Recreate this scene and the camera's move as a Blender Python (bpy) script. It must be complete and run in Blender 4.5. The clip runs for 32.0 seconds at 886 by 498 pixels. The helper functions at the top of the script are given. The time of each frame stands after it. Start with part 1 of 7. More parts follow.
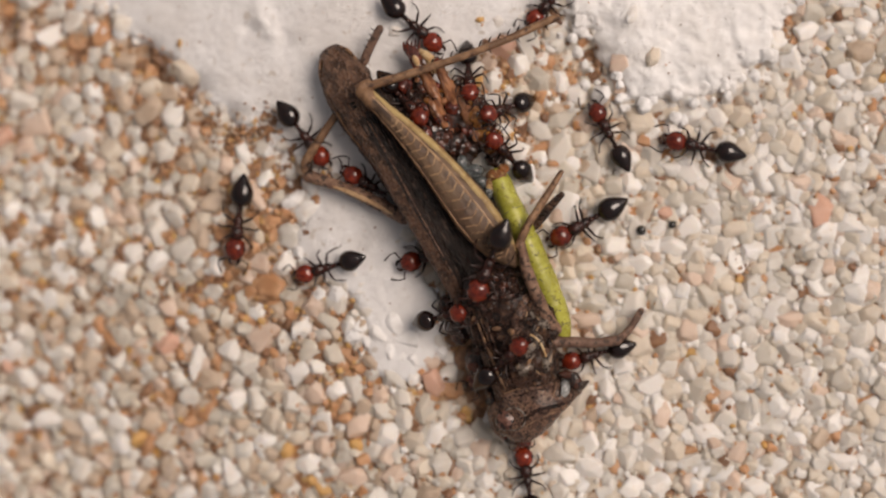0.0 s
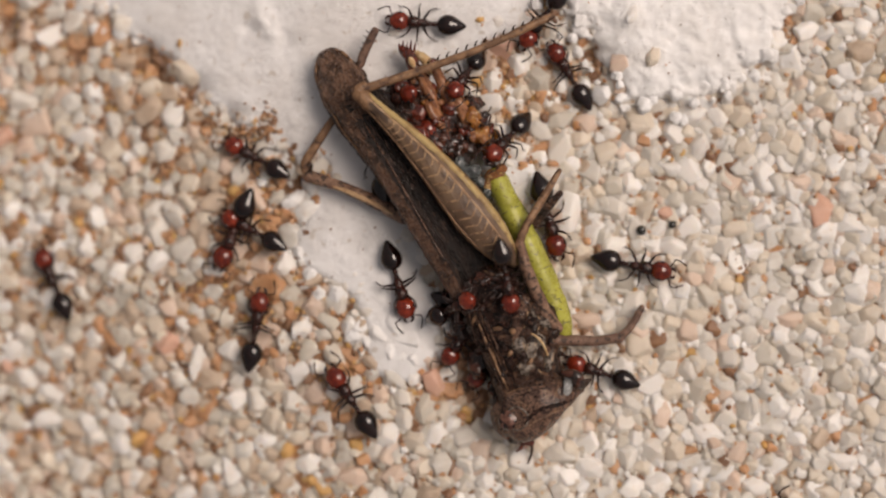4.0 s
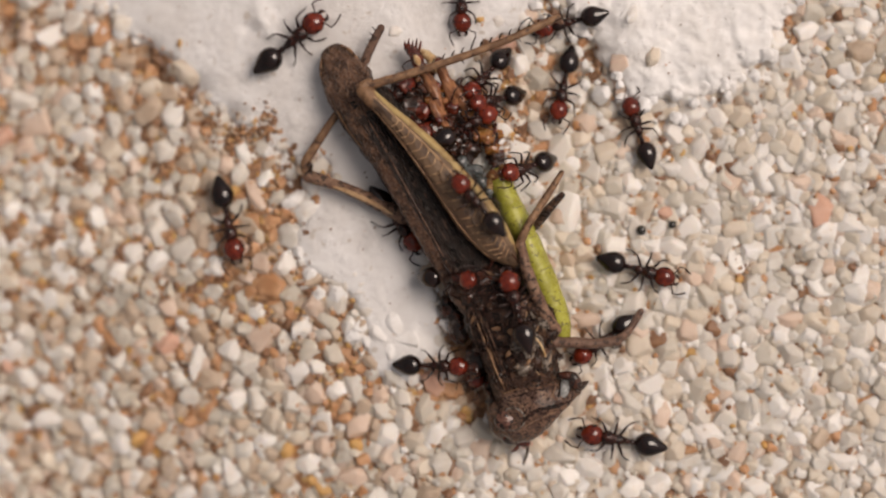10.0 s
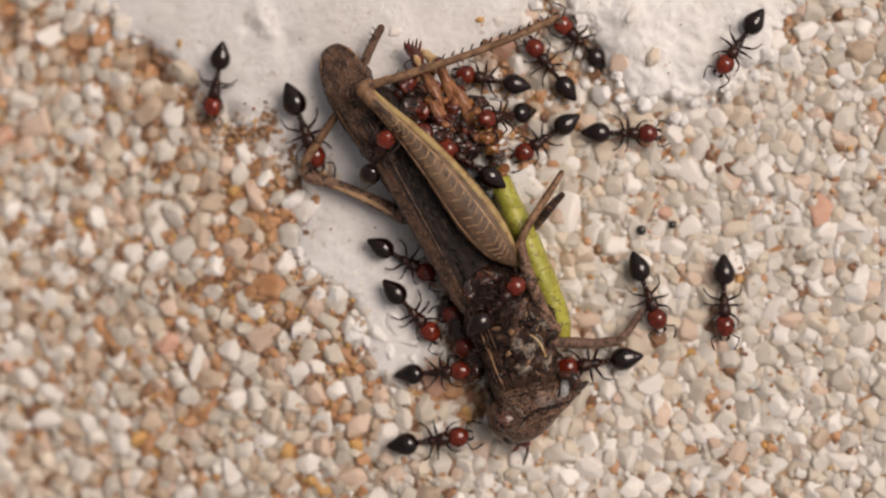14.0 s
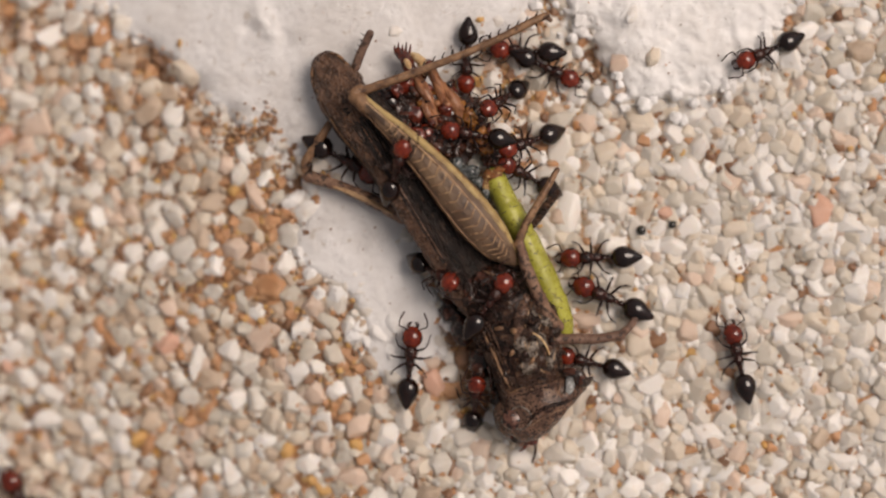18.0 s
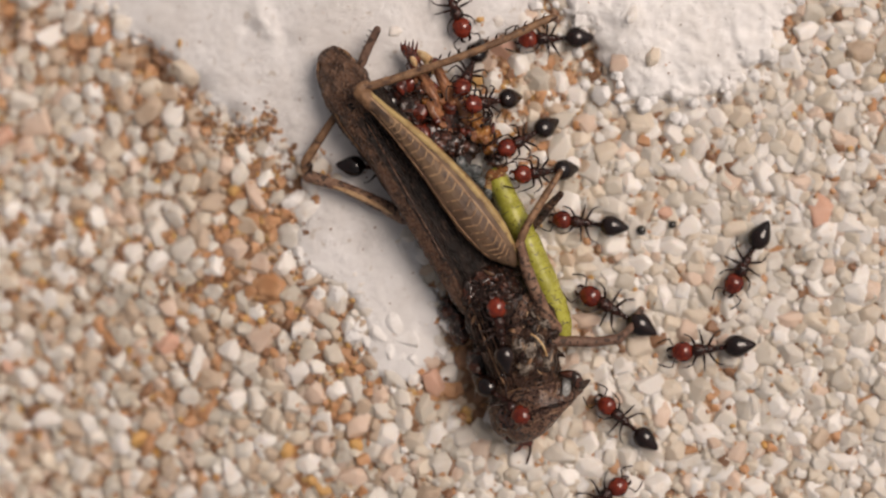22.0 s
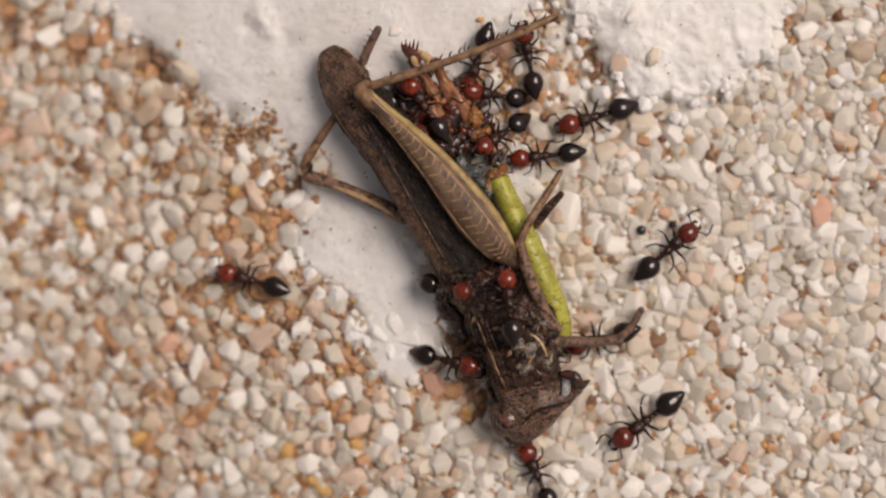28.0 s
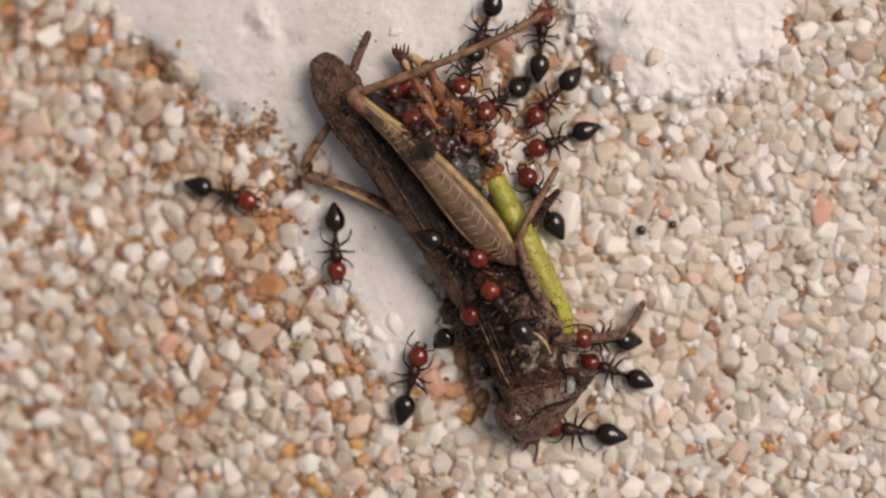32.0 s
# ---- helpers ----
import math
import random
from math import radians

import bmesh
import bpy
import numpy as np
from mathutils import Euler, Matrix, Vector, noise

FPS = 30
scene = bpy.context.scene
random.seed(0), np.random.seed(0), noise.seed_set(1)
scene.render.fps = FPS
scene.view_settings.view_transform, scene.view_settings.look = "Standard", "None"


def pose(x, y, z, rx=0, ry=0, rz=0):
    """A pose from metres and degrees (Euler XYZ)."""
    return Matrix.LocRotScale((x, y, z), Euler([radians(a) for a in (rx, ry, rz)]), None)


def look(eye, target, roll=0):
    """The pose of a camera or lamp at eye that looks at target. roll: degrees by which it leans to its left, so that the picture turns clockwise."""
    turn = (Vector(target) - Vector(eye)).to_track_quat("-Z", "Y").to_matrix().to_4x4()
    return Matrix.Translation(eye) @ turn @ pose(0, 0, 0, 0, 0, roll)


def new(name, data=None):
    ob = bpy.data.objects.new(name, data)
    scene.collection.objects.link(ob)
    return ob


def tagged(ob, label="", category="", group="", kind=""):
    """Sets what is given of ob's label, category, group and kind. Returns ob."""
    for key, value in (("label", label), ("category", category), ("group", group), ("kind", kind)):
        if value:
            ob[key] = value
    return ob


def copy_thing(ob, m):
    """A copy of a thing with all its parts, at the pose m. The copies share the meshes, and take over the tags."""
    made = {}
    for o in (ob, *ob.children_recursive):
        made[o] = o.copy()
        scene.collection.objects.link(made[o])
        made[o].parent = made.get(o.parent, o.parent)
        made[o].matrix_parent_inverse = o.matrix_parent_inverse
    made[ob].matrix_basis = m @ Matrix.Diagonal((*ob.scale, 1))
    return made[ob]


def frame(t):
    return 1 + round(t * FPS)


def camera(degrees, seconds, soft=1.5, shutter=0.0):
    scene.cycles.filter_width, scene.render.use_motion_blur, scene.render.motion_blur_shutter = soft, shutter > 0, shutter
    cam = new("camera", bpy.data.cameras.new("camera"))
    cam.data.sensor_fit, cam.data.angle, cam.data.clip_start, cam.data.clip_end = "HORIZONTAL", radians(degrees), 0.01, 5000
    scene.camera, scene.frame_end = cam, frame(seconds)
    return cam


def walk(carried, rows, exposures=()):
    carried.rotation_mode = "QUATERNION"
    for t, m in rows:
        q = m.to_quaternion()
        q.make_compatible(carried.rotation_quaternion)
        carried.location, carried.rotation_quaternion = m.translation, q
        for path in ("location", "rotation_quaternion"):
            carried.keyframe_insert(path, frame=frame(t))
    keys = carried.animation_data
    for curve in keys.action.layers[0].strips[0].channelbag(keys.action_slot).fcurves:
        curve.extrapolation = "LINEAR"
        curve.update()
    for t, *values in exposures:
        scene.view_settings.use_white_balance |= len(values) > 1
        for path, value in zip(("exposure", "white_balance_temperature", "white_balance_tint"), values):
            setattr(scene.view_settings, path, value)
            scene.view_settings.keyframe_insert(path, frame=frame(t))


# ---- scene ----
from mathutils.bvhtree import BVHTree

# ---- camera: a macro lens straight above the sand, standing still ----
U = 0.03e-3                      # one plan unit, 0.03 mm; u to the right, v towards the near side
CU, CV = 784.0, 441.0            # plan point below the lens
EYE = 0.1334                     # lens above the sand
cam = camera(20.0, 32.0, soft=2.1)
cam.data.dof.use_dof = True
cam.data.dof.focus_distance = EYE - 0.0024
cam.data.dof.aperture_fstop = 14.0
walk(cam, [(0.0, pose(0, 0, EYE)), (32.0, pose(0, 0, EYE))], exposures=[(0.0, -0.36, 7000, 18), (32.0, -0.36, 7000, 18)])

# ---- daylight: soft high light from the right ----
SUN_EL, SUN_AZ = 60.0, 62.0      # elevation; azimuth clockwise from +y
world = bpy.data.worlds.new("overcast_sky")
scene.world = world
world.use_nodes = True
wn = world.node_tree.nodes
sky = wn.new("ShaderNodeTexSky")
sky.sky_type = "NISHITA"
sky.sun_disc = False
sky.sun_elevation = radians(SUN_EL)
sky.sun_rotation = radians(SUN_AZ)
sky.dust_density = 4.0
sky.ozone_density = 0.6
wn["Background"].inputs["Strength"].default_value = 0.08
pale = wn.new("ShaderNodeHueSaturation")      # thin white cloud takes the blue out of the sky
pale.inputs["Saturation"].default_value = 0.12
world.node_tree.links.new(sky.outputs[0], pale.inputs["Color"])
world.node_tree.links.new(pale.outputs[0], wn["Background"].inputs["Color"])
sun = new("sun", bpy.data.lights.new("sun", "SUN"))
sun.data.energy = 2.7
sun.data.angle = radians(32)
sun.data.color = (1.0, 0.91, 0.80)
to_sun = Vector((math.sin(radians(SUN_AZ)) * math.cos(radians(SUN_EL)), math.cos(radians(SUN_AZ)) * math.cos(radians(SUN_EL)), math.sin(radians(SUN_EL))))
sun.matrix_world = look(to_sun * 0.5, (0, 0, 0))


# ---- materials ----
def material(name, c1, c2, size, rough=0.6, bump=0.3, coat=0.0, sss=0.0, spots=None, spot_size=None, spot_cover=0.5,
             vary=0.0, island=False, metal=0.0, fine=None, spec=0.35, streak=None, through_light=0.0):
    """Two colours blended by noise of that size in metres, spots of a third, fine relief; vary: brightness change from piece to piece."""
    m = bpy.data.materials.new(name)
    m.use_nodes = True
    nt = m.node_tree
    n, ln = nt.nodes, nt.links
    bsdf = n["Principled BSDF"]
    tc = n.new("ShaderNodeTexCoord")
    geo = n.new("ShaderNodeNewGeometry")
    info = n.new("ShaderNodeObjectInfo")
    rnd = geo.outputs["Random Per Island"] if island else info.outputs["Random"]
    shift = n.new("ShaderNodeVectorMath")
    shift.operation = "MULTIPLY_ADD"          # coordinates in millimetres
    shift.inputs[1].default_value = (1000, 1000, 1000)
    ln.new(tc.outputs["Object"], shift.inputs[0])
    off = n.new("ShaderNodeMath")
    off.operation = "MULTIPLY"
    off.inputs[1].default_value = 73.0 if vary else 0.0
    ln.new(rnd, off.inputs[0])
    ln.new(off.outputs[0], shift.inputs[2])
    coords = shift.outputs[0]
    if streak:                    # direction in degrees, stretch along it
        turn = n.new("ShaderNodeMapping")
        turn.inputs["Rotation"].default_value = (0, 0, radians(-streak[0]))
        ln.new(coords, turn.inputs["Vector"])
        squash = n.new("ShaderNodeVectorMath")
        squash.operation = "MULTIPLY"
        squash.inputs[1].default_value = (1 / streak[1], 1, 1)
        ln.new(turn.outputs[0], squash.inputs[0])
        coords = squash.outputs[0]

    def noise_tex(s, detail=5.0, r=0.6):
        t = n.new("ShaderNodeTexNoise")
        t.inputs["Scale"].default_value = 0.001 / s
        t.inputs["Detail"].default_value = detail
        t.inputs["Roughness"].default_value = r
        ln.new(coords, t.inputs["Vector"])
        return t

    def blend(fac, a, b):
        x = n.new("ShaderNodeMix")
        x.data_type = "RGBA"
        for sock, val in ((x.inputs[0], fac), (x.inputs[6], a), (x.inputs[7], b)):
            if hasattr(val, "is_output"):
                ln.new(val, sock)
            elif isinstance(val, float):
                sock.default_value = val
            else:
                sock.default_value = (*val, 1)
        return x.outputs[2]

    big = noise_tex(size)
    ramp = n.new("ShaderNodeValToRGB")
    ramp.color_ramp.elements[0].position, ramp.color_ramp.elements[1].position = 0.42, 0.58
    ln.new(big.outputs["Fac"], ramp.inputs[0])
    col = blend(ramp.outputs[0], c1, c2)
    if spots:
        sp = noise_tex(spot_size or size * 0.4, 3.0)
        r2 = n.new("ShaderNodeValToRGB")
        r2.color_ramp.elements[0].position, r2.color_ramp.elements[1].position = spot_cover - 0.06, spot_cover + 0.01
        ln.new(sp.outputs["Fac"], r2.inputs[0])
        col = blend(r2.outputs[0], col, spots)
    if vary:
        hsv = n.new("ShaderNodeHueSaturation")
        mr = n.new("ShaderNodeMapRange")
        mr.inputs["To Min"].default_value, mr.inputs["To Max"].default_value = 1 - vary, 1 + vary * 0.6
        ln.new(rnd, mr.inputs["Value"])
        ln.new(mr.outputs[0], hsv.inputs["Value"])
        ln.new(col, hsv.inputs["Color"])
        col = hsv.outputs[0]
    ln.new(col, bsdf.inputs["Base Color"])
    bsdf.inputs["Metallic"].default_value = metal
    bsdf.inputs["Specular IOR Level"].default_value = spec
    bsdf.inputs["Coat Weight"].default_value = coat
    bsdf.inputs["Coat Roughness"].default_value = 0.08
    if sss:
        bsdf.inputs["Subsurface Weight"].default_value = sss
        bsdf.inputs["Subsurface Radius"].default_value = (1.0, 0.85, 0.7)
        bsdf.inputs["Subsurface Scale"].default_value = 0.00035
    if through_light:             # milky stone that lets some light through
        out = n["Material Output"]
        milky = n.new("ShaderNodeBsdfTranslucent")
        ln.new(col, milky.inputs["Color"])
        both = n.new("ShaderNodeMixShader")
        both.inputs[0].default_value = through_light
        ln.new(bsdf.outputs[0], both.inputs[1])
        ln.new(milky.outputs[0], both.inputs[2])
        ln.new(both.outputs[0], out.inputs["Surface"])
    fn = noise_tex(fine or size * 0.25, 6.0, 0.7)
    rr = n.new("ShaderNodeMapRange")
    rr.inputs["To Min"].default_value, rr.inputs["To Max"].default_value = max(0.03, rough - min(0.12, rough * 0.5)), min(1.0, rough + min(0.12, rough * 0.5))
    ln.new(fn.outputs["Fac"], rr.inputs["Value"])
    ln.new(rr.outputs[0], bsdf.inputs["Roughness"])
    if bump:
        b = n.new("ShaderNodeBump")
        b.inputs["Strength"].default_value = bump
        b.inputs["Distance"].default_value = (fine or size * 0.25) * 1.5
        ln.new(fn.outputs["Fac"], b.inputs["Height"])
        ln.new(b.outputs[0], bsdf.inputs["Normal"])
    return m


def grain_material(name, c1, c2, sss, island, rough=0.38, spots=None, cover=0.64, milk=0.0):
    return material(name, c1, c2, 0.0009, rough, 0.22, 0.0, sss, spots, 0.0006, cover, 0.10, island, fine=0.00025, through_light=milk)


GRAIN_LOOKS = {                   # colours of the sand's minerals
    "white": ((0.850, 0.815, 0.775), (0.790, 0.745, 0.695)),
    "grey": ((0.765, 0.722, 0.662), (0.695, 0.642, 0.575)),
    "clear": ((0.735, 0.680, 0.600), (0.655, 0.595, 0.505)),
    "cream": ((0.745, 0.660, 0.555), (0.690, 0.595, 0.485)),
    "beige": ((0.580, 0.465, 0.360), (0.505, 0.390, 0.295)),
    "pink": ((0.700, 0.440, 0.335), (0.620, 0.370, 0.270)),
    "blush": ((0.715, 0.570, 0.470), (0.650, 0.495, 0.395)),
    "rust": ((0.600, 0.345, 0.195), (0.480, 0.250, 0.125)),
    "amber": ((0.660, 0.410, 0.165), (0.570, 0.320, 0.110)),
    "brown": ((0.310, 0.170, 0.095), (0.215, 0.112, 0.065)),
}
LOOKS = list(GRAIN_LOOKS)
MILK = {"white": 0.03, "grey": 0.10, "clear": 0.20, "cream": 0.10}      # how milky-clear each mineral is
loose = {k: grain_material("sand_" + k, a, b, 0.35, False, milk=MILK.get(k, 0.05), spots=(0.50, 0.35, 0.22), cover=0.70) for k, (a, b) in GRAIN_LOOKS.items()}
heaped = {k: grain_material("sandbed_" + k, a, b, 0.35, True, milk=MILK.get(k, 0.05), spots=(0.50, 0.35, 0.22), cover=0.70) for k, (a, b) in GRAIN_LOOKS.items()}
SAND = material("fine_sand", (0.62, 0.46, 0.33), (0.54, 0.36, 0.23), 0.0014, 0.9, 0.8, spots=(0.56, 0.29, 0.14), spot_size=0.0030, spot_cover=0.54, fine=0.00025)
PLASTER = material("white_plaster", (0.80, 0.79, 0.785), (0.72, 0.70, 0.685), 0.0035, 0.85, 0.45, spots=(0.60, 0.55, 0.50), spot_size=0.0008, spot_cover=0.70, fine=0.0003)
CHALK = material("crumbly_plaster", (0.90, 0.89, 0.88), (0.83, 0.81, 0.79), 0.0015, 0.9, 0.5, spots=(0.42, 0.38, 0.34), spot_size=0.0004, spot_cover=0.74, fine=0.0003)
BEAD = material("black_seed", (0.012, 0.011, 0.010), (0.02, 0.018, 0.015), 0.0003, 0.18, 0.05, 0.6)

AXIS = 118.0                       # the wings' direction on the plan
WING = material("brown_wing", (0.088, 0.046, 0.030), (0.028, 0.016, 0.0115), 0.0005, 0.28, 1.0, spots=(0.150, 0.085, 0.054), spot_size=0.00016, spot_cover=0.61, fine=0.00012, streak=(AXIS, 1.5), spec=0.38)
WINGTIP = material("brown_wing_tip", (0.145, 0.080, 0.052), (0.055, 0.030, 0.021), 0.0007, 0.28, 1.0, spots=(0.220, 0.130, 0.085), spot_size=0.00018, spot_cover=0.61, fine=0.00012, streak=(AXIS, 1.6), spec=0.38)
DARKWING = material("sooty_wing", (0.0105, 0.0074, 0.0064), (0.025, 0.0158, 0.0122), 0.0004, 0.28, 0.9, spots=(0.080, 0.050, 0.038), spot_size=0.00020, spot_cover=0.65, fine=0.00012, streak=(AXIS, 4.0), spec=0.32)
TAN = material("tan_leg", (0.27, 0.155, 0.085), (0.145, 0.078, 0.043), 0.0006, 0.42, 0.4, 0.1, spots=(0.060, 0.030, 0.019), spot_size=0.0005, spot_cover=0.61, fine=0.00014, spec=0.25)
FEM = material("brown_femur_face", (0.190, 0.122, 0.074), (0.105, 0.063, 0.040), 0.0008, 0.34, 0.4, 0.12, spots=(0.065, 0.038, 0.025), spot_size=0.0005, spot_cover=0.61, fine=0.00012, streak=(AXIS + 8, 3.0), spec=0.3)
PALE_TAN = material("pale_tan_ridge", (0.47, 0.31, 0.175), (0.32, 0.19, 0.10), 0.0006, 0.42, 0.3, 0.1, spots=(0.15, 0.08, 0.045), spot_size=0.0005, spot_cover=0.63, fine=0.0001)
OLIVE = material("olive_femur_edge", (0.43, 0.31, 0.13), (0.31, 0.205, 0.085), 0.0007, 0.36, 0.4, 0.1, spots=(0.20, 0.12, 0.05), spot_size=0.0004, spot_cover=0.64, fine=0.0001)
HEADM = material("mottled_head", (0.185, 0.102, 0.066), (0.085, 0.043, 0.029), 0.0006, 0.24, 0.9, 0.2, spots=(0.034, 0.016, 0.012), spot_size=0.00015, spot_cover=0.57, fine=0.0001, spec=0.45)
LEGM = material("brown_leg", (0.20, 0.115, 0.080), (0.115, 0.062, 0.043), 0.0006, 0.4, 0.6, 0.1, spots=(0.045, 0.024, 0.016), spot_size=0.00028, spot_cover=0.6, fine=0.00012)
SPECKLED = material("speckled_leg", (0.2808, 0.1683, 0.1125), (0.1768, 0.09555, 0.063), 0.0006, 0.4, 0.6, 0.1, spots=(0.0312, 0.01638, 0.0117), spot_size=0.00028, spot_cover=0.58, fine=0.00012)
MEMBRANE = material("grey_membrane", (0.30, 0.255, 0.21), (0.09, 0.065, 0.05), 0.0003, 0.25, 0.8, 0.3, spots=(0.03, 0.02, 0.016), spot_size=0.00018, spot_cover=0.58, fine=0.0001)
HONEY = material("honey_amber_tissue", (0.38, 0.155, 0.030), (0.18, 0.058, 0.014), 0.0004, 0.12, 0.6, 0.7, spots=(0.52, 0.33, 0.12), spot_size=0.0003, spot_cover=0.64, fine=0.00012)
COMPOUND = material("red_brown_eye", (0.060, 0.024, 0.016), (0.150, 0.070, 0.050), 0.0004, 0.12, 0.3, 0.5, spots=(0.020, 0.011, 0.009), spot_size=0.0003, spot_cover=0.56, fine=0.00008)
BROWN = material("brown_chitin", (0.064, 0.032, 0.021), (0.017, 0.009, 0.0068), 0.00045, 0.28, 1.0, 0.14, spots=(0.150, 0.080, 0.048), spot_size=0.0004, spot_cover=0.64, fine=0.00014, spec=0.32)
DARK = material("dark_chitin", (0.0085, 0.0045, 0.0036), (0.030, 0.0125, 0.0085), 0.0004, 0.24, 1.0, 0.12, spots=(0.105, 0.050, 0.032), spot_size=0.00022, spot_cover=0.65, fine=0.00012, spec=0.3)
GREEN = material("green_abdomen", (0.42, 0.41, 0.070), (0.32, 0.31, 0.048), 0.0008, 0.26, 0.3, 0.3, spots=(0.19, 0.17, 0.035), spot_size=0.00030, spot_cover=0.64, fine=0.00014)
OLIVE_DARK = material("dull_olive", (0.11, 0.10, 0.035), (0.06, 0.052, 0.022), 0.0006, 0.42, 0.5, 0.1, spots=(0.03, 0.025, 0.012), spot_size=0.0003, spot_cover=0.6, fine=0.00014)
ORANGE = material("torn_orange_tissue", (0.26, 0.095, 0.024), (0.10, 0.033, 0.012), 0.0003, 0.35, 0.8, 0.3, spots=(0.52, 0.34, 0.14), spot_size=0.0003, spot_cover=0.6, fine=0.0001)
FLESH = material("orange_tan_muscle", (0.41, 0.180, 0.080), (0.19, 0.070, 0.032), 0.0003, 0.2, 0.9, 0.5, fine=0.0001, streak=(-60, 3.0))
WETRED = material("wet_dark_red_tissue", (0.155, 0.022, 0.009), (0.055, 0.010, 0.005), 0.0003, 0.10, 0.6, 0.8, fine=0.00012)
WETBLACK = material("wet_dark_tissue", (0.014, 0.0072, 0.005), (0.030, 0.0115, 0.007), 0.0004, 0.14, 0.6, 0.7, spots=(0.080, 0.022, 0.010), spot_size=0.0005, spot_cover=0.57, fine=0.0002)
GUT = material("grey_blue_gut", (0.10, 0.115, 0.115), (0.035, 0.04, 0.042), 0.0003, 0.15, 0.6, 0.8, spots=(0.3, 0.3, 0.28), spot_size=0.0002, spot_cover=0.62, fine=0.0001)
CREAM = material("cream_membrane", (0.62, 0.47, 0.27), (0.45, 0.27, 0.12), 0.0003, 0.35, 0.3, 0.2, fine=0.0001)
PALE_BLUE = material("pale_grey_membrane", (0.36, 0.37, 0.36), (0.16, 0.16, 0.16), 0.0003, 0.25, 0.4, 0.4, fine=0.0001)

ANT_HEAD = material("red_ant_head", (0.190, 0.024, 0.0085), (0.100, 0.0115, 0.005), 0.0003, 0.09, 0.06, 0.0, fine=0.00006, vary=0.3, spec=0.6)
ANT_THORAX = material("maroon_thorax", (0.040, 0.010, 0.006), (0.010, 0.0045, 0.0038), 0.0003, 0.2, 0.3, 0.1, fine=0.00006, vary=0.2)
ANT_GASTER = material("black_gaster", (0.013, 0.0046, 0.0032), (0.005, 0.0022, 0.0018), 0.0004, 0.07, 0.02, 0.0, fine=0.00007, vary=0.2, spec=0.6)
ANT_LEG = material("dark_leg", (0.012, 0.006, 0.005), (0.024, 0.009, 0.007), 0.0002, 0.4, 0.1, 0.1, fine=0.00005)
ANT_EYE = material("ant_eye", (0.006, 0.006, 0.006), (0.01, 0.01, 0.01), 0.0001, 0.15, 0.0, 0.5)


# ---- small tools ----
def plan(u, v, h=0.0):
    """World place of a plan point at height h (plan units), as it lies under the lens."""
    k = 1 - h * U / EYE
    return Vector(((u - CU) * U * k, (CV - v) * U * k, h * U))


def mesh_from(bm, name, mat):
    me = bpy.data.meshes.new(name)
    bm.to_mesh(me)
    bm.free()
    me.polygons.foreach_set("use_smooth", [True] * len(me.polygons))
    me.materials.append(mat)
    return me


def part(name, bm, mat, parent, label="", at=None):
    """One mesh object under a thing or a part; at: its origin in the parent's space (the mesh is already drawn about it)."""
    if isinstance(bm, list):
        return [part(name, piece, mat, parent, label) for piece in bm][-1]
    ob = new(name, mesh_from(bm, name, mat))
    ob.parent = parent
    if at is not None:
        ob.location = at
    if label:
        ob["label"] = label
    return ob


def smooth_path(pts, rads, rings):
    """Catmull-Rom through points and their half-widths."""
    n = len(pts) - 1
    out = []
    for i in range(rings):
        f = i / (rings - 1) * n
        k = min(int(f), n - 1)
        f -= k

        def cr(s):
            a, b, c, d = s[max(k - 1, 0)], s[k], s[k + 1], s[min(k + 2, n)]
            return 0.5 * ((2 * b) + (c - a) * f + (2 * a - 5 * b + 4 * c - d) * f * f + (3 * b - a - 3 * c + d) * f ** 3)
        out.append((cr(pts), max(1e-6, cr([r[0] for r in rads])), max(1e-6, cr([r[1] for r in rads]))))
    return out


def tube(bm, pts, rads, seg=12, rings=None, rough=0.0, grain=0.0004, round_ends=True, square=2.0):
    """A loft along pts with half-widths (side, height); rough: relief in metres; square: 2 round, more is boxier."""
    pts = [Vector(p) for p in pts]
    rads = [(r, r) if isinstance(r, (int, float)) else r for r in rads]
    rings = rings or max(4, len(pts) * 4)
    rows = smooth_path(pts, rads, rings)
    secs = []
    for i, (p, a, b) in enumerate(rows):
        t = (rows[min(i + 1, rings - 1)][0] - rows[max(i - 1, 0)][0]).normalized()
        side = t.cross(Vector((0, 0, 1)))
        side = side.normalized() if side.length > 1e-4 else Vector((1, 0, 0))
        secs.append((p, a, b, t, side, side.cross(t)))
    if round_ends:
        def caps(s, sign):
            p, a, b, t, side, up = s
            d = min(a, b)
            return [(p + t * sign * d * math.sin(q), a * math.cos(q), b * math.cos(q), t, side, up) for q in (0.55, 1.0, 1.35)]
        secs = caps(secs[0], -1)[::-1] + secs + caps(secs[-1], 1)
    loops = []
    for p, a, b, t, side, up in secs:
        loop = []
        for j in range(seg):
            w = 2 * math.pi * j / seg
            c, s = math.cos(w), math.sin(w)
            if square != 2.0:
                k = (abs(c) ** square + abs(s) ** square) ** (-1 / square)
                c, s = c * k, s * k
            q = p + side * (a * c) + up * (b * s)
            if rough:
                q += (q - p).normalized() * rough * noise.fractal(q / grain, 1.0, 2.0, 3)
            loop.append(bm.verts.new(q))
        loops.append(loop)
    for x, y in zip(loops, loops[1:]):
        for j in range(seg):
            bm.faces.new((x[j], x[(j + 1) % seg], y[(j + 1) % seg], y[j]))
    bm.faces.new(loops[0][::-1])
    bm.faces.new(loops[-1])
    return bm


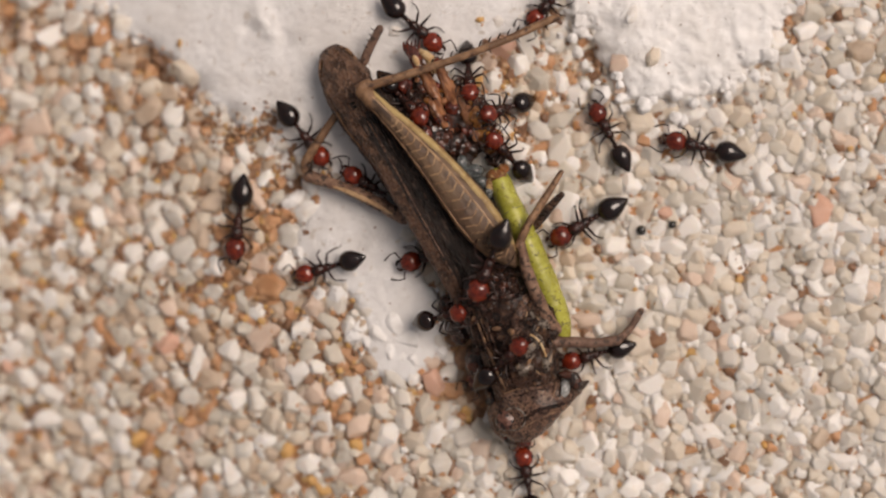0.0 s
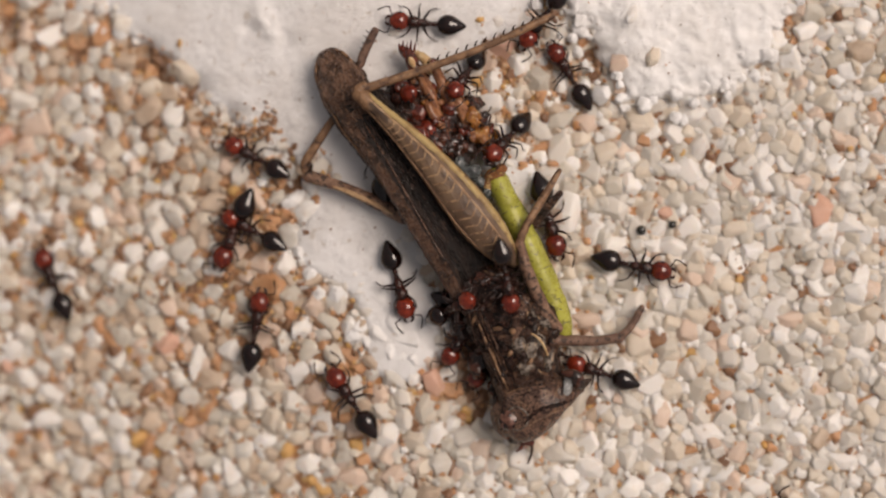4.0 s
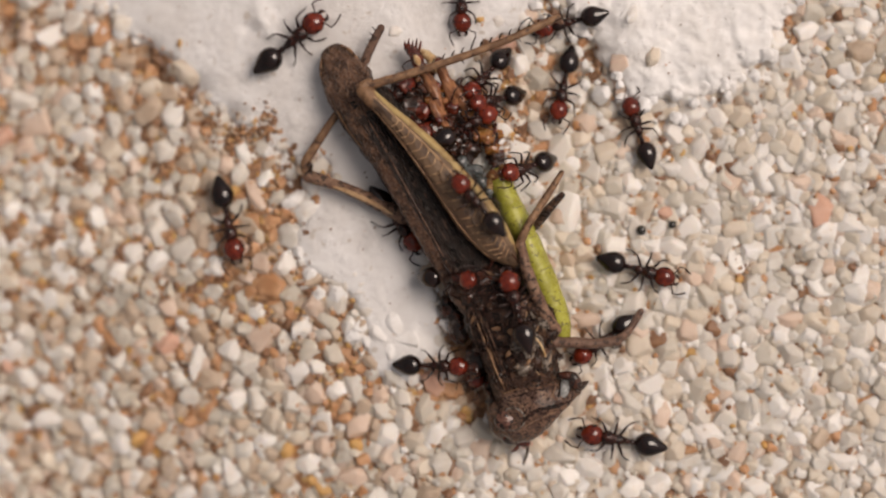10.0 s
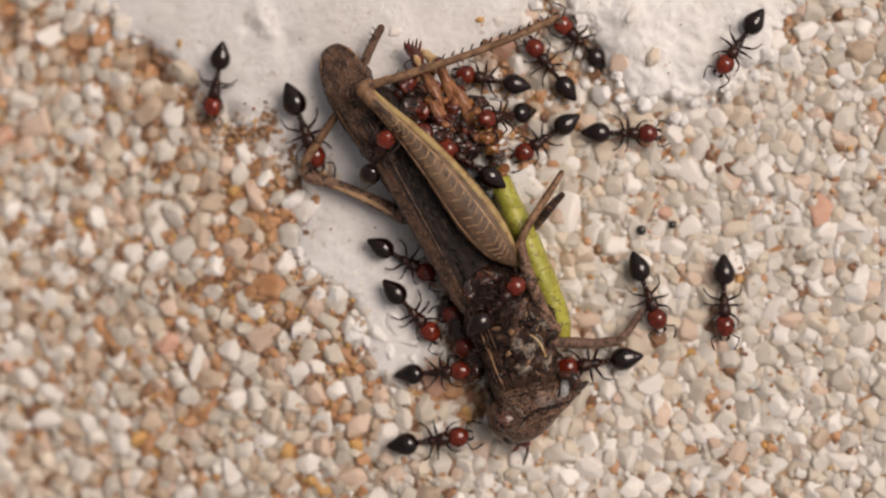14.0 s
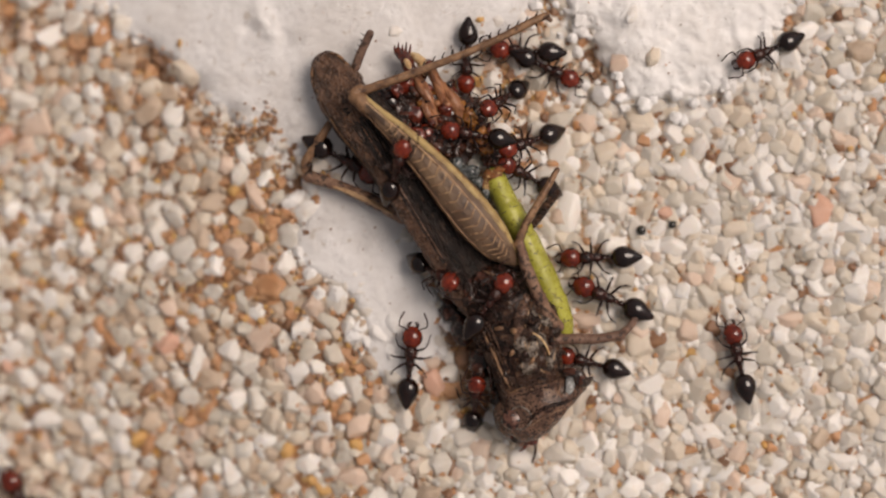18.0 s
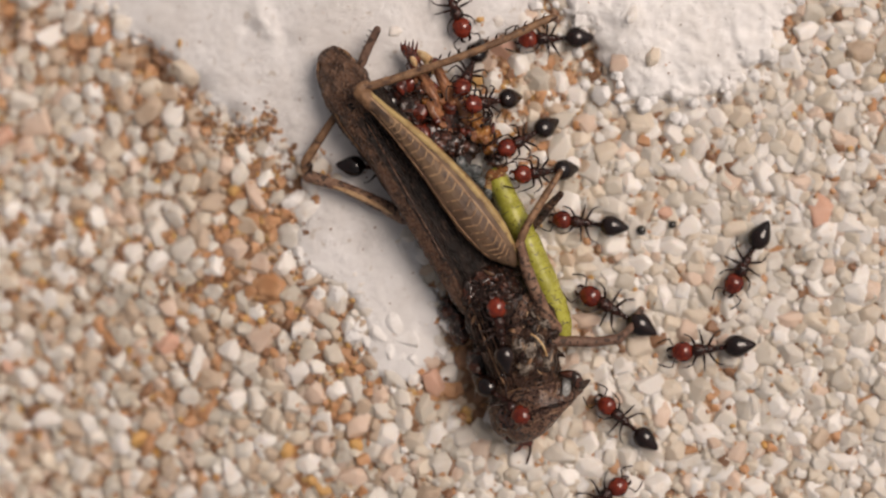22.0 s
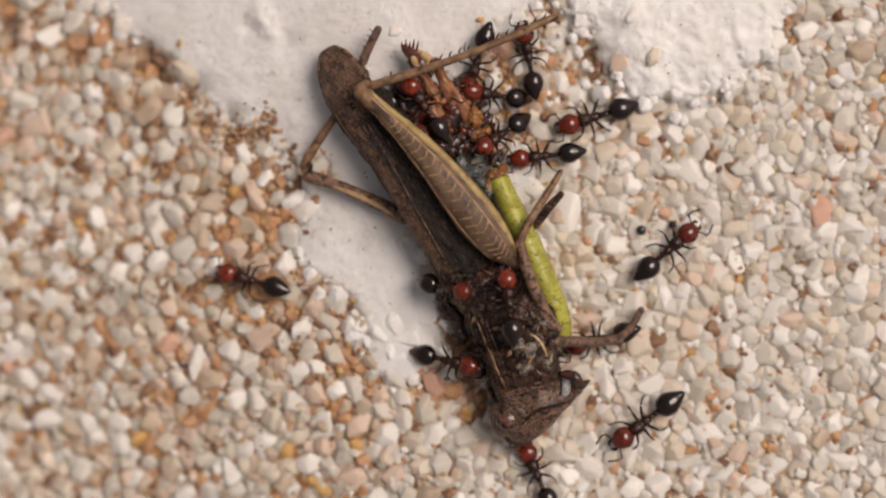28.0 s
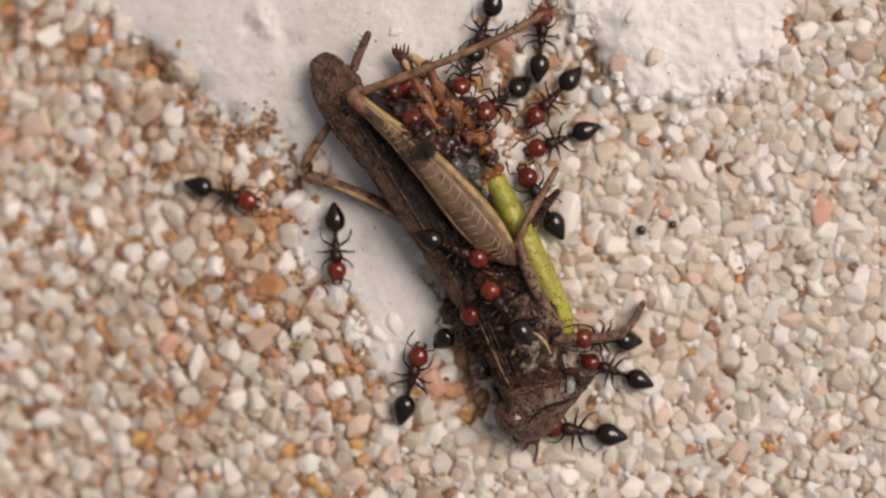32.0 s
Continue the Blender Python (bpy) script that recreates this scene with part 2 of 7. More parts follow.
def blob(bm, centre, r, rough=0.0, grain=0.0004, sub=3, m=None):
    """A lumpy ellipsoid with half-axes r."""
    made = bmesh.ops.create_icosphere(bm, subdivisions=sub, radius=1.0)["verts"]
    for w in made:
        q = Vector((w.co.x * r[0], w.co.y * r[1], w.co.z * r[2]))
        if m:
            q = m @ q
        q += Vector(centre)
        if rough:
            q += w.co * rough * noise.fractal(q / grain, 1.0, 2.0, 3)
        w.co = q
    return bm


def ease(x):
    x = min(1.0, max(0.0, x))
    return x * x * (3 - 2 * x)


# ---- the ground: level on the right, falling gently towards the left and near side ----
PITS = [(258, 98, 26, 30), (286, 120, 20, 30), (345, 158, 22, 24), (4, 24, 30, 36), (528, 322, 20, 34), (20, 70, 24, 20), (500, 265, 18, 16), (770, 600, 22, 18), (1036, 96, 34, 34),
        (1030, 160, 24, 16), (1100, 196, 22, 16), (1182, 192, 22, 14), (1250, 158, 18, 12), (405, 205, 18, 20), (832, 688, 32, 24), (846, 742, 28, 22), (800, 640, 22, 16)]   # hollows by the plaster, some added by side crust, thorax and head to deepen shade: u, v, radius, depth


def pit_depth(u, v):
    return sum(d * math.exp(-((u - a) ** 2 + (v - b) ** 2) / (r * r)) for a, b, r, d in PITS)


def sand_level(u, v):
    """Height of the sand's top, plan units."""
    return -pit_depth(u, v) - 150 * ease((760 - u) / 900) - 52 * ease((v - 520) / 500) * ease((1000 - u) / 500) + 5 * noise.noise((u / 160, v / 160, 3))


# lobes of dried white plaster: u, v, radius
LOBES_MAIN = [(290, -30, 112), (400, 35, 128), (480, 100, 128), (560, 165, 104), (640, -10, 215), (780, -50, 150), (870, -45, 85),
              (660, 230, 90), (690, 330, 80), (608, 408, 78), (558, 438, 40), (692, 482, 68), (720, 562, 54), (722, 612, 46), (690, 630, 24), (885, 268, 26), (905, 320, 36)]
LOBES_SIDE = [(1042, -44, 70), (1150, 25, 102), (1158, 104, 70), (1235, 95, 52), (1275, 35, 92), (1310, -25, 85)]


def lobe_depth(u, v, lobes, wobble=16):
    """How far inside the plaster's outline a plan point lies (plan units; below 0 outside)."""
    k = 26.0
    s = sum(math.exp((r - math.hypot(u - a, v - b)) / k) for a, b, r in lobes)
    d = k * math.log(s + 1e-30)
    if lobes is LOBES_SIDE:
        d += 10 * noise.noise((u / 13, v / 13, 7.7))
    d += wobble * noise.fractal((u / 60, v / 60, 1.7), 1.0, 2.0, 3) + 7 * noise.noise((u / 22, v / 22, 6.3)) + 4 * noise.noise((u / 11, v / 11, 0.3))
    return d


FOLDS = [(466, 40, 17, 13), (482, 62, 13, 9), (458, 12, 18, 10), (440, 52, 12, -6), (505, 74, 16, -6), (520, 210, 15, 7), (700, 30, 30, 5), (545, 60, 26, 5)]   # knobs and dents of the smooth crust: u, v, radius, height


def plaster_height(u, v, lobes, tall):
    d = lobe_depth(u, v, lobes)
    if lobes is LOBES_MAIN:
        d_fold = sum(h * math.exp(-((u - a) ** 2 + (v - b) ** 2) / (r * r)) for a, b, r, h in FOLDS)
        return crust_height(u, v, d, tall) + d_fold * (0.8 + 0.5 * noise.noise((u / 8, v / 8, 3.1)))
    return crust_height(u, v, d, tall)


def crust_height(u, v, d, tall):
    lump = 5 * noise.fractal((u / 90, v / 90, 5.1), 1.0, 2.0, 4) + 1.6 * noise.fractal((u / 13, v / 13, 2.2), 1.0, 2.0, 3)
    edge = ease((d + 16) / 30)
    return sand_level(u, v) - 45 + (45 + tall * (0.55 + 0.45 * ease(d / 80))) * edge + lump * (0.75 if tall < 12 else 1.4) + (6 * noise.fractal((u / 30, v / 30, 9.4), 1.0, 2.0, 3) if tall > 12 else 0)


def plaster_sheet(name, lobes, tall, label, box, mat):
    u0, v0, u1, v1 = box
    step = 5
    bm = bmesh.new()
    grid = {}
    for i in range(int((u1 - u0) / step) + 1):
        for j in range(int((v1 - v0) / step) + 1):
            u, v = u0 + i * step, v0 + j * step
            if lobe_depth(u, v, lobes) > -34:
                grid[i, j] = bm.verts.new(plan(u, v, plaster_height(u, v, lobes, tall)))
    for (i, j), a in grid.items():
        q = [grid.get((i, j + 1)), grid.get((i + 1, j + 1)), grid.get((i + 1, j))]
        if all(q):
            bm.faces.new((a, *q))
    ob = new(name, mesh_from(bm, name, mat))
    return tagged(ob, label, "plaster", kind="structure")


crust = plaster_sheet("plaster_crust", LOBES_MAIN, 9, "smooth white dried plaster crust lying in the sand", (150, -160, 1000, 700), PLASTER)
crust_side = plaster_sheet("plaster_crust", LOBES_SIDE, 26, "rough raised white plaster crust with crumbly edge", (900, -160, 1440, 230), CHALK)


def covered(u, v):
    """Depth of the point inside any plaster."""
    return max(lobe_depth(u, v, LOBES_MAIN), lobe_depth(u, v, LOBES_SIDE))


# base sheet of fine sand out to the horizon
bm = bmesh.new()
xs = [-60.0, -6.0, -0.6, -0.06] + [(-400 - CU + 20 * i) * U for i in range(120)] + [0.06, 0.6, 6.0, 60.0]
ys = [-60.0, -6.0, -0.6, -0.06] + [(-760 + 20 * i) * U for i in range(78)] + [0.06, 0.6, 6.0, 60.0]
cols = [[bm.verts.new((x, y, (sand_level(CU + x / U, CV - y / U) - 8) * U)) for y in ys] for x in xs]
for a, b in zip(cols, cols[1:]):
    for j in range(len(ys) - 1):
        bm.faces.new((a[j], b[j], b[j + 1], a[j + 1]))
ground = tagged(new("ground", mesh_from(bm, "ground", SAND)), "rust-brown fine sand beneath coarse quartz grains", "sand", kind="structure")


def grain_shape(seed):
    """An angular, worn quartz grain of radius about 1."""
    rng = np.random.RandomState(seed)
    b = bmesh.new()
    bmesh.ops.create_cube(b, size=2.4)
    for _ in range(rng.randint(15, 22)):
        nrm = rng.normal(size=3)
        nrm /= np.linalg.norm(nrm)
        cut = bmesh.ops.bisect_plane(b, geom=b.verts[:] + b.edges[:] + b.faces[:], plane_co=nrm * rng.uniform(0.80, 1.0), plane_no=nrm, clear_outer=True)
        rim = [e for e in cut["geom_cut"] if isinstance(e, bmesh.types.BMEdge)]
        if rim:
            bmesh.ops.edgeloop_fill(b, edges=rim)
    bmesh.ops.bevel(b, geom=b.edges[:], offset=0.26, segments=2, profile=0.6, affect="EDGES", clamp_overlap=True)
    bmesh.ops.smooth_vert(b, verts=b.verts[:], factor=0.55, use_axis_x=True, use_axis_y=True, use_axis_z=True)
    bmesh.ops.smooth_vert(b, verts=b.verts[:], factor=0.6, use_axis_x=True, use_axis_y=True, use_axis_z=True)
    bmesh.ops.triangulate(b, faces=b.faces[:])
    b.verts.index_update()
    co = np.array([w.co[:] for w in b.verts])
    co /= np.median(np.linalg.norm(co, axis=1))
    co *= np.array([rng.uniform(0.95, 1.2), rng.uniform(0.84, 1.0), rng.uniform(0.7, 0.95)])
    co = co * 0.8 + 0.2 * co / np.linalg.norm(co, axis=1)[:, None]
    co *= np.array([1 + 0.07 * noise.fractal((*(c * 1.6 + seed),), 1.0, 2.0, 3) for c in co])[:, None]
    faces = [[w.index for w in f.verts] for f in b.faces]
    b.free()
    return co, faces


SHAPES = [grain_shape(100 + i) for i in range(18)]
grain_meshes = []
for i, (co, faces) in enumerate(SHAPES):
    me = bpy.data.meshes.new("grain")
    me.from_pydata(co.tolist(), [], faces)
    me.polygons.foreach_set("use_smooth", [True] * len(me.polygons))
    me.materials.append(loose["white"])
    grain_meshes.append(me)


def lone_grain(u, v, w, l, turn, look_name, lift=0, shape=0):
    """One grain that can be told apart: width, length in plan units."""
    ob = new("grain", grain_meshes[shape % len(grain_meshes)])
    ob.parent = ground
    p = plan(u, v, sand_level(u, v) + lift - min(w, l) * 0.3)
    ob.matrix_basis = Matrix.Translation(p) @ pose(0, 0, 0, 0, 0, turn) @ Matrix.Diagonal((l * 0.47 * U, w * 0.5 * U, min(w, l) * 0.45 * U, 1))
    ob.material_slots[0].link = "OBJECT"
    ob.material_slots[0].material = loose[look_name]
    return ob


# grains that stand out: u, v, width, length, turn, look
NOTABLE = [
    [(1447, 368, 62, 62, 20, "pink"), (300, 606, 52, 60, 0, "pink"), (455, 350, 40, 76, -62, "blush"), (1180, 378, 30, 40, 30, "pink"),
     (1225, 490, 42, 46, 10, "blush"), (1400, 566, 40, 50, 10, "blush"), (1036, 566, 42, 60, 5, "blush"), (700, 842, 46, 56, 40, "blush"),
     (630, 842, 46, 56, 10, "blush"), (1215, 585, 50, 48, 0, "blush"), (942, 782, 40, 52, 0, "pink"), (1038, 218, 44, 46, 0, "blush")],
    [(250, 772, 38, 46, 50, "amber"), (510, 795, 30, 40, 70, "amber"), (632, 787, 26, 30, 0, "amber"), (340, 745, 26, 36, 20, "rust"),
     (1296, 406, 36, 42, 10, "cream"), (1312, 258, 32, 46, 80, "cream"), (1070, 268, 40, 58, 20, "cream"), (1310, 206, 50, 52, 0, "cream"),
     (265, 785, 30, 50, 65, "rust"), (572, 868, 30, 40, 0, "amber"), (110, 830, 30, 34, 0, "cream"), (262, 690, 26, 40, 60, "brown")],
    [(1412, 479, 24, 44, -5, "white"), (1371, 550, 46, 64, 60, "white"), (155, 242, 52, 60, 10, "white"), (310, 208, 58, 64, 60, "white"),
     (160, 438, 54, 58, 20, "white"), (238, 448, 46, 50, 0, "white"), (350, 636, 40, 74, 80, "white"), (552, 818, 50, 62, 30, "white"),
     (1046, 826, 46, 64, 0, "white"), (1150, 682, 48, 52, 0, "white"), (1002, 380, 60, 70, 70, "white"), (990, 262, 44, 84, 80, "grey")],
    [(1396, 250, 44, 58, 70, "cream"), (880, 822, 36, 50, 0, "grey"), (1020, 172, 52, 62, 70, "white"), (1448, 512, 52, 60, 0, "white"),
     (1322, 650, 40, 60, 70, "white"), (1490, 815, 44, 58, 0, "white"), (1335, 862, 46, 56, 0, "white"), (1305, 800, 34, 48, 60, "blush"),
     (1188, 436, 44, 50, 0, "white"), (1085, 438, 46, 54, 0, "white"), (510, 470, 50, 60, 20, "white"), (652, 545, 46, 54, 0, "grey")],
    [(536, 578, 44, 52, 50, "white"), (420, 706, 46, 56, 40, "white"), (268, 155, 44, 50, 50, "cream"), (90, 65, 50, 56, 0, "white"),
     (85, 740, 50, 56, 0, "white"), (215, 745, 46, 52, 0, "white"), (405, 616, 46, 58, 70, "white"), (245, 845, 44, 52, 0, "white"),
     (820, 775, 50, 60, 0, "grey"), (680, 730, 44, 54, 0, "grey"), (1100, 750, 46, 56, 60, "grey"), (1232, 560, 42, 50, 0, "cream")],
]
placed = []
shape_no = 0
for row in NOTABLE:
    for u, v, w, l, turn, lk in row:
        lone_grain(u, v, w, l, turn, lk, 4, shape_no)
        placed.append((u, v, (w + l) / 4))
        shape_no += 7

# brown grains beside the thorax and side crust: stained, and darkened to paint shade
for u, v, w, l, turn, lk in ((1040, 96, 30, 36, 60, "brown"), (1064, 112, 28, 34, 20, "brown"), (1032, 66, 26, 34, 70, "rust"), (1070, 84, 26, 30, 0, "brown"), (1052, 134, 24, 34, 30, "brown"), (806, 598, 34, 44, 60, "brown"), (828, 668, 38, 46, 70, "brown"), (850, 736, 36, 40, 20, "brown"), (856, 700, 36, 44, 60, "brown"), (802, 690, 30, 36, 0, "rust"), (772, 594, 54, 66, 80, "grey"), (796, 662, 44, 50, 70, "white"), (560, 648, 40, 34, 0, "white"), (822, 630, 40, 50, 70, "brown"), (762, 640, 36, 40, 0, "blush"), (838, 700, 40, 50, 0, "brown"), (520, 336, 36, 50, 70, "brown"), (522, 272, 26, 34, 0, "brown")):
    lone_grain(u, v, w, l, turn, lk, 2, shape_no)
    placed.append((u, v, (w + l) / 4))
    shape_no += 3

# grains stuck on and round the plaster
for u, v, w, l, turn, lk, lift in [(1155, 102, 30, 36, 80, "cream", 36), (1096, 112, 36, 42, 60, "blush", 24), (936, 32, 30, 44, 30, "blush", 6), (1120, 26, 24, 44, 80, "white", 36),
                                   (1040, 122, 34, 44, 0, "grey", 4), (1098, 152, 30, 36, 0, "blush", 8), (700, 52, 26, 34, 0, "white", 14), (850, 35, 12, 16, 0, "amber", 14), (468, 206, 13, 18, 20, "rust", 8), (486, 214, 15, 20, 60, "brown", 8), (478, 228, 12, 18, 0, "rust", 8), (524, 258, 16, 22, 40, "brown", 6), (452, 214, 10, 14, 80, "amber", 8), (498, 232, 12, 16, 30, "rust", 7), (318, 78, 9, 14, 80, "amber", 14)]:
    lone_grain(u, v, w, l, turn, lk, lift, shape_no)
    shape_no += 5

rng = random.Random(11)
cell = {}


def free(u, v, r, tight):
    for i in range(int(u // 60) - 1, int(u // 60) + 2):
        for j in range(int(v // 60) - 1, int(v // 60) + 2):
            for a, b, q in cell.get((i, j), ()):
                if (u - a) ** 2 + (v - b) ** 2 < (tight * (r + q)) ** 2:
                    return False
    return True


def keep(u, v, r):
    cell.setdefault((int(u // 60), int(v // 60)), []).append((u, v, r))


for g in placed:
    keep(*g)


def rust_and_shade(u, v):
    """Share of grains dark with stain and painted shade: more on the left and along the plaster's edge."""
    # patches by the thorax, torn tissue and side crust mix stain with painted shade
    patch = sum(math.exp(-((u - a) ** 2 + (v - b) ** 2) / (2 * c * c)) for a, b, c in ((812, 590, 34), (790, 660, 36), (840, 715, 30), (1040, 442, 22), (935, 250, 26), (590, 655, 45), (640, 715, 40), (470, 235, 45), (380, 170, 40), (240, 90, 40), (1385, 50, 26), (1050, 105, 26), (900, 215, 38), (880, 150, 30), (930, 300, 26), (955, 120, 40), (1000, 190, 36), (930, 60, 30), (60, 60, 45), (1300, 480, 18), (480, 480, 40), (540, 600, 30), (430, 560, 55), (400, 490, 45), (330, 330, 40), (490, 300, 45), (460, 420, 45), (500, 540, 40), (250, 250, 50), (120, 120, 40)))
    rim = ease(1 - abs(covered(u, v) + 22) / 42) * ease((1000 - u) / 200)
    return 0.045 + 0.20 * ease((900 - u) / 700) + (0.10 + 0.15 * ease((1000 - u) / 400)) * max(0.0, noise.noise((u / 130, v / 130, 8.2))) + 0.42 * rim + 0.4 * patch


def grain_look(u, v, small):
    q = 0.02 + rust_and_shade(u, v) * 2.2 if small else rust_and_shade(u, v) * 0.40
    x = rng.random()
    if x < q:
        return rng.choice(["rust", "rust", "rust", "beige", "beige", "amber", "blush", "brown", "brown"] if small else ["rust", "beige", "blush", "beige", "pink", "blush"])
    return rng.choices(["white", "grey", "clear", "cream", "beige", "blush"], [42, 36, 13, 8, 1, 0.5] if u > 760 else [23, 34, 20, 10, 9, 5])[0]


beds = []                         # u, v, height of centre, radius, look
tops = []
for count, r0, r1, tight, sink, small in ((8000, 20, 28, 0.74, 0, False), (14000, 15, 21, 0.70, 0, False), (14000, 9, 13, 0.66, 1, True), (22000, 5, 8, 0.66, 1, True)):
    for _ in range(count):
        u, v, r = rng.uniform(-170, 1738), rng.uniform(-170, 1052), rng.uniform(r0, r1)
        depth = covered(u, v)
        if depth > 20 - r * 0.45 + rng.choice((-5, 0, 6, 20)) * rng.random() or not free(u, v, r, tight):
            continue
        keep(u, v, r)
        lk = rng.choice(("white", "white", "grey")) if depth > -14 and rng.random() < 0.6 else grain_look(u, v, small)
        # brown looks in the left hollows paint in the shade of the gaps
        if u < 560 and pit_depth(u, v) > 14:
            lk = rng.choice(("brown", "brown", "rust", "beige"))
        g = (u, v, sand_level(u, v) - r * 0.62 - sink + rng.uniform(-5, 4) + (4 if depth > 0 else 0), r, lk)
        (tops if 560 < u < 1300 and 60 < v < 800 and r > 16 and covered(u, v) < -8 else beds).append(g)
for i in range(62):
    for j in range(40):
        u, v = -170 + 31 * i + rng.uniform(-9, 9), -170 + 31 * j + rng.uniform(-9, 9)
        if covered(u, v) < 2:
            stain_or_shade = rng.random() < 0.04 + rust_and_shade(u, v) * 1.5
            beds.append((u, v, sand_level(u, v) - (19 if stain_or_shade else 15) + rng.uniform(-4, 4), rng.uniform(17, 22), rng.choice(["rust", "beige", "beige", "brown"] if stain_or_shade else ["cream", "beige", "blush", "clear"] if u < 800 else ["cream", "cream", "grey", "clear", "blush"])))
rng.shuffle(tops)
SINGLE = 230
beds += tops[SINGLE:]


def grain_matrix(u, v, h, r):
    e = Euler((rng.uniform(-0.3, 0.3), rng.uniform(-0.3, 0.3), rng.uniform(0, 6.283)))
    s = r * U * 1.06
    return Matrix.LocRotScale(plan(u, v, h), e, (s, s, s))


for u, v, h, r, lk in tops[:SINGLE]:
    ob = new("grain", rng.choice(grain_meshes))
    ob.parent = ground
    ob.matrix_basis = grain_matrix(u, v, h, r)
    ob.material_slots[0].link = "OBJECT"
    ob.material_slots[0].material = loose[lk]

verts, quads, slots, base = [], [], [], 0
for u, v, h, r, lk in beds:
    co, faces = rng.choice(SHAPES)
    m = np.array(grain_matrix(u, v, h, r))
    verts.append(co @ m[:3, :3].T + m[:3, 3])
    quads.append(np.array(faces) + base)
    slots += [LOOKS.index(lk)] * len(faces)
    base += len(co)
me = bpy.data.meshes.new("sand_grains")
me.from_pydata(np.concatenate(verts).tolist(), [], np.concatenate(quads).tolist())
for k in LOOKS:
    me.materials.append(heaped[k])
me.polygons.foreach_set("material_index", slots)
me.polygons.foreach_set("use_smooth", [True] * len(me.polygons))
grains = new("sand_grains", me)
tagged(grains, "coarse white, grey and rust quartz sand grains", "sand", kind="stuff")

# clumps of fine rust-coloured sand between the grains and along the plaster
def crumb_shape(seed):
    r = random.Random(seed)
    b = bmesh.new()
    bmesh.ops.create_icosphere(b, subdivisions=1, radius=1.0)
    b.verts.index_update()
    co = np.array([w.co * r.uniform(0.7, 1.25) for w in b.verts])
    faces = [[w.index for w in f.verts] for f in b.faces]
    b.free()
    return co, faces


CRUMBS = [crumb_shape(i) for i in range(10)]
RUSTY = ["rust", "brown", "amber", "beige"]
dust_v, dust_f, dust_m, n0 = [], [], [], 0
dust_rng = random.Random(21)
for _ in range(60000):
    u, v = dust_rng.uniform(-60, 1628), dust_rng.uniform(-60, 940)
    clump = max(0.0, noise.noise((u / 26, v / 26, 12.1)) + 0.12)
    if dust_rng.random() > rust_and_shade(u, v) * clump * 2.6 or covered(u, v) > 10:
        continue
    r = dust_rng.uniform(2.5, 6.5)
    co, faces = dust_rng.choice(CRUMBS)
    m = np.array(Matrix.LocRotScale(plan(u, v, sand_level(u, v) + dust_rng.uniform(-9, 1)), Euler((0, 0, dust_rng.uniform(0, 6.28))), (r * U, r * U * dust_rng.uniform(0.6, 1), r * U * 0.8)))
    dust_v.append(co @ m[:3, :3].T + m[:3, 3])
    dust_f.append(np.array(faces) + n0)
    dust_m += [dust_rng.choice((0, 0, 0, 0, 1, 2, 3))] * len(faces)
    n0 += len(co)
# the densest cluster, beside the side crust, darkens the sand in place of shade
for cu, cv, spread, count in ((478, 204, 8, 16), (466, 234, 15, 70), (402, 226, 20, 70), (440, 265, 20, 60), (505, 325, 14, 40), (1388, 58, 14, 50), (1044, 104, 20, 110), (905, 255, 18, 50), (255, 100, 14, 40), (8, 60, 22, 60), (848, 36, 4, 4), (310, 84, 4, 4)):
    for _ in range(count):
        u, v, r = dust_rng.gauss(cu, spread), dust_rng.gauss(cv, spread), dust_rng.uniform(2.0, 5.5)
        ground_h = max(sand_level(u, v), plaster_height(u, v, LOBES_MAIN, 9) if lobe_depth(u, v, LOBES_MAIN) > -16 else -999)
        co, faces = dust_rng.choice(CRUMBS)
        m = np.array(Matrix.LocRotScale(plan(u, v, ground_h + r * 0.3), Euler((0, 0, dust_rng.uniform(0, 6.28))), (r * U, r * U * dust_rng.uniform(0.6, 1), r * U * 0.8)))
        dust_v.append(co @ m[:3, :3].T + m[:3, 3])
        dust_f.append(np.array(faces) + n0)
        dust_m += [dust_rng.choice((0, 0, 1, 1, 3))] * len(faces)
        n0 += len(co)
for _ in range(420):                # dark specks on the plaster
    u, v, r = dust_rng.uniform(200, 1400), dust_rng.uniform(-40, 640), dust_rng.choice((0.8, 1.0, 1.3, 1.8, 2.4))
    side_here = lobe_depth(u, v, LOBES_SIDE) > 14
    if not side_here and lobe_depth(u, v, LOBES_MAIN) < 14:
        continue
    h = plaster_height(u, v, LOBES_SIDE, 26) if side_here else plaster_height(u, v, LOBES_MAIN, 9)
    co, faces = dust_rng.choice(CRUMBS)
    m = np.array(Matrix.LocRotScale(plan(u, v, h + r * 0.2), Euler((0, 0, dust_rng.uniform(0, 6.28))), (r * U, r * U * dust_rng.uniform(0.6, 1), r * U * 0.7)))
    dust_v.append(co @ m[:3, :3].T + m[:3, 3])
    dust_f.append(np.array(faces) + n0)
    dust_m += [dust_rng.choice((1, 1, 1, 0))] * len(faces)
    n0 += len(co)
me = bpy.data.meshes.new("rust_sand")
me.from_pydata(np.concatenate(dust_v).tolist(), [], np.concatenate(dust_f).tolist())
for k in RUSTY:
    me.materials.append(heaped[k])
me.polygons.foreach_set("material_index", dust_m)
me.polygons.foreach_set("use_smooth", [True] * len(me.polygons))
tagged(new("rust_sand", me), "fine rust-orange sand clumped between the quartz grains", "sand", kind="stuff")

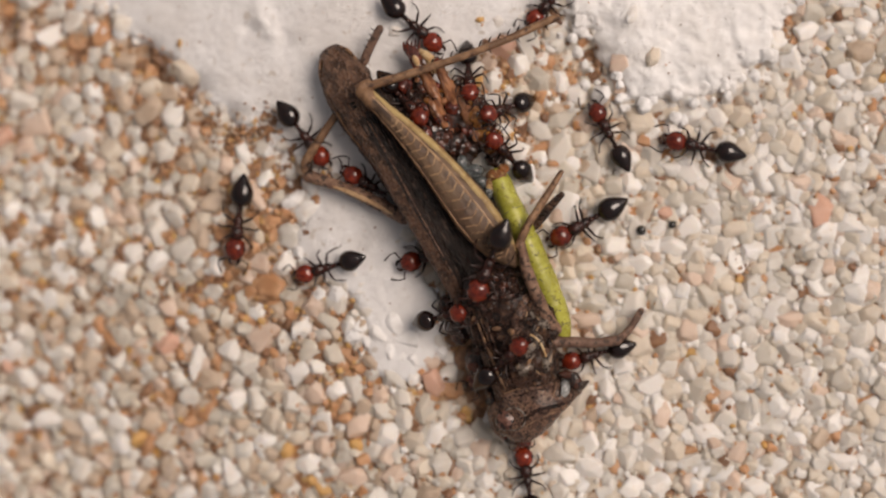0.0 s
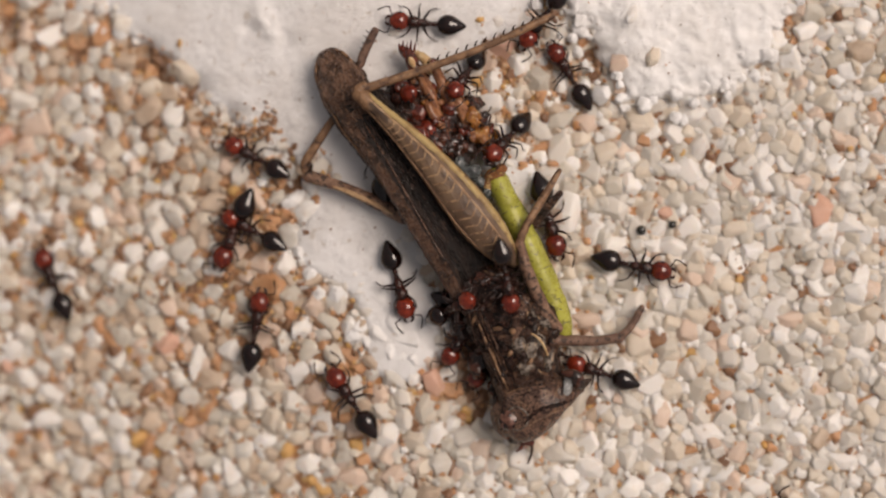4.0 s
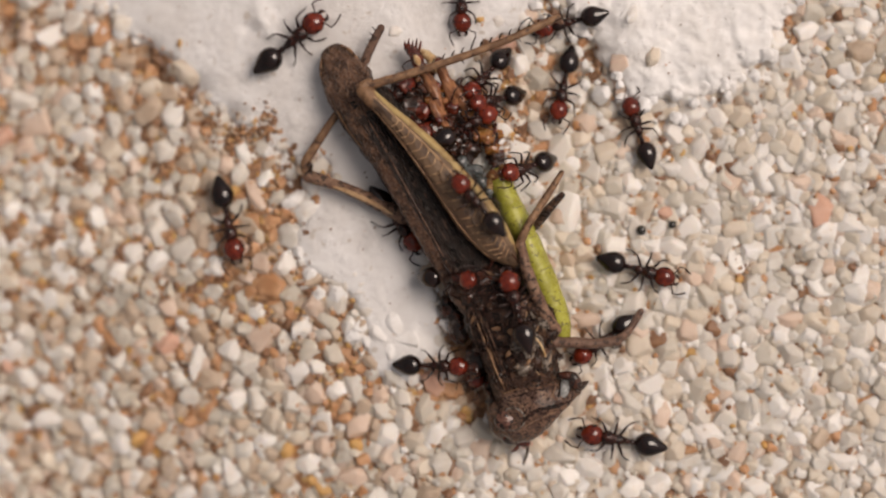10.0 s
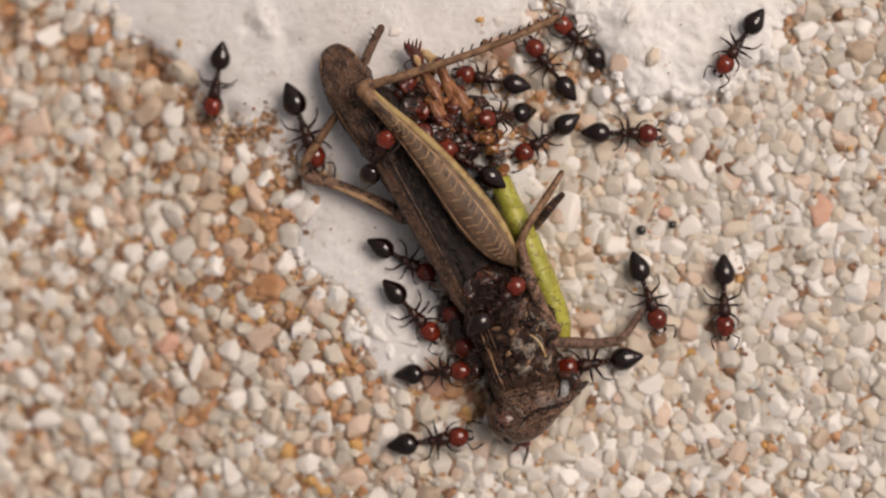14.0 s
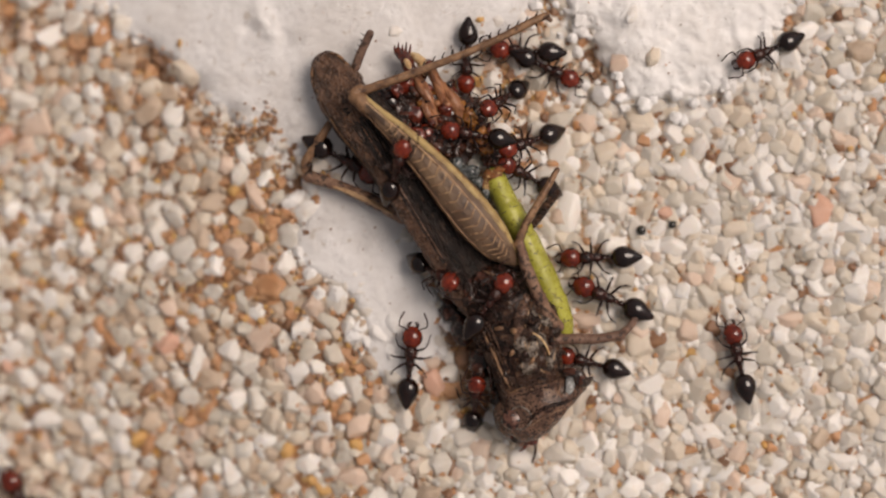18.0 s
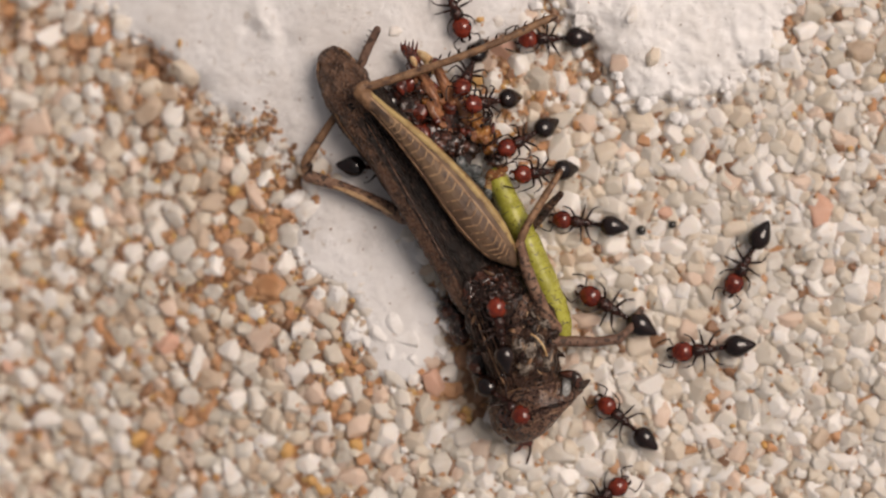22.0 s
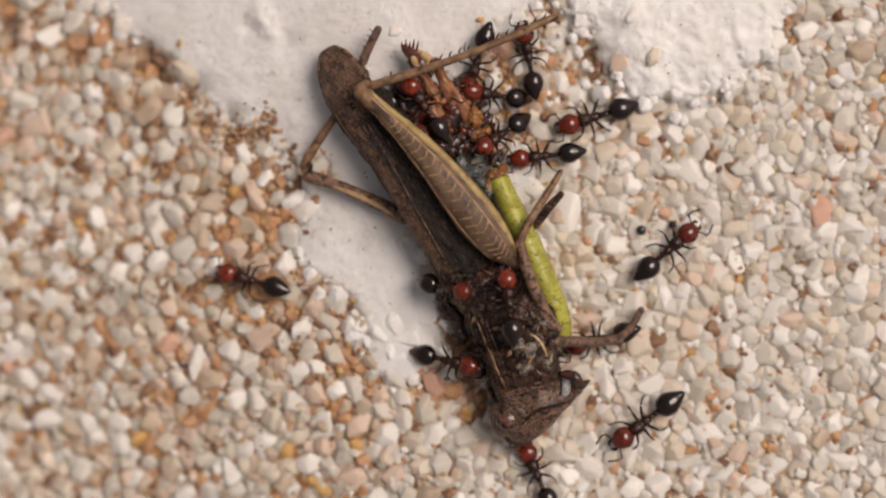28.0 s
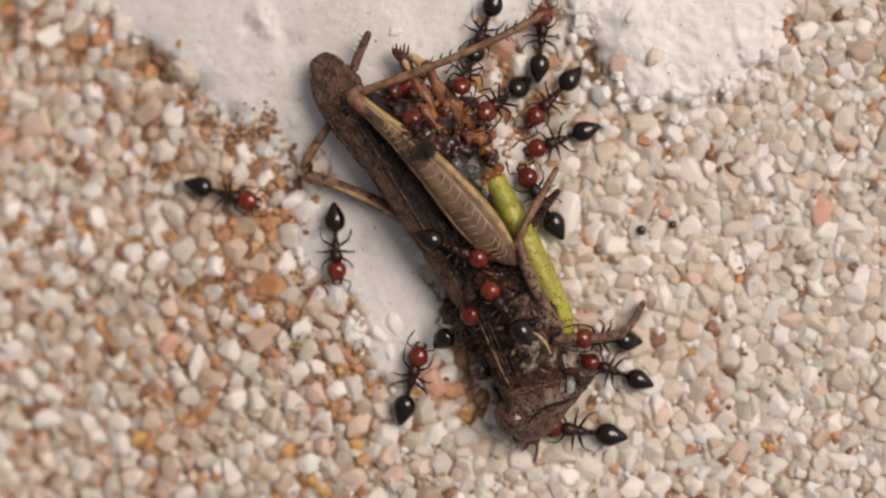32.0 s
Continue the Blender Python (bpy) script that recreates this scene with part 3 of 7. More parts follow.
# white crumbs broken off along the plaster's edge
crumb_v, crumb_f, n0 = [], [], 0
for _ in range(9000):
    u, v = rng.uniform(-60, 1480), rng.uniform(-120, 720)
    d = covered(u, v)
    clump = max(0.0, noise.noise((u / 45, v / 45, 4.4)))
    side = lobe_depth(u, v, LOBES_SIDE) > -40
    if -26 < d < 9 and rng.random() < (0.75 if side else 0.12) * (0.15 + 2.4 * clump):
        r = rng.uniform(3, 9) if rng.random() < 0.6 else rng.uniform(9, 12 if side else 17)
        co, faces = rng.choice(SHAPES)
        m = np.array(grain_matrix(u, v, sand_level(u, v) + (rng.uniform(2, 20) if side else rng.uniform(-2, 5)) - r * 0.3, r))
        crumb_v.append(co @ m[:3, :3].T + m[:3, 3])
        crumb_f.append(np.array(faces) + n0)
        n0 += len(co)
for u, v, r in ((668, 588, 20), (698, 572, 23), (722, 598, 21), (735, 636, 17), (652, 606, 13), (690, 614, 17), (640, 575, 16), (716, 630, 14), (532, 446, 15), (552, 486, 16), (598, 520, 17), (566, 520, 12)):
    co, faces = rng.choice(SHAPES)
    m = np.array(grain_matrix(u, v, sand_level(u, v) - r * 0.25, r))
    crumb_v.append(co @ m[:3, :3].T + m[:3, 3])
    crumb_f.append(np.array(faces) + n0)
    n0 += len(co)
for u, v, r in ((1036, 150, 9), (1064, 168, 14), (1096, 176, 8), (1142, 186, 12), (1156, 176, 8), (1196, 168, 10), (1246, 148, 11), (1314, 96, 10)):
    co, faces = rng.choice(SHAPES)
    m = np.array(grain_matrix(u, v, sand_level(u, v) + 14 - r * 0.3, r * 1.15))
    crumb_v.append(co @ m[:3, :3].T + m[:3, 3])
    crumb_f.append(np.array(faces) + n0)
    n0 += len(co)
me = bpy.data.meshes.new("plaster_crumbs")
me.from_pydata(np.concatenate(crumb_v).tolist(), [], np.concatenate(crumb_f).tolist())
me.polygons.foreach_set("use_smooth", [True] * len(me.polygons))
me.materials.append(CHALK)
tagged(new("plaster_crumbs", me), "white plaster crumbs along the crust's broken edge", "plaster", kind="stuff")

# two black seeds on the sand
for u, v, r in ((1135, 408, 9), (1190, 398, 7)):
    b = blob(bmesh.new(), (0, 0, 0), (r * U, r * U, r * 0.9 * U), 0.2 * U, 6 * U)
    ob = new("seed", mesh_from(b, "seed", BEAD))
    ob.location = plan(u, v, sand_level(u, v) + r * 0.5)
    tagged(ob, "tiny round black seed lying on sand", "seed", "seeds on the sand")


# ---- the dead grasshopper ----
PIVOT = plan(872, 478, 0)
hopper = new("grasshopper", None)
hopper.location = PIVOT
tagged(hopper, "dead brown grasshopper with green abdomen, torn open on sand", "insect")


def limb(points, radii, rough=0.0, seg=10, rings=None, square=2.0, bm=None):
    """A loft whose points are (u, v, h) and half-widths in plan units, drawn about the grasshopper's base."""
    return tube(bm or bmesh.new(), [plan(*p) - PIVOT for p in points],
                [((r[0] * U, r[1] * U) if isinstance(r, tuple) else (r * U, r * U)) for r in radii], seg, rings, rough * U, 14 * U, True, square)


def lump(points, rough=3.0, sub=3):
    """Separate lumps (u, v, h, ru, rv, rh)."""
    return [blob(bmesh.new(), plan(u, v, h) - PIVOT, (a * U, b * U, c * U), rough * U, 12 * U, sub) for u, v, h, a, b, c in points]


def tree_of(objects):
    co, tri = [], []
    for o in objects:
        m = Matrix.Translation(PIVOT) if o.parent else Matrix()
        k = len(co)
        co += [m @ w.co for w in o.data.vertices]
        tri += [[i + k for i in p.vertices] for p in o.data.polygons]
    return BVHTree.FromPolygons(co, tri)


def drape(tree, pts, lift=0.0):
    """Lay plan points (u, v) on a surface: (u, v, height + lift)."""
    out, last = [], 60.0
    for u, v in pts:
        p = plan(u, v, last)
        hit = tree.ray_cast(Vector((p.x, p.y, 0.02)), Vector((0, 0, -1)))[0]
        last = hit.z / U if hit else last
        out.append((u, v, last + lift))
    return out


# folded wings
FORE = [(838, 560, 48), (793, 474, 58), (737, 372, 62), (685, 277, 56), (640, 200, 44), (612, 138, 35), (592, 99, 30)]
WING_SIDE = -1                     # the stiff outer edge
FORE_R = [(13, 30), (20, 38), (24, 44), (30, 44), (41, 35), (42, 27), (25, 17)]
forewing = part("forewing", limb(FORE, FORE_R, 4.0, 44, 120, 2.5), DARKWING, hopper, "dark brown folded forewing with rounded tip")
part("wing_tip", limb([(648, 214, 47), (626, 171, 41), (612, 138, 36), (592, 98, 31)], [(38, 36), (43, 31), (43, 28), (26, 19)], 3.0, 44, 60, 2.5), WINGTIP, forewing, "mottled brown rounded wing tip")
part("hindwing", limb([(866, 500, 62), (822, 440, 70), (768, 350, 74), (716, 255, 70), (668, 172, 60)], [(34, 28), (40, 30), (40, 30), (36, 28), (22, 20)], 3.5, 36, 90), DARKWING, hopper, "sooty dark folded hind wing")
strip = smooth_path([Vector(p) for p in FORE], [(float(a), float(b)) for a, b in FORE_R], 60)
edge = []
for i in range(1, 48, 4):
    p, a, b = strip[i]
    t = (strip[i + 1][0] - strip[i - 1][0]).normalized()
    edge.append((p + Vector((-t.y, t.x, 0)).normalized() * WING_SIDE * 0.50 * a + Vector((0, 0, b * 0.80)))[:])
part("wing_edge", limb(edge, [(6, 6)] + [(12.5, 10)] * (len(edge) - 2) + [(16, 9)], 3.0, 20, 90, 2.6), WING, forewing, "rough reddish-brown stiff edge of the forewing")
fore = smooth_path([Vector(p) for p in FORE], [(float(a), float(b)) for a, b in FORE_R], 60)
for across, thick, first, last, mt in ((-0.86, 3.0, 4, 56, TAN), (-0.4, 1.6, 2, 54, BROWN), (0.1, 1.8, 2, 54, HEADM), (0.5, 1.6, 6, 50, DARKWING), (0.85, 2.8, 2, 46, TAN)):
    pts = []
    for i in range(first, last, 5):
        p, a, b = fore[i]
        t = (fore[i + 1][0] - fore[i - 1][0]).normalized()
        s = Vector((-t.y, t.x, 0)).normalized()
        pts.append((p + s * across * a + Vector((0, 0, b * (1 - abs(across) ** 2.5) ** 0.4)))[:])
    part("wing_vein", limb(pts, [thick] * len(pts), 0.9, 6, 60), mt, hopper)
for k in range(5):
    o = -26 + 13 * k
    part("wing_vein", limb([(850 + o * 0.8, 478 - o * 0.5, 88), (796 + o * 0.9, 392 - o * 0.5, 104 - abs(o) * 0.35), (742 + o * 0.9, 300 - o * 0.5, 105 - abs(o) * 0.35), (690 + o * 0.7, 208 - o * 0.4, 96)], [1.2, 1.8, 1.6, 1.0], 0.6, 5, 30), WING if k % 2 else DARK, hopper)
part("wing_rim", limb([(642, 120, 46), (618, 88, 42), (590, 84, 40), (570, 106, 38), (570, 140, 40), (588, 178, 44)], [2.5, 3, 3, 3, 2.5, 2], 0.4, 6, 24), TAN, hopper, "thin tan rim of the wing tip")

# near hind leg: femur with herringbone ridges, knee, spined tibia
FEMUR = [(908, 462, 96), (884, 436, 108), (842, 382, 118), (785, 308, 120), (728, 244, 116), (682, 198, 112), (650, 166, 110)]
FEM_R = [(12, 16), (29, 24), (37, 28), (31, 26), (21, 21), (14, 16), (13, 14)]
femur = part("hind_femur", limb(FEMUR, FEM_R, 1.6, 30, 80), FEM, hopper, "tan hind femur with herringbone ridges")
femur_skin = tree_of([femur])
along = smooth_path([Vector(p) for p in FEMUR], [(float(a), float(b)) for a, b in FEM_R], 60)
for i in range(7, 46, 2):
    p, a, b = along[i]
    t = (along[i + 1][0] - along[i - 1][0]).normalized()
    s = Vector((-t.y, t.x, 0)).normalized()
    for first, last, mt in ((0.40, -0.12, PALE_TAN), (-0.68, -0.14, PALE_TAN)):
        ends = [p + s * (first + (last - first) * f) * a - t * a * 0.30 * f for f in (0, 0.35, 0.7, 1)]
        part("ridge", limb(drape(femur_skin, [(q.x, q.y) for q in ends], 0.6), [0.8, 1.3, 1.3, 0.6], 0.0, 6, 9), mt, femur)
for across, drop, thick, mt, nm in ((0.74, 0.48, 8.5, OLIVE, "olive-yellow upper band"), (-0.90, 0.45, 2.2, TAN, "pale tan lower keel"), (0.38, 0.93, 1.8, PALE_TAN, "fine midline ridge"), (-0.70, 0.62, 2.2, BROWN, "brown groove line")):
    pts = []
    for i in range(3, 58, 6):
        p, a, b = along[i]
        t = (along[i + 1][0] - along[i - 1][0]).normalized()
        s = Vector((-t.y, t.x, 0)).normalized()
        pts.append((p + s * across * a + Vector((0, 0, b * drop)))[:])
    part("keel", limb(pts, [thick * (0.55 + 0.45 * min(1.0, k / 2, (len(pts) - 1 - k) / 3)) for k in range(len(pts))], 0.6, 9, 48), mt, femur, nm)
part("knee", limb([(672, 190, 110), (652, 168, 112), (642, 158, 112), (652, 148, 112)], [13, 15, 12, 9], 1.4, 14, 20), TAN, hopper, "brown knee")
TIB = [(652, 152, 112), (720, 132, 110), (800, 107, 104), (890, 74, 94), (962, 42, 84), (988, 32, 80)]
tibia = part("hind_tibia", limb(TIB, [8, 7.6, 6.8, 6.6, 7, 6], 0.7, 10, 36), TAN, hopper, "thin brown hind tibia with spines")
for i in range(13):
    f = 0.34 + i * 0.05
    x = [TIB[0][k] + (TIB[-1][k] - TIB[0][k]) * f for k in range(3)]
    x[1] += -1 + 6 * math.sin(f * 3.1)
    for side in (-1, 1) if i % 3 == 0 else (-1,):
        part("spine", limb([(x[0], x[1] + side * 6, x[2] + 3), (x[0] + 2, x[1] + side * 11, x[2] + 5), (x[0] + 5, x[1] + side * 15, x[2] + 6)], [1.9, 1.3, 0.5], 0, 5, 5), DARK, tibia)
part("tarsus", limb([(980, 34, 80), (988, 36, 74), (994, 41, 68)], [6, 5, 4], 0.5, 8, 10), LEGM, tibia, "brown tarsus")
part("tarsus", limb([(646, 108, 40), (658, 80, 46), (674, 50, 52)], [8, 8, 7], 0.8, 10, 18), LEGM, hopper, "brown foot behind the wing tip")
for k in range(4):
    part("spine", limb([(655 + 4 * k, 86 - 10 * k, 50), (646 + 4 * k, 78 - 10 * k, 54)], [1.6, 0.5], 0, 5, 4), DARK, hopper)

# far hind leg, resting bent on the plaster
far_leg = part("far_hind_leg", limb([(716, 384, 34), (660, 356, 34), (610, 333, 28), (566, 318, 20), (546, 312, 16)], [(14, 14), (12, 12), (10, 10), (11, 11), (12, 11)], 1.2, 12, 26), SPECKLED, hopper, "mottled tan far hind leg bent on the plaster")
part("shin", limb([(545, 312, 16), (540, 290, 16), (556, 262, 20), (582, 222, 26), (604, 190, 30)], [8, 9, 8, 7.5, 7], 0.8, 9, 24), TAN, far_leg)
part("ridge", limb([(694, 379, 48), (660, 360, 47), (622, 342, 41), (590, 331, 34)], [(2, 2), (4.5, 3), (5, 3), (2, 2)], 0.6, 8, 20), PALE_TAN, far_leg, "pale yellow-tan streak")
part("joint", lump([(544, 296, 17, 10, 12, 9), (548, 314, 17, 11, 10, 9)], 1.5), BROWN, far_leg)

# green abdomen in segments, its torn end, and the torn-out tissue
ABD = [(882, 316, 48), (906, 372, 54), (934, 434, 58), (962, 500, 58), (986, 560, 52), (996, 592, 46)]
ABD_R = [(20, 28), (23, 34), (25, 38), (25, 36), (22, 30), (15, 20)]
ab = smooth_path([Vector(p) for p in ABD], [(float(a), float(b)) for a, b in ABD_R], 36)
abdomen = part("abdomen", limb(ABD, [(a * 0.95, b * 0.95) for a, b in ABD_R], 0.8, 18, 36), GREEN, hopper, "lime green abdomen with dark seams")
for k in range(6):
    ring = ab[1 + k * 6: 7 + k * 6] if k < 5 else ab[30:35]
    part("segment", limb([r[0][:] for r in ring], [(r[1] * (1.015 - 0.011 * i), r[2] * (1.02 - 0.013 * i)) for i, r in enumerate(ring)], 1.0, 18, 10), GREEN, abdomen)
mark_rng = random.Random(3)
green_skin = tree_of([abdomen, *[o for o in abdomen.children]])
for k in range(11):
    f = 0.30 + 0.06 * k + mark_rng.uniform(-0.02, 0.02)
    p, a, b = ab[int(f * 35)]
    w = mark_rng.uniform(-0.5, 0.35)
    n_pts = [(p.x + a * w + i * mark_rng.uniform(1.5, 4.0), p.y - a * w * 0.5 + i * mark_rng.uniform(-1, 4.0)) for i in range(3)]
    part("seam_mark", limb(drape(green_skin, n_pts, -0.4), [0.5, mark_rng.uniform(0.6, 1.4), 0.4], 0.5, 6, 8), OLIVE_DARK, abdomen)
for k in range(1, 6):
    p, a, b = ab[1 + k * 6]
    part("seam_mark", limb(drape(green_skin, [(p.x + a * w, p.y - a * w * 0.5 + 3 * w * w) for w in (-0.85, -0.5, 0.0, 0.5, 0.85)], -0.5), [0.3, 0.8, 0.5, 0.8, 0.3], 0.3, 6, 16), OLIVE_DARK, abdomen)
part("abdomen_edge", limb([(p.x - a * 0.82, p.y + a * 0.35, p.z + b * 0.45) for p, a, b in ab[14:33:3]], [3, 5, 6, 7, 7, 6, 4], 1.0, 8, 24), OLIVE_DARK, abdomen, "dull olive underside fold")
part("abdomen_end", lump([(878, 312, 62, 16, 12, 16), (890, 300, 52, 12, 10, 14), (868, 326, 58, 10, 14, 16)], 5), ORANGE, hopper, "torn orange end of the abdomen")
part("gut", lump([(836, 304, 62, 22, 15, 18), (852, 322, 60, 12, 12, 14), (818, 288, 66, 14, 12, 14), (866, 338, 58, 8, 16, 12)], 4), GUT, hopper, "shiny grey-blue gut")
part("torn_tissue", lump([(770, 250, 50, 42, 34, 26), (815, 262, 46, 34, 30, 24), (730, 200, 44, 32, 46, 24), (790, 214, 44, 34, 34, 24), (836, 232, 40, 26, 30, 22), (720, 160, 40, 26, 34, 22)], 9, 4), WETBLACK, hopper, "wet dark tissue torn out")
part("torn_tissue", lump([(748, 236, 74, 20, 16, 14), (716, 150, 62, 14, 18, 14), (772, 262, 70, 16, 10, 10), (748, 198, 66, 12, 14, 10), (800, 190, 62, 14, 12, 10)], 5), WETRED, hopper, "wet dark red tissue")
for pts, rad in (([(748, 128, 60), (768, 160, 66), (782, 200, 62)], [9, 11, 8]), ([(776, 112, 58), (788, 140, 64), (800, 182, 58)], [7, 9, 7]), ([(800, 150, 54), (820, 182, 58), (832, 214, 52)], [10, 12, 9]), ([(764, 178, 66), (776, 206, 68), (800, 232, 60)], [6, 8, 6])):
    part("muscle_strand", limb(pts, rad, 3.0, 10, 14), FLESH, hopper, "tan-orange muscle strand")
part("torn_tissue", lump([(854, 214, 40, 22, 18, 20), (866, 248, 34, 18, 20, 18), (842, 186, 42, 18, 16, 18), (878, 282, 30, 14, 14, 14)], 8, 4), WETBLACK, hopper, "dark tissue spilling onto the sand")
part("torn_tissue", lump([(842, 204, 58, 16, 14, 12), (858, 240, 50, 18, 16, 14), (872, 262, 40, 14, 10, 10), (824, 182, 56, 14, 10, 10), (806, 160, 52, 10, 12, 10), (884, 238, 34, 10, 8, 9), (868, 210, 40, 9, 8, 8)], 7), HONEY, hopper, "glossy honey-amber tissue")
# dark lumps left of the thorax stand in for its cast shade
part("torn_tissue", lump([(814, 578, 20, 20, 32, 22), (842, 638, 22, 18, 34, 22), (870, 694, 22, 12, 26, 18), (792, 546, 14, 14, 24, 18)], 7, 4), WETBLACK, hopper, "dark lumps standing in for shade beside the thorax")
part("tail_end", limb([(722, 84, 44), (734, 98, 54), (744, 118, 56)], [8, 12, 12], 3, 10, 12), WETRED, hopper, "dark red tip of the torn tail")
part("tail_end", limb([(748, 92, 46), (762, 104, 54), (770, 122, 54)], [7, 10, 9], 2, 10, 12), CREAM, hopper, "cream membrane of the torn tail")
part("tail_end", limb([(732, 96, 60), (738, 106, 66), (742, 116, 64)], [3, 6, 4], 1, 8, 8), CREAM, hopper)
for k in range(5):
    part("claw", limb([(718 + 6 * k, 88 - (k % 2) * 3, 50), (716 + 7 * k, 78 - (k % 2) * 4, 54), (717 + 7 * k, 72 - (k % 2) * 4, 56)], [2.6, 1.8, 0.6], 0, 6, 6), WETRED, hopper)

# thorax, pronotum, head
part("thorax", limb([(842, 470, 52), (870, 510, 62), (896, 560, 64), (916, 615, 60), (930, 660, 54)], [(28, 34), (60, 46), (72, 50), (62, 46), (48, 40)], 6, 60, 70), DARK, hopper, "dark broken thorax")
part("thorax_plate", lump([(925, 545, 98, 34, 26, 12), (958, 570, 84, 28, 34, 18), (905, 595, 98, 30, 24, 12), (945, 618, 90, 24, 30, 14), (890, 560, 102, 18, 16, 9)], 6, 4), BROWN, hopper, "mottled brown thorax plates")
part("thorax_plate", lump([(868, 495, 96, 30, 20, 12), (835, 520, 84, 22, 26, 14), (892, 520, 100, 22, 16, 10)], 8, 4), WETBLACK, hopper, "wet dark plates")
part("pronotum", limb([(842, 552, 52), (864, 600, 60), (884, 650, 60), (898, 700, 54)], [(16, 26), (22, 32), (24, 34), (22, 30)], 4.0, 24, 50), BROWN, hopper, "brown pronotum edge")
part("pronotum", limb([(912, 585, 62), (930, 632, 66), (942, 684, 60)], [(46, 36), (54, 40), (48, 36)], 4.5, 48, 50), BROWN, hopper, "rough brown pronotum")
head = part("head", limb([(896, 738, 48), (914, 734, 54), (946, 717, 58), (982, 701, 56), (1014, 688, 48)], [(36, 34), (50, 42), (47, 46), (31, 38), (15, 20)], 2.2, 56, 70, 3.2), HEADM, hopper, "mottled brown grasshopper head")
part("face", limb([(902, 776, 36), (930, 762, 46), (964, 738, 46), (1002, 706, 40)], [(11, 18), (15, 22), (13, 20), (8, 12)], 2.5, 14, 20), BROWN, head, "dark brown face ridge")
skin = tree_of([head])
for pts, rad, mt in (([(892, 697), (915, 689), (940, 682), (965, 674), (984, 668)], 1.6, TAN), ([(985, 672), (983, 686), (978, 700), (972, 712)], 1.4, TAN), ([(922, 752), (938, 734), (960, 724), (985, 719), (1010, 710)], 3.2, DARK), ([(926, 758), (948, 744), (974, 733), (1004, 722)], 1.6, TAN),
                     ([(888, 744), (892, 730), (904, 722), (918, 725), (928, 737), (926, 752), (914, 761), (898, 760), (889, 750)], 1.8, MEMBRANE), ([(898, 744), (902, 734), (912, 732), (919, 741), (914, 751), (904, 753)], 0.6, DARK),
                     ([(888, 704), (884, 718), (882, 736)], 2.0, DARK), ([(906, 704), (926, 698), (952, 690), (972, 686)], 1.0, DARK), ([(930, 718), (952, 708), (972, 700)], 0.9, TAN), ([(900, 712), (918, 714), (930, 726)], 1.0, TAN)):
    part("suture", limb(drape(skin, pts, 0.1), [rad * 0.6] + [rad] * (len(pts) - 2) + [rad * 0.5], 0.7, 6, 26), mt, head)
for k in range(7):
    u, v = 905 + (k * 37) % 84, 690 + (k * 23) % 60 - ((k * 37) % 84) * 0.25
    (_, _, h), = drape(skin, [(u, v)])
    part("wart", lump([(u, v, h, 2.4 + k % 2, 2.0, 1.4)], 1.0, 2), (TAN, DARK, BROWN)[k % 3], head)
part("cheek_bar", limb(drape(skin, [(990, 670), (992, 684), (988, 702)], 0.5), [2.0, 3.0, 1.6], 0.5, 8, 12), DARK, head, "narrow black bar before the cheek")
part("face_plate", limb([(922, 756, 62), (952, 740, 68), (988, 716, 60)], [(14, 14), (17, 15), (9, 9)], 2.0, 12, 18), DARK, head, "dark plate below the face ridge")
part("eye", lump([(897, 744, drape(skin, [(897, 744)])[0][2] - 7, 22, 19, 12)], 1.2), COMPOUND, head, "glossy red-brown oval eye")
part("mandible", limb([(992, 664, 84), (1014, 668, 92), (1024, 684, 86), (1040, 676, 76)], [(6, 8), (10, 10), (10, 9), (2.0, 3)], 1.0, 10, 14), WETBLACK, head, "black pointed mouthpart")
part("cheek", limb([(1000, 674, 80), (998, 690, 86), (992, 708, 80)], [6, 10, 6], 1.0, 10, 14), PALE_BLUE, head, "pale grey cheek membrane")
part("mouth", lump([(905, 776, 40, 18, 10, 14), (928, 782, 36, 12, 8, 10), (890, 766, 40, 12, 12, 12)], 4), WETRED, head, "dark red mouthparts")
for pts, rad, mt in (([(1008, 704, 58), (980, 732, 56), (954, 754, 52), (926, 776, 44)], 3.4, MEMBRANE), ([(1002, 708, 66), (974, 730, 66), (946, 748, 62), (922, 766, 54)], 2.4, DARK), ([(884, 716, 70), (882, 738, 66), (888, 760, 60), (902, 778, 52)], 2.2, PALE_TAN)):
    part("rim", limb(pts, [rad * 0.6, rad, rad, rad * 0.6], 1.0, 8, 24), mt, head)
part("palp", limb([(918, 784, 40), (914, 794, 34), (906, 800, 24)], [4, 4, 2], 0.6, 8, 10), WETRED, head)
part("palp", limb([(934, 788, 26), (932, 806, 14), (926, 822, 6)], [3, 2.4, 1.6], 0, 6, 10), BROWN, head)

pro_skin = tree_of([o for o in hopper.children if o.name.split(".")[0] in ("thorax", "thorax_plate", "pronotum")])
for k, (du, rad, mt) in enumerate(((-18, 3.4, BROWN), (-9, 2.2, DARK), (0, 3.8, TAN), (9, 2.6, BROWN), (17, 2.4, HEADM), (25, 2.0, DARK))):
    part("ridge", limb([*drape(pro_skin, [(838 + du * 0.5, 556 - k), (848 + du * 0.8, 580), (857 + du * 0.9, 604), (867 + du * 0.9, 628), (876 + du * 0.9, 652), (886 + du * 0.8, 674), (894 + du * 0.7, 692)], 0.4)], [rad * 0.2, rad * 0.5, rad * 0.6, rad * 0.4, rad * 0.6, rad * 0.5, rad * 0.2], 0.9, 6, 28), mt, hopper)
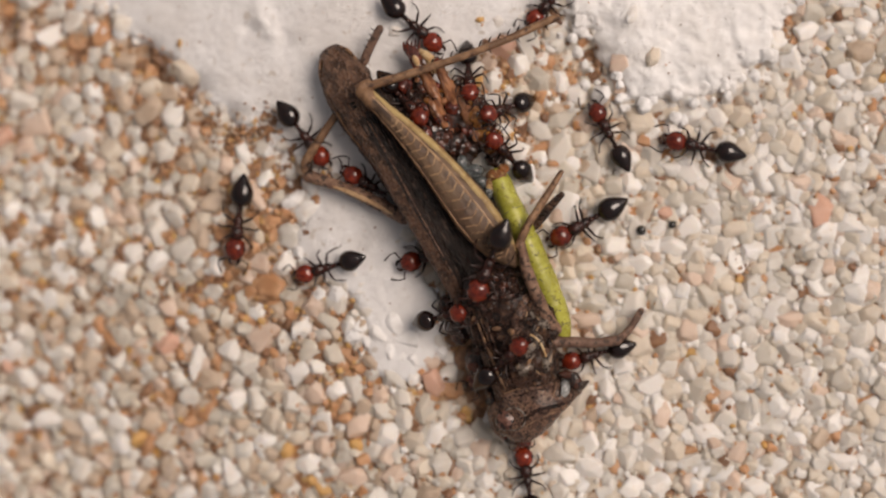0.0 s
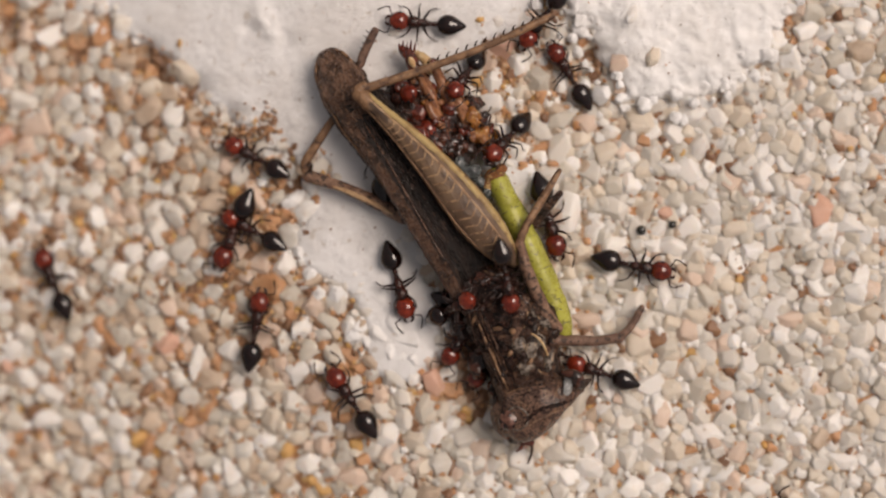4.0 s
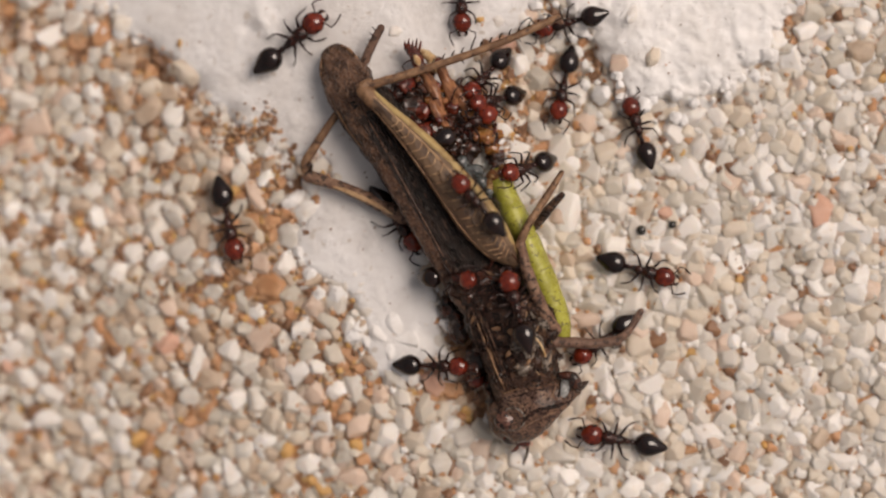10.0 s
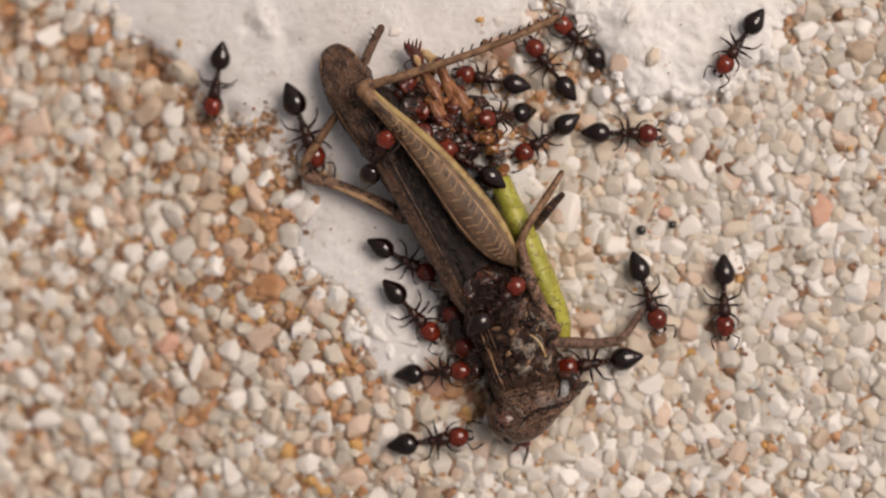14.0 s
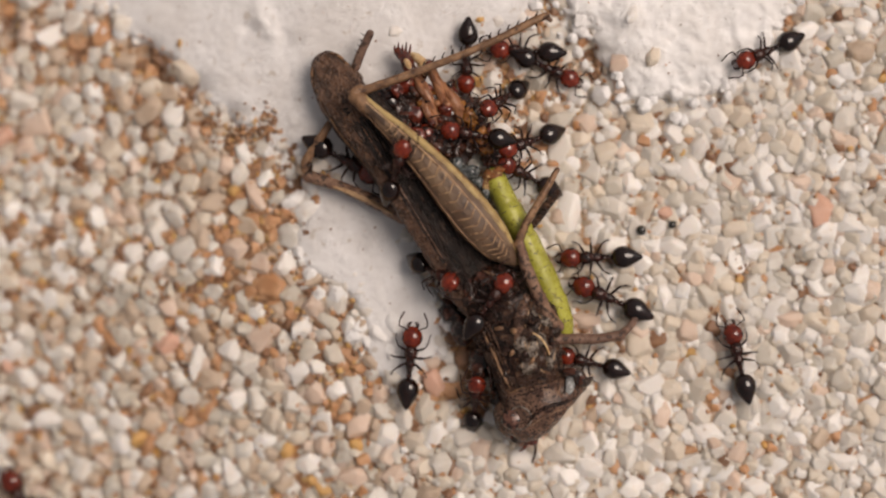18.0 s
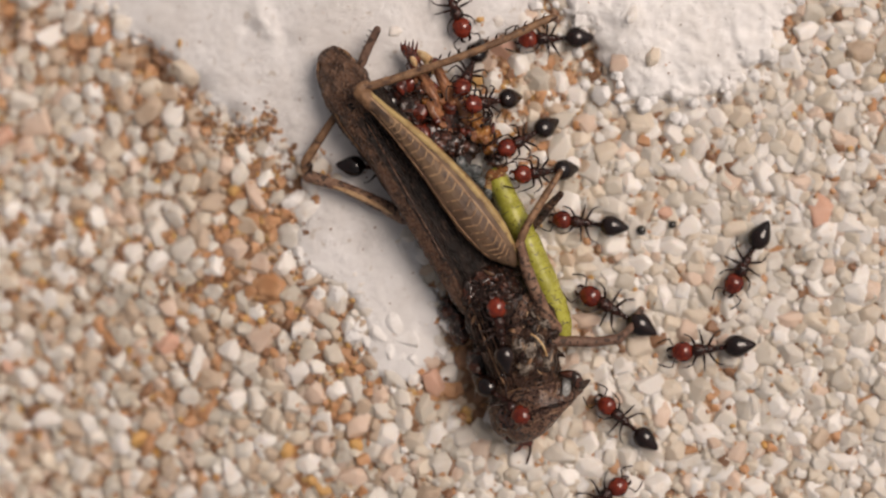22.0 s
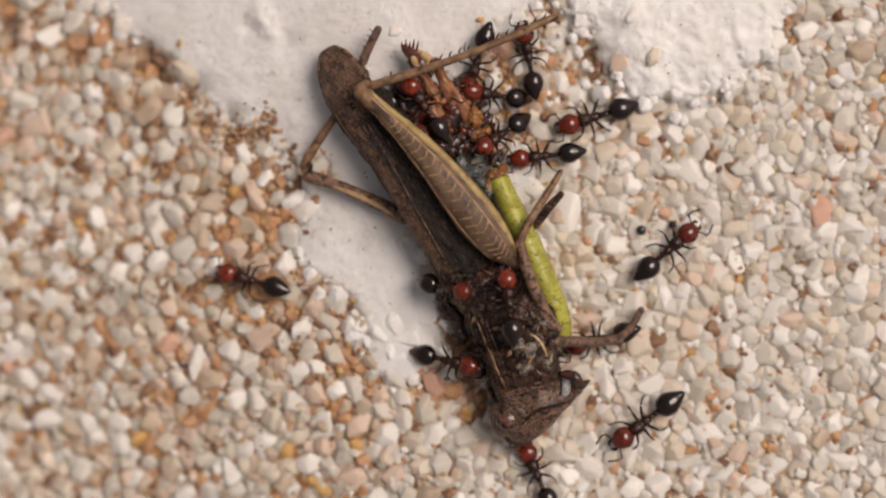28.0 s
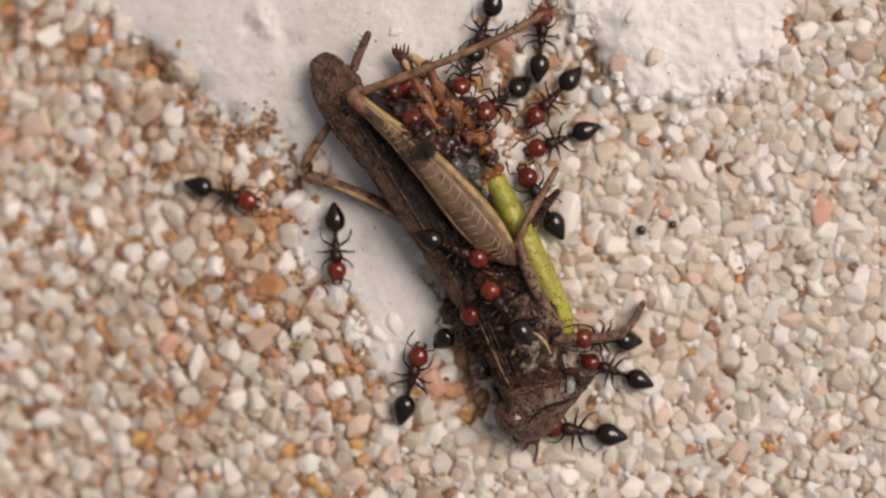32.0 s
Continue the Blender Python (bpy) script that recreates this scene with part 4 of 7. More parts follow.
for pts, w, mt in (([(896, 512, 100), (894, 550, 108), (884, 600, 102)], 14, BROWN), ([(930, 528, 100), (918, 566, 110), (906, 612, 104)], 12, HEADM), ([(948, 566, 100), (936, 600, 106), (934, 640, 100)], 10, BROWN), ([(966, 598, 90), (964, 624, 92), (958, 656, 86)], 12, HEADM), ([(912, 622, 104), (928, 646, 106), (948, 664, 98)], 9, BROWN)):
    plate = part("thorax_plate", limb(pts, [(w * 0.8, 7), (w, 8), (w * 0.6, 6)], 2.2, 12, 22, 3.0), mt, hopper, "angular brown plate of the thorax")
    for sd in (-1, 1):
        part("seam", limb([(a + sd * w * 0.9, b, h + 3) for a, b, h in pts], [1.0, 1.5, 0.8], 0.5, 5, 20), PALE_TAN if sd > 0 else DARK, plate)

for u, v, w, l, turn in ((916, 612, 13, 20, 0.3), (936, 622, 12, 22, -0.2), (950, 604, 11, 16, 0.5), (926, 650, 16, 13, 0.0), (962, 566, 15, 18, 0.6), (944, 548, 12, 14, 0.2), (968, 640, 9, 18, -0.3)):
    h = drape(pro_skin, [(u, v)])[0][2]
    d = (math.sin(turn) * l, math.cos(turn) * l)
    fold = part("membrane_fold", limb([(u - d[0], v - d[1], h - 2), (u, v, h + 3), (u + d[0], v + d[1], h - 3)], [(w * 0.5, 4), (w, 7), (w * 0.5, 4)], 2.4, 18, 24), MEMBRANE, hopper, "pale grey folded membrane")
    for q in (-0.55, 0.0, 0.5):
        part("crease", limb([(u - d[0] * 0.8 + q * w, v - d[1] * 0.8, h + 2), (u + q * w * 1.15, v, h + 9 - 5 * q * q), (u + d[0] * 0.8 + q * w, v + d[1] * 0.8, h + 1)], [0.5, 1.3, 0.5], 0.5, 5, 14), PALE_TAN if q else DARK, fold)
part("cord", limb([(930, 590, 112), (944, 596, 114), (958, 612, 110), (966, 634, 102), (968, 655, 92)], [1.4, 2.0, 2.2, 1.8, 1.2], 0.3, 7, 26), CREAM, hopper, "thin pale cord over the thorax")
for k in range(3):
    part("pale_edge", limb([*drape(pro_skin, [(842 + 9 * k, 560 + 4 * k), (852 + 9 * k, 596), (866 + 8 * k, 640), (880 + 6 * k, 680)], 2.0)], [0.5, 1.2 - 0.2 * k, 1.0 - 0.2 * k, 0.5], 0.6, 7, 30), (HEADM, TAN, HEADM)[k], hopper)

# torn shreds of cuticle over the thorax and of tissue in the opened end
shred_rng = random.Random(5)
body_skin = tree_of([o for o in hopper.children if o.name.split(".")[0] in ("thorax", "thorax_plate", "pronotum")])
for k in range(58):
    f, across = shred_rng.random(), shred_rng.uniform(-1, 1)
    u, v = 848 + 92 * f + 62 * across, 478 + 175 * f - 26 * across
    h = drape(body_skin, [(u, v)])[0][2] + shred_rng.uniform(-2, 5)
    a, l = shred_rng.uniform(0, 3.14), shred_rng.uniform(8, 26)
    du, dv, r0 = math.cos(a) * l / 2, math.sin(a) * l / 2, shred_rng.uniform(1.6, 5.0)
    mt = shred_rng.choice([DARK, DARK, DARK, BROWN, WETBLACK, WETBLACK, TAN])
    part("shred", limb([(u - du, v - dv, h - 5), (u + shred_rng.uniform(-3, 3), v, h + 2), (u + du, v + dv, h - 6)], [(r0, r0 * 0.6), (r0 * 1.3, r0 * 0.7), (r0 * 0.4, r0 * 0.4)], 1.5, 8, 9), mt, hopper)
for k in range(54):
    f, across = shred_rng.random(), shred_rng.uniform(-1, 1)
    u, v = 722 + 120 * f + 42 * across, 128 + 140 * f - 36 * across
    h = 66 + shred_rng.uniform(-8, 8) - 12 * abs(across)
    a, l = shred_rng.uniform(0.5, 2.2), shred_rng.uniform(8, 30)
    du, dv, r0 = math.cos(a) * l / 2, math.sin(a) * l / 2, shred_rng.uniform(1.8, 6.0)
    mt = shred_rng.choice([WETRED, WETRED, WETBLACK, WETBLACK, WETBLACK, FLESH, HONEY] if across > -0.2 else [WETRED, WETRED, WETBLACK, WETBLACK, DARK])
    part("tissue_shred", limb([(u - du, v - dv, h - 6), (u, v + shred_rng.uniform(-3, 3), h + 3), (u + du, v + dv, h - 7)], [(r0, r0 * 0.7), (r0 * 1.3, r0 * 0.9), (r0 * 0.4, r0 * 0.4)], 1.8, 8, 9), mt, hopper)

# small legs
front_leg = part("front_leg", limb([(958, 606, 66), (1000, 606, 60), (1050, 608, 52), (1092, 604, 46)], [(11, 11), (10, 10), (9, 9), (9, 9)], 1.2, 12, 30), LEGM, hopper, "brown front leg reaching over the sand")
part("shin", limb([(1090, 606, 46), (1112, 586, 36), (1134, 552, 26)], [8, 7, 6], 0.8, 10, 18), LEGM, front_leg)
middle_leg = part("middle_leg", limb([(922, 432, 112), (930, 470, 116), (946, 515, 112), (966, 560, 100), (984, 584, 88)], [(8, 9), (10, 11), (11, 12), (12, 12), (10, 10)], 1.2, 12, 34), SPECKLED, hopper, "speckled brown middle leg lying over the abdomen")
part("shin", limb([(918, 436, 112), (934, 400, 112), (962, 356, 104), (994, 306, 96)], [8, 7, 7, 5], 0.8, 9, 22), TAN, middle_leg)
part("shin", limb([(946, 400, 60), (964, 378, 66), (994, 346, 70)], [9, 9, 6], 1.0, 9, 14), BROWN, hopper, "dark stub of a leg")
part("coxa", lump([(948, 545, 106, 22, 15, 10), (972, 590, 92, 18, 13, 10), (930, 590, 108, 18, 11, 8)], 3), BROWN, hopper, "brown leg joints")

# ---- ants ----
def build_ant():
    """A worker ant, head towards +x, base on the ground between head and gaster; sizes in plan units."""
    ant = new("ant", None)
    u = U

    def V(x, y, z):
        return Vector((x * u, y * u, z * u))

    def bar(points, radii, seg=8, rings=None, bm=None, rough=0.0):
        return tube(bm or bmesh.new(), [V(*p) for p in points], [((r[0] * u, r[1] * u) if isinstance(r, tuple) else (r * u, r * u)) for r in radii], seg, rings, rough)

    # head: broad, slightly heart-shaped
    b = bmesh.new()
    made = bmesh.ops.create_icosphere(b, subdivisions=3, radius=1.0)["verts"]
    for w in made:
        x, y, z = w.co
        wide = 20 * (1 - 0.16 * max(0, x) ** 2)
        notch = 3.0 * max(0, -x) * math.exp(-(y / 0.3) ** 2)
        w.co = V(x * 21.5 + notch, y * wide, z * 15.5 * (1 - 0.15 * max(0, x)))
    skull = part("head", b, ANT_HEAD, ant, "glossy brick-red head", V(50, 0, 25))
    for s in (-1, 1):
        part("eye", blob(bmesh.new(), V(-1, s * 17, 7), (4.2 * u, 2.6 * u, 3.6 * u), 0, 1, 2), ANT_EYE, skull)
        part("mandible", bar([(17, s * 8, -5), (24, s * 8, -6), (28, s * 3, -6)], [(3.4, 2.4), (3.2, 2.2), (1.4, 1.2)], 8, 8), ANT_THORAX, skull)
        feeler = part("antenna", bar([(13, s * 8, 6), (19, s * 17, 11), (22, s * 26, 12)], [1.3, 1.3, 1.4], 6, 8), ANT_THORAX, skull, "thin elbowed antenna")
        part("antenna_tip", bar([(22, s * 26, 12), (31, s * 26, 6), (40, s * 22, 0), (46, s * 19, -5)], [1.3, 1.3, 1.7, 1.5], 6, 12), ANT_THORAX, feeler)
    part("thorax", bar([(34, 0, 22), (27, 0, 25), (18, 0, 26), (8, 0, 24), (-2, 0, 23), (-8, 0, 20)], [(7, 7), (12, 11), (13, 12), (9, 9), (9.5, 10), (6, 6)], 14, 24, None, 0.5 * u), ANT_THORAX, ant, "dark maroon thorax")
    part("petiole", bar([(-8, 0, 20), (-14, 0, 21), (-18, 0, 19), (-23, 0, 22), (-28, 0, 22)], [(3.5, 3.5), (6, 6.5), (4, 4), (6, 6), (4, 4.5)], 10, 16), ANT_THORAX, ant)
    for s in (-1, 1):
        part("thorn", bar([(-5, s * 5, 26), (-11, s * 7, 29)], [1.7, 0.4], 6, 5), ANT_THORAX, ant)
    # gaster: heart-shaped, flat above, pointed behind
    b = bmesh.new()
    made = bmesh.ops.create_icosphere(b, subdivisions=4, radius=1.0)["verts"]
    for w in made:
        x, y, z = w.co
        t = max(0.0, -x)
        w.co = V(23 * x if x > 0 else 29 * x - 9 * t ** 5, y * 21.5 * (1 - 0.30 * t ** 2), z * (17 if z > 0 else 20) * (1 - 0.3 * t ** 2) + 3 * t * t)
        for k, x0 in enumerate((0.15, -0.45, -0.75)):
            w.co *= 1 - 0.022 * math.exp(-((x - x0) / 0.04) ** 2)
    part("gaster", b, ANT_GASTER, ant, "glossy black heart-shaped gaster with pointed tip", V(-50, 0, 26))
    # legs
    legs = []
    for s in (-1, 1):
        for x, knee, foot in ((23, (11, 18, 12), (28, 23, -20)), (10, (1, 22, 13), (-1, 32, -20)), (1, (-11, 20, 13), (-30, 27, -20))):
            kn = (knee[0], s * knee[1], knee[2])
            ft = (foot[0], s * foot[1], foot[2])
            leg = part("leg", bar([(0, 0, 0), (kn[0] * 0.5, kn[1] * 0.5, kn[2] * 0.62), kn], [2.2, 2.7, 1.5], 7, 9), ANT_LEG, ant, "", V(x, s * 7, 20))
            mid = (kn[0] * 0.45 + ft[0] * 0.55, kn[1] * 0.45 + ft[1] * 0.55 + s * 2, kn[2] * 0.45 + ft[2] * 0.55)
            part("shin", bar([kn, mid, ft], [1.3, 1.6, 0.8], 6, 9), ANT_LEG, leg)
            part("foot", bar([ft, (ft[0] + 0.3 * (ft[0] - kn[0]), ft[1] + s * 3, ft[2] - 1)], [1.0, 0.7], 5, 5), ANT_LEG, leg)
            legs.append(leg)
    return ant


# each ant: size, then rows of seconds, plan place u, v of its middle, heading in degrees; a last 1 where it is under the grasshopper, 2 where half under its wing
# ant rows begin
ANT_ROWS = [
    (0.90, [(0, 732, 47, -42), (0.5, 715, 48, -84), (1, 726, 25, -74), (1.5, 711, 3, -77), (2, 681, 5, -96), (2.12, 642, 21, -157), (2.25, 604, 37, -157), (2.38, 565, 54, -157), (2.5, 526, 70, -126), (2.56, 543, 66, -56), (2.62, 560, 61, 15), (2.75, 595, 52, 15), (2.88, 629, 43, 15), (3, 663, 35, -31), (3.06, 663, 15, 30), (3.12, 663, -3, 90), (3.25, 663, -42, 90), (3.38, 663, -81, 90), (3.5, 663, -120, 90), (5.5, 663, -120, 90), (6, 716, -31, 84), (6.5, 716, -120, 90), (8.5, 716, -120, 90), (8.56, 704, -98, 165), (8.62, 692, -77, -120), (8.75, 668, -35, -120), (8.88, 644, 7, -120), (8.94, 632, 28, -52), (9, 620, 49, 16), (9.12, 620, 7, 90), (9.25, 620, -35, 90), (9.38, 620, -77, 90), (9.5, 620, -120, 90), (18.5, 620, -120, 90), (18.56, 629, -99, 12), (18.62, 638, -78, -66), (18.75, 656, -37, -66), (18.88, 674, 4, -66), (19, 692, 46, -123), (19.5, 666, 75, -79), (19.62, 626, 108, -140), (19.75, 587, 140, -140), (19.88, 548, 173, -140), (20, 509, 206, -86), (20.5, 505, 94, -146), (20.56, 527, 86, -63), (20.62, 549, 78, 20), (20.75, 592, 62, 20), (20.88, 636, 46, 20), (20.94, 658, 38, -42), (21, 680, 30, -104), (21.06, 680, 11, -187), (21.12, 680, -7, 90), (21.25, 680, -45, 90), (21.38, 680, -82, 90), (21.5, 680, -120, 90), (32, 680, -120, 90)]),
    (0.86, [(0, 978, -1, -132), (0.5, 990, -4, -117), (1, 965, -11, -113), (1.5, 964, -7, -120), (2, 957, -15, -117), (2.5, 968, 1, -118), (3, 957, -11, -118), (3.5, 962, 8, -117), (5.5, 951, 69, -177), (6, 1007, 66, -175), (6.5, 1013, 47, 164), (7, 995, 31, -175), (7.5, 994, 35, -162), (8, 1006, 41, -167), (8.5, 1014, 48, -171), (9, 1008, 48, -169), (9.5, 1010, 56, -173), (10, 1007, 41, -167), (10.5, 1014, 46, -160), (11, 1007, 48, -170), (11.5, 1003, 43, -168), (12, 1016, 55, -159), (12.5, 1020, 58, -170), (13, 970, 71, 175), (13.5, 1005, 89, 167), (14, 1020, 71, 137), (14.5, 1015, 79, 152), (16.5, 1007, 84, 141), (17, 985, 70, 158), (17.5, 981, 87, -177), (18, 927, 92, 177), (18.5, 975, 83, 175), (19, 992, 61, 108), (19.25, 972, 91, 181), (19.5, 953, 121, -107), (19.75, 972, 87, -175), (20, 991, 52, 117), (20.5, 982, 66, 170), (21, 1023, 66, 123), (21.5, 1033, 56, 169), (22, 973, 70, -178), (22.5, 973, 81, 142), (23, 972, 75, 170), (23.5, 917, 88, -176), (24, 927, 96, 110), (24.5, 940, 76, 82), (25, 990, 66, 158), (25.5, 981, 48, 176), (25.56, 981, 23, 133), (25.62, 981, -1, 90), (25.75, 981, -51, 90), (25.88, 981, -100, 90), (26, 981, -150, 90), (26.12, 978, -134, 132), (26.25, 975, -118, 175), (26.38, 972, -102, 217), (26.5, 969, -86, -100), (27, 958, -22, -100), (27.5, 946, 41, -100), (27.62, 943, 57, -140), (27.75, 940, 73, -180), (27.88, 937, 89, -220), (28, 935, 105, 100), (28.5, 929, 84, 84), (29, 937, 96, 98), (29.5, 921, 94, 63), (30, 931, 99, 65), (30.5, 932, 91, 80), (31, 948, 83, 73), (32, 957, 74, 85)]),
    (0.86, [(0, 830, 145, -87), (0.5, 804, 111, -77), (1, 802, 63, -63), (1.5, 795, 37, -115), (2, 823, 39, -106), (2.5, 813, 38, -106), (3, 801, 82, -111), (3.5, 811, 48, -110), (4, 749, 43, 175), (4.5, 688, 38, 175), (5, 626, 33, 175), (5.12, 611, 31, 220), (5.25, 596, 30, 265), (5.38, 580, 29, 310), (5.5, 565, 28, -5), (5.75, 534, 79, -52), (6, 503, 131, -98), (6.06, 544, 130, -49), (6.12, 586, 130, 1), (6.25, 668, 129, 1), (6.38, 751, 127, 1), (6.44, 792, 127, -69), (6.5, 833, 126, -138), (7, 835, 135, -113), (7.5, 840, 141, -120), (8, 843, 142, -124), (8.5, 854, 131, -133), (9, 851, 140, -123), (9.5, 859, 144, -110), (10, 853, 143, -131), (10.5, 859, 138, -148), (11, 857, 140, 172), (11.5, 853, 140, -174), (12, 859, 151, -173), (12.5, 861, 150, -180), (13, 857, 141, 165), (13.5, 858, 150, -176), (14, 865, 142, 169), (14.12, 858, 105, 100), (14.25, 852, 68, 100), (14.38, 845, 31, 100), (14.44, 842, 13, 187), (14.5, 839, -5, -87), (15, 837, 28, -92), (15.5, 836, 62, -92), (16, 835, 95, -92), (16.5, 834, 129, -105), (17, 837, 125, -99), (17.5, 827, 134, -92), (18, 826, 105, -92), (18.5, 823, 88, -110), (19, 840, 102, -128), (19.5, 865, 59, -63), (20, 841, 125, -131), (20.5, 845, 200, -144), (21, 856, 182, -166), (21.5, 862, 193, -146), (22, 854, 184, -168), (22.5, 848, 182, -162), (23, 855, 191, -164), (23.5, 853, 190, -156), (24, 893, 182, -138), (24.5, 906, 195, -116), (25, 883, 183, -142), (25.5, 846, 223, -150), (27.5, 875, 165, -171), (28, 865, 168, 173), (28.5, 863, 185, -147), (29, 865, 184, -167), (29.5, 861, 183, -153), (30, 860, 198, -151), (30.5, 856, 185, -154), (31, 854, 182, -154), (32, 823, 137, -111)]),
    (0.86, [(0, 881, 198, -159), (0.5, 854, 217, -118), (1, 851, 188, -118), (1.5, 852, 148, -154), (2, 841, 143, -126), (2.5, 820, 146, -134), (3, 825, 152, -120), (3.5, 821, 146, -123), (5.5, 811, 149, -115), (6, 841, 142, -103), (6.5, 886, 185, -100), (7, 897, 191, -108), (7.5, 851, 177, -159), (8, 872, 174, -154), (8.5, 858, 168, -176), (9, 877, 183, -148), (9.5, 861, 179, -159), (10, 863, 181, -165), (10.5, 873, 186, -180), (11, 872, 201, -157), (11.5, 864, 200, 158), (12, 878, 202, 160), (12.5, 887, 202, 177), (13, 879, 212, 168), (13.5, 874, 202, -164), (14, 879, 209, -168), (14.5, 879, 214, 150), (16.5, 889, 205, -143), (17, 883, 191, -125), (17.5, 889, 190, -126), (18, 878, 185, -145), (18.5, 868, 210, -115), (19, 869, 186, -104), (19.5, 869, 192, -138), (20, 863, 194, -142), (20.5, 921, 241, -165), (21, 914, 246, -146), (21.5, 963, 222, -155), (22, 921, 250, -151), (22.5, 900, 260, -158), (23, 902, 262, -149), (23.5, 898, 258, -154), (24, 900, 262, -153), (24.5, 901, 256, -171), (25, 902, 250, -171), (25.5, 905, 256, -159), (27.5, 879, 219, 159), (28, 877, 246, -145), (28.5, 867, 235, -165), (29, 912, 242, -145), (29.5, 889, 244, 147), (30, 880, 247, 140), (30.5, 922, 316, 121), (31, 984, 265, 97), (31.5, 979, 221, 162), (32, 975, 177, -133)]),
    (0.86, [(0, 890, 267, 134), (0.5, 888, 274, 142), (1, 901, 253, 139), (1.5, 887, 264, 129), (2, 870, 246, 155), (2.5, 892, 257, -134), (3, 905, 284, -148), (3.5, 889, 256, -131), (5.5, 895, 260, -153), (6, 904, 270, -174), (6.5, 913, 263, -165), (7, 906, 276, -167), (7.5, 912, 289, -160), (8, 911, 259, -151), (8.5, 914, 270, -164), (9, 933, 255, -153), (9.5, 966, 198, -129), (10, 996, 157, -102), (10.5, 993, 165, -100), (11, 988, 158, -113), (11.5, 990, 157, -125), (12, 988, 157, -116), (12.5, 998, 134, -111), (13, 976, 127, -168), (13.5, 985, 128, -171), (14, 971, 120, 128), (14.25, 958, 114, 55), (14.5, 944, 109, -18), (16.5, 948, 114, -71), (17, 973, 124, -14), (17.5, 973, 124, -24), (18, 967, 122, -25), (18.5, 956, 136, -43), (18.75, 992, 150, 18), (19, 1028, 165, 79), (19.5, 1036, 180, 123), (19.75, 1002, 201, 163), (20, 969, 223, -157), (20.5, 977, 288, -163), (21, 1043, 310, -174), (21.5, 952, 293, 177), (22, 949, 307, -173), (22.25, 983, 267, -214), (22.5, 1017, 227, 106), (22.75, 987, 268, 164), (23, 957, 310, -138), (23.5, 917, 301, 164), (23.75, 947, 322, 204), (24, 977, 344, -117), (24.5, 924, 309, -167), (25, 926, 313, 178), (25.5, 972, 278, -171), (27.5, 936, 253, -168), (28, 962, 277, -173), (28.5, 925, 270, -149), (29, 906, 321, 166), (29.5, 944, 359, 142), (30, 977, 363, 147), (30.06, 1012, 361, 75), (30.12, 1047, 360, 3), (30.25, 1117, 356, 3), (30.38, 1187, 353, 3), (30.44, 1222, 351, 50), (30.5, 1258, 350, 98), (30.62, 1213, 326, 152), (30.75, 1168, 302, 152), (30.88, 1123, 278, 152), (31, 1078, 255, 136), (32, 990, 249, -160)]),
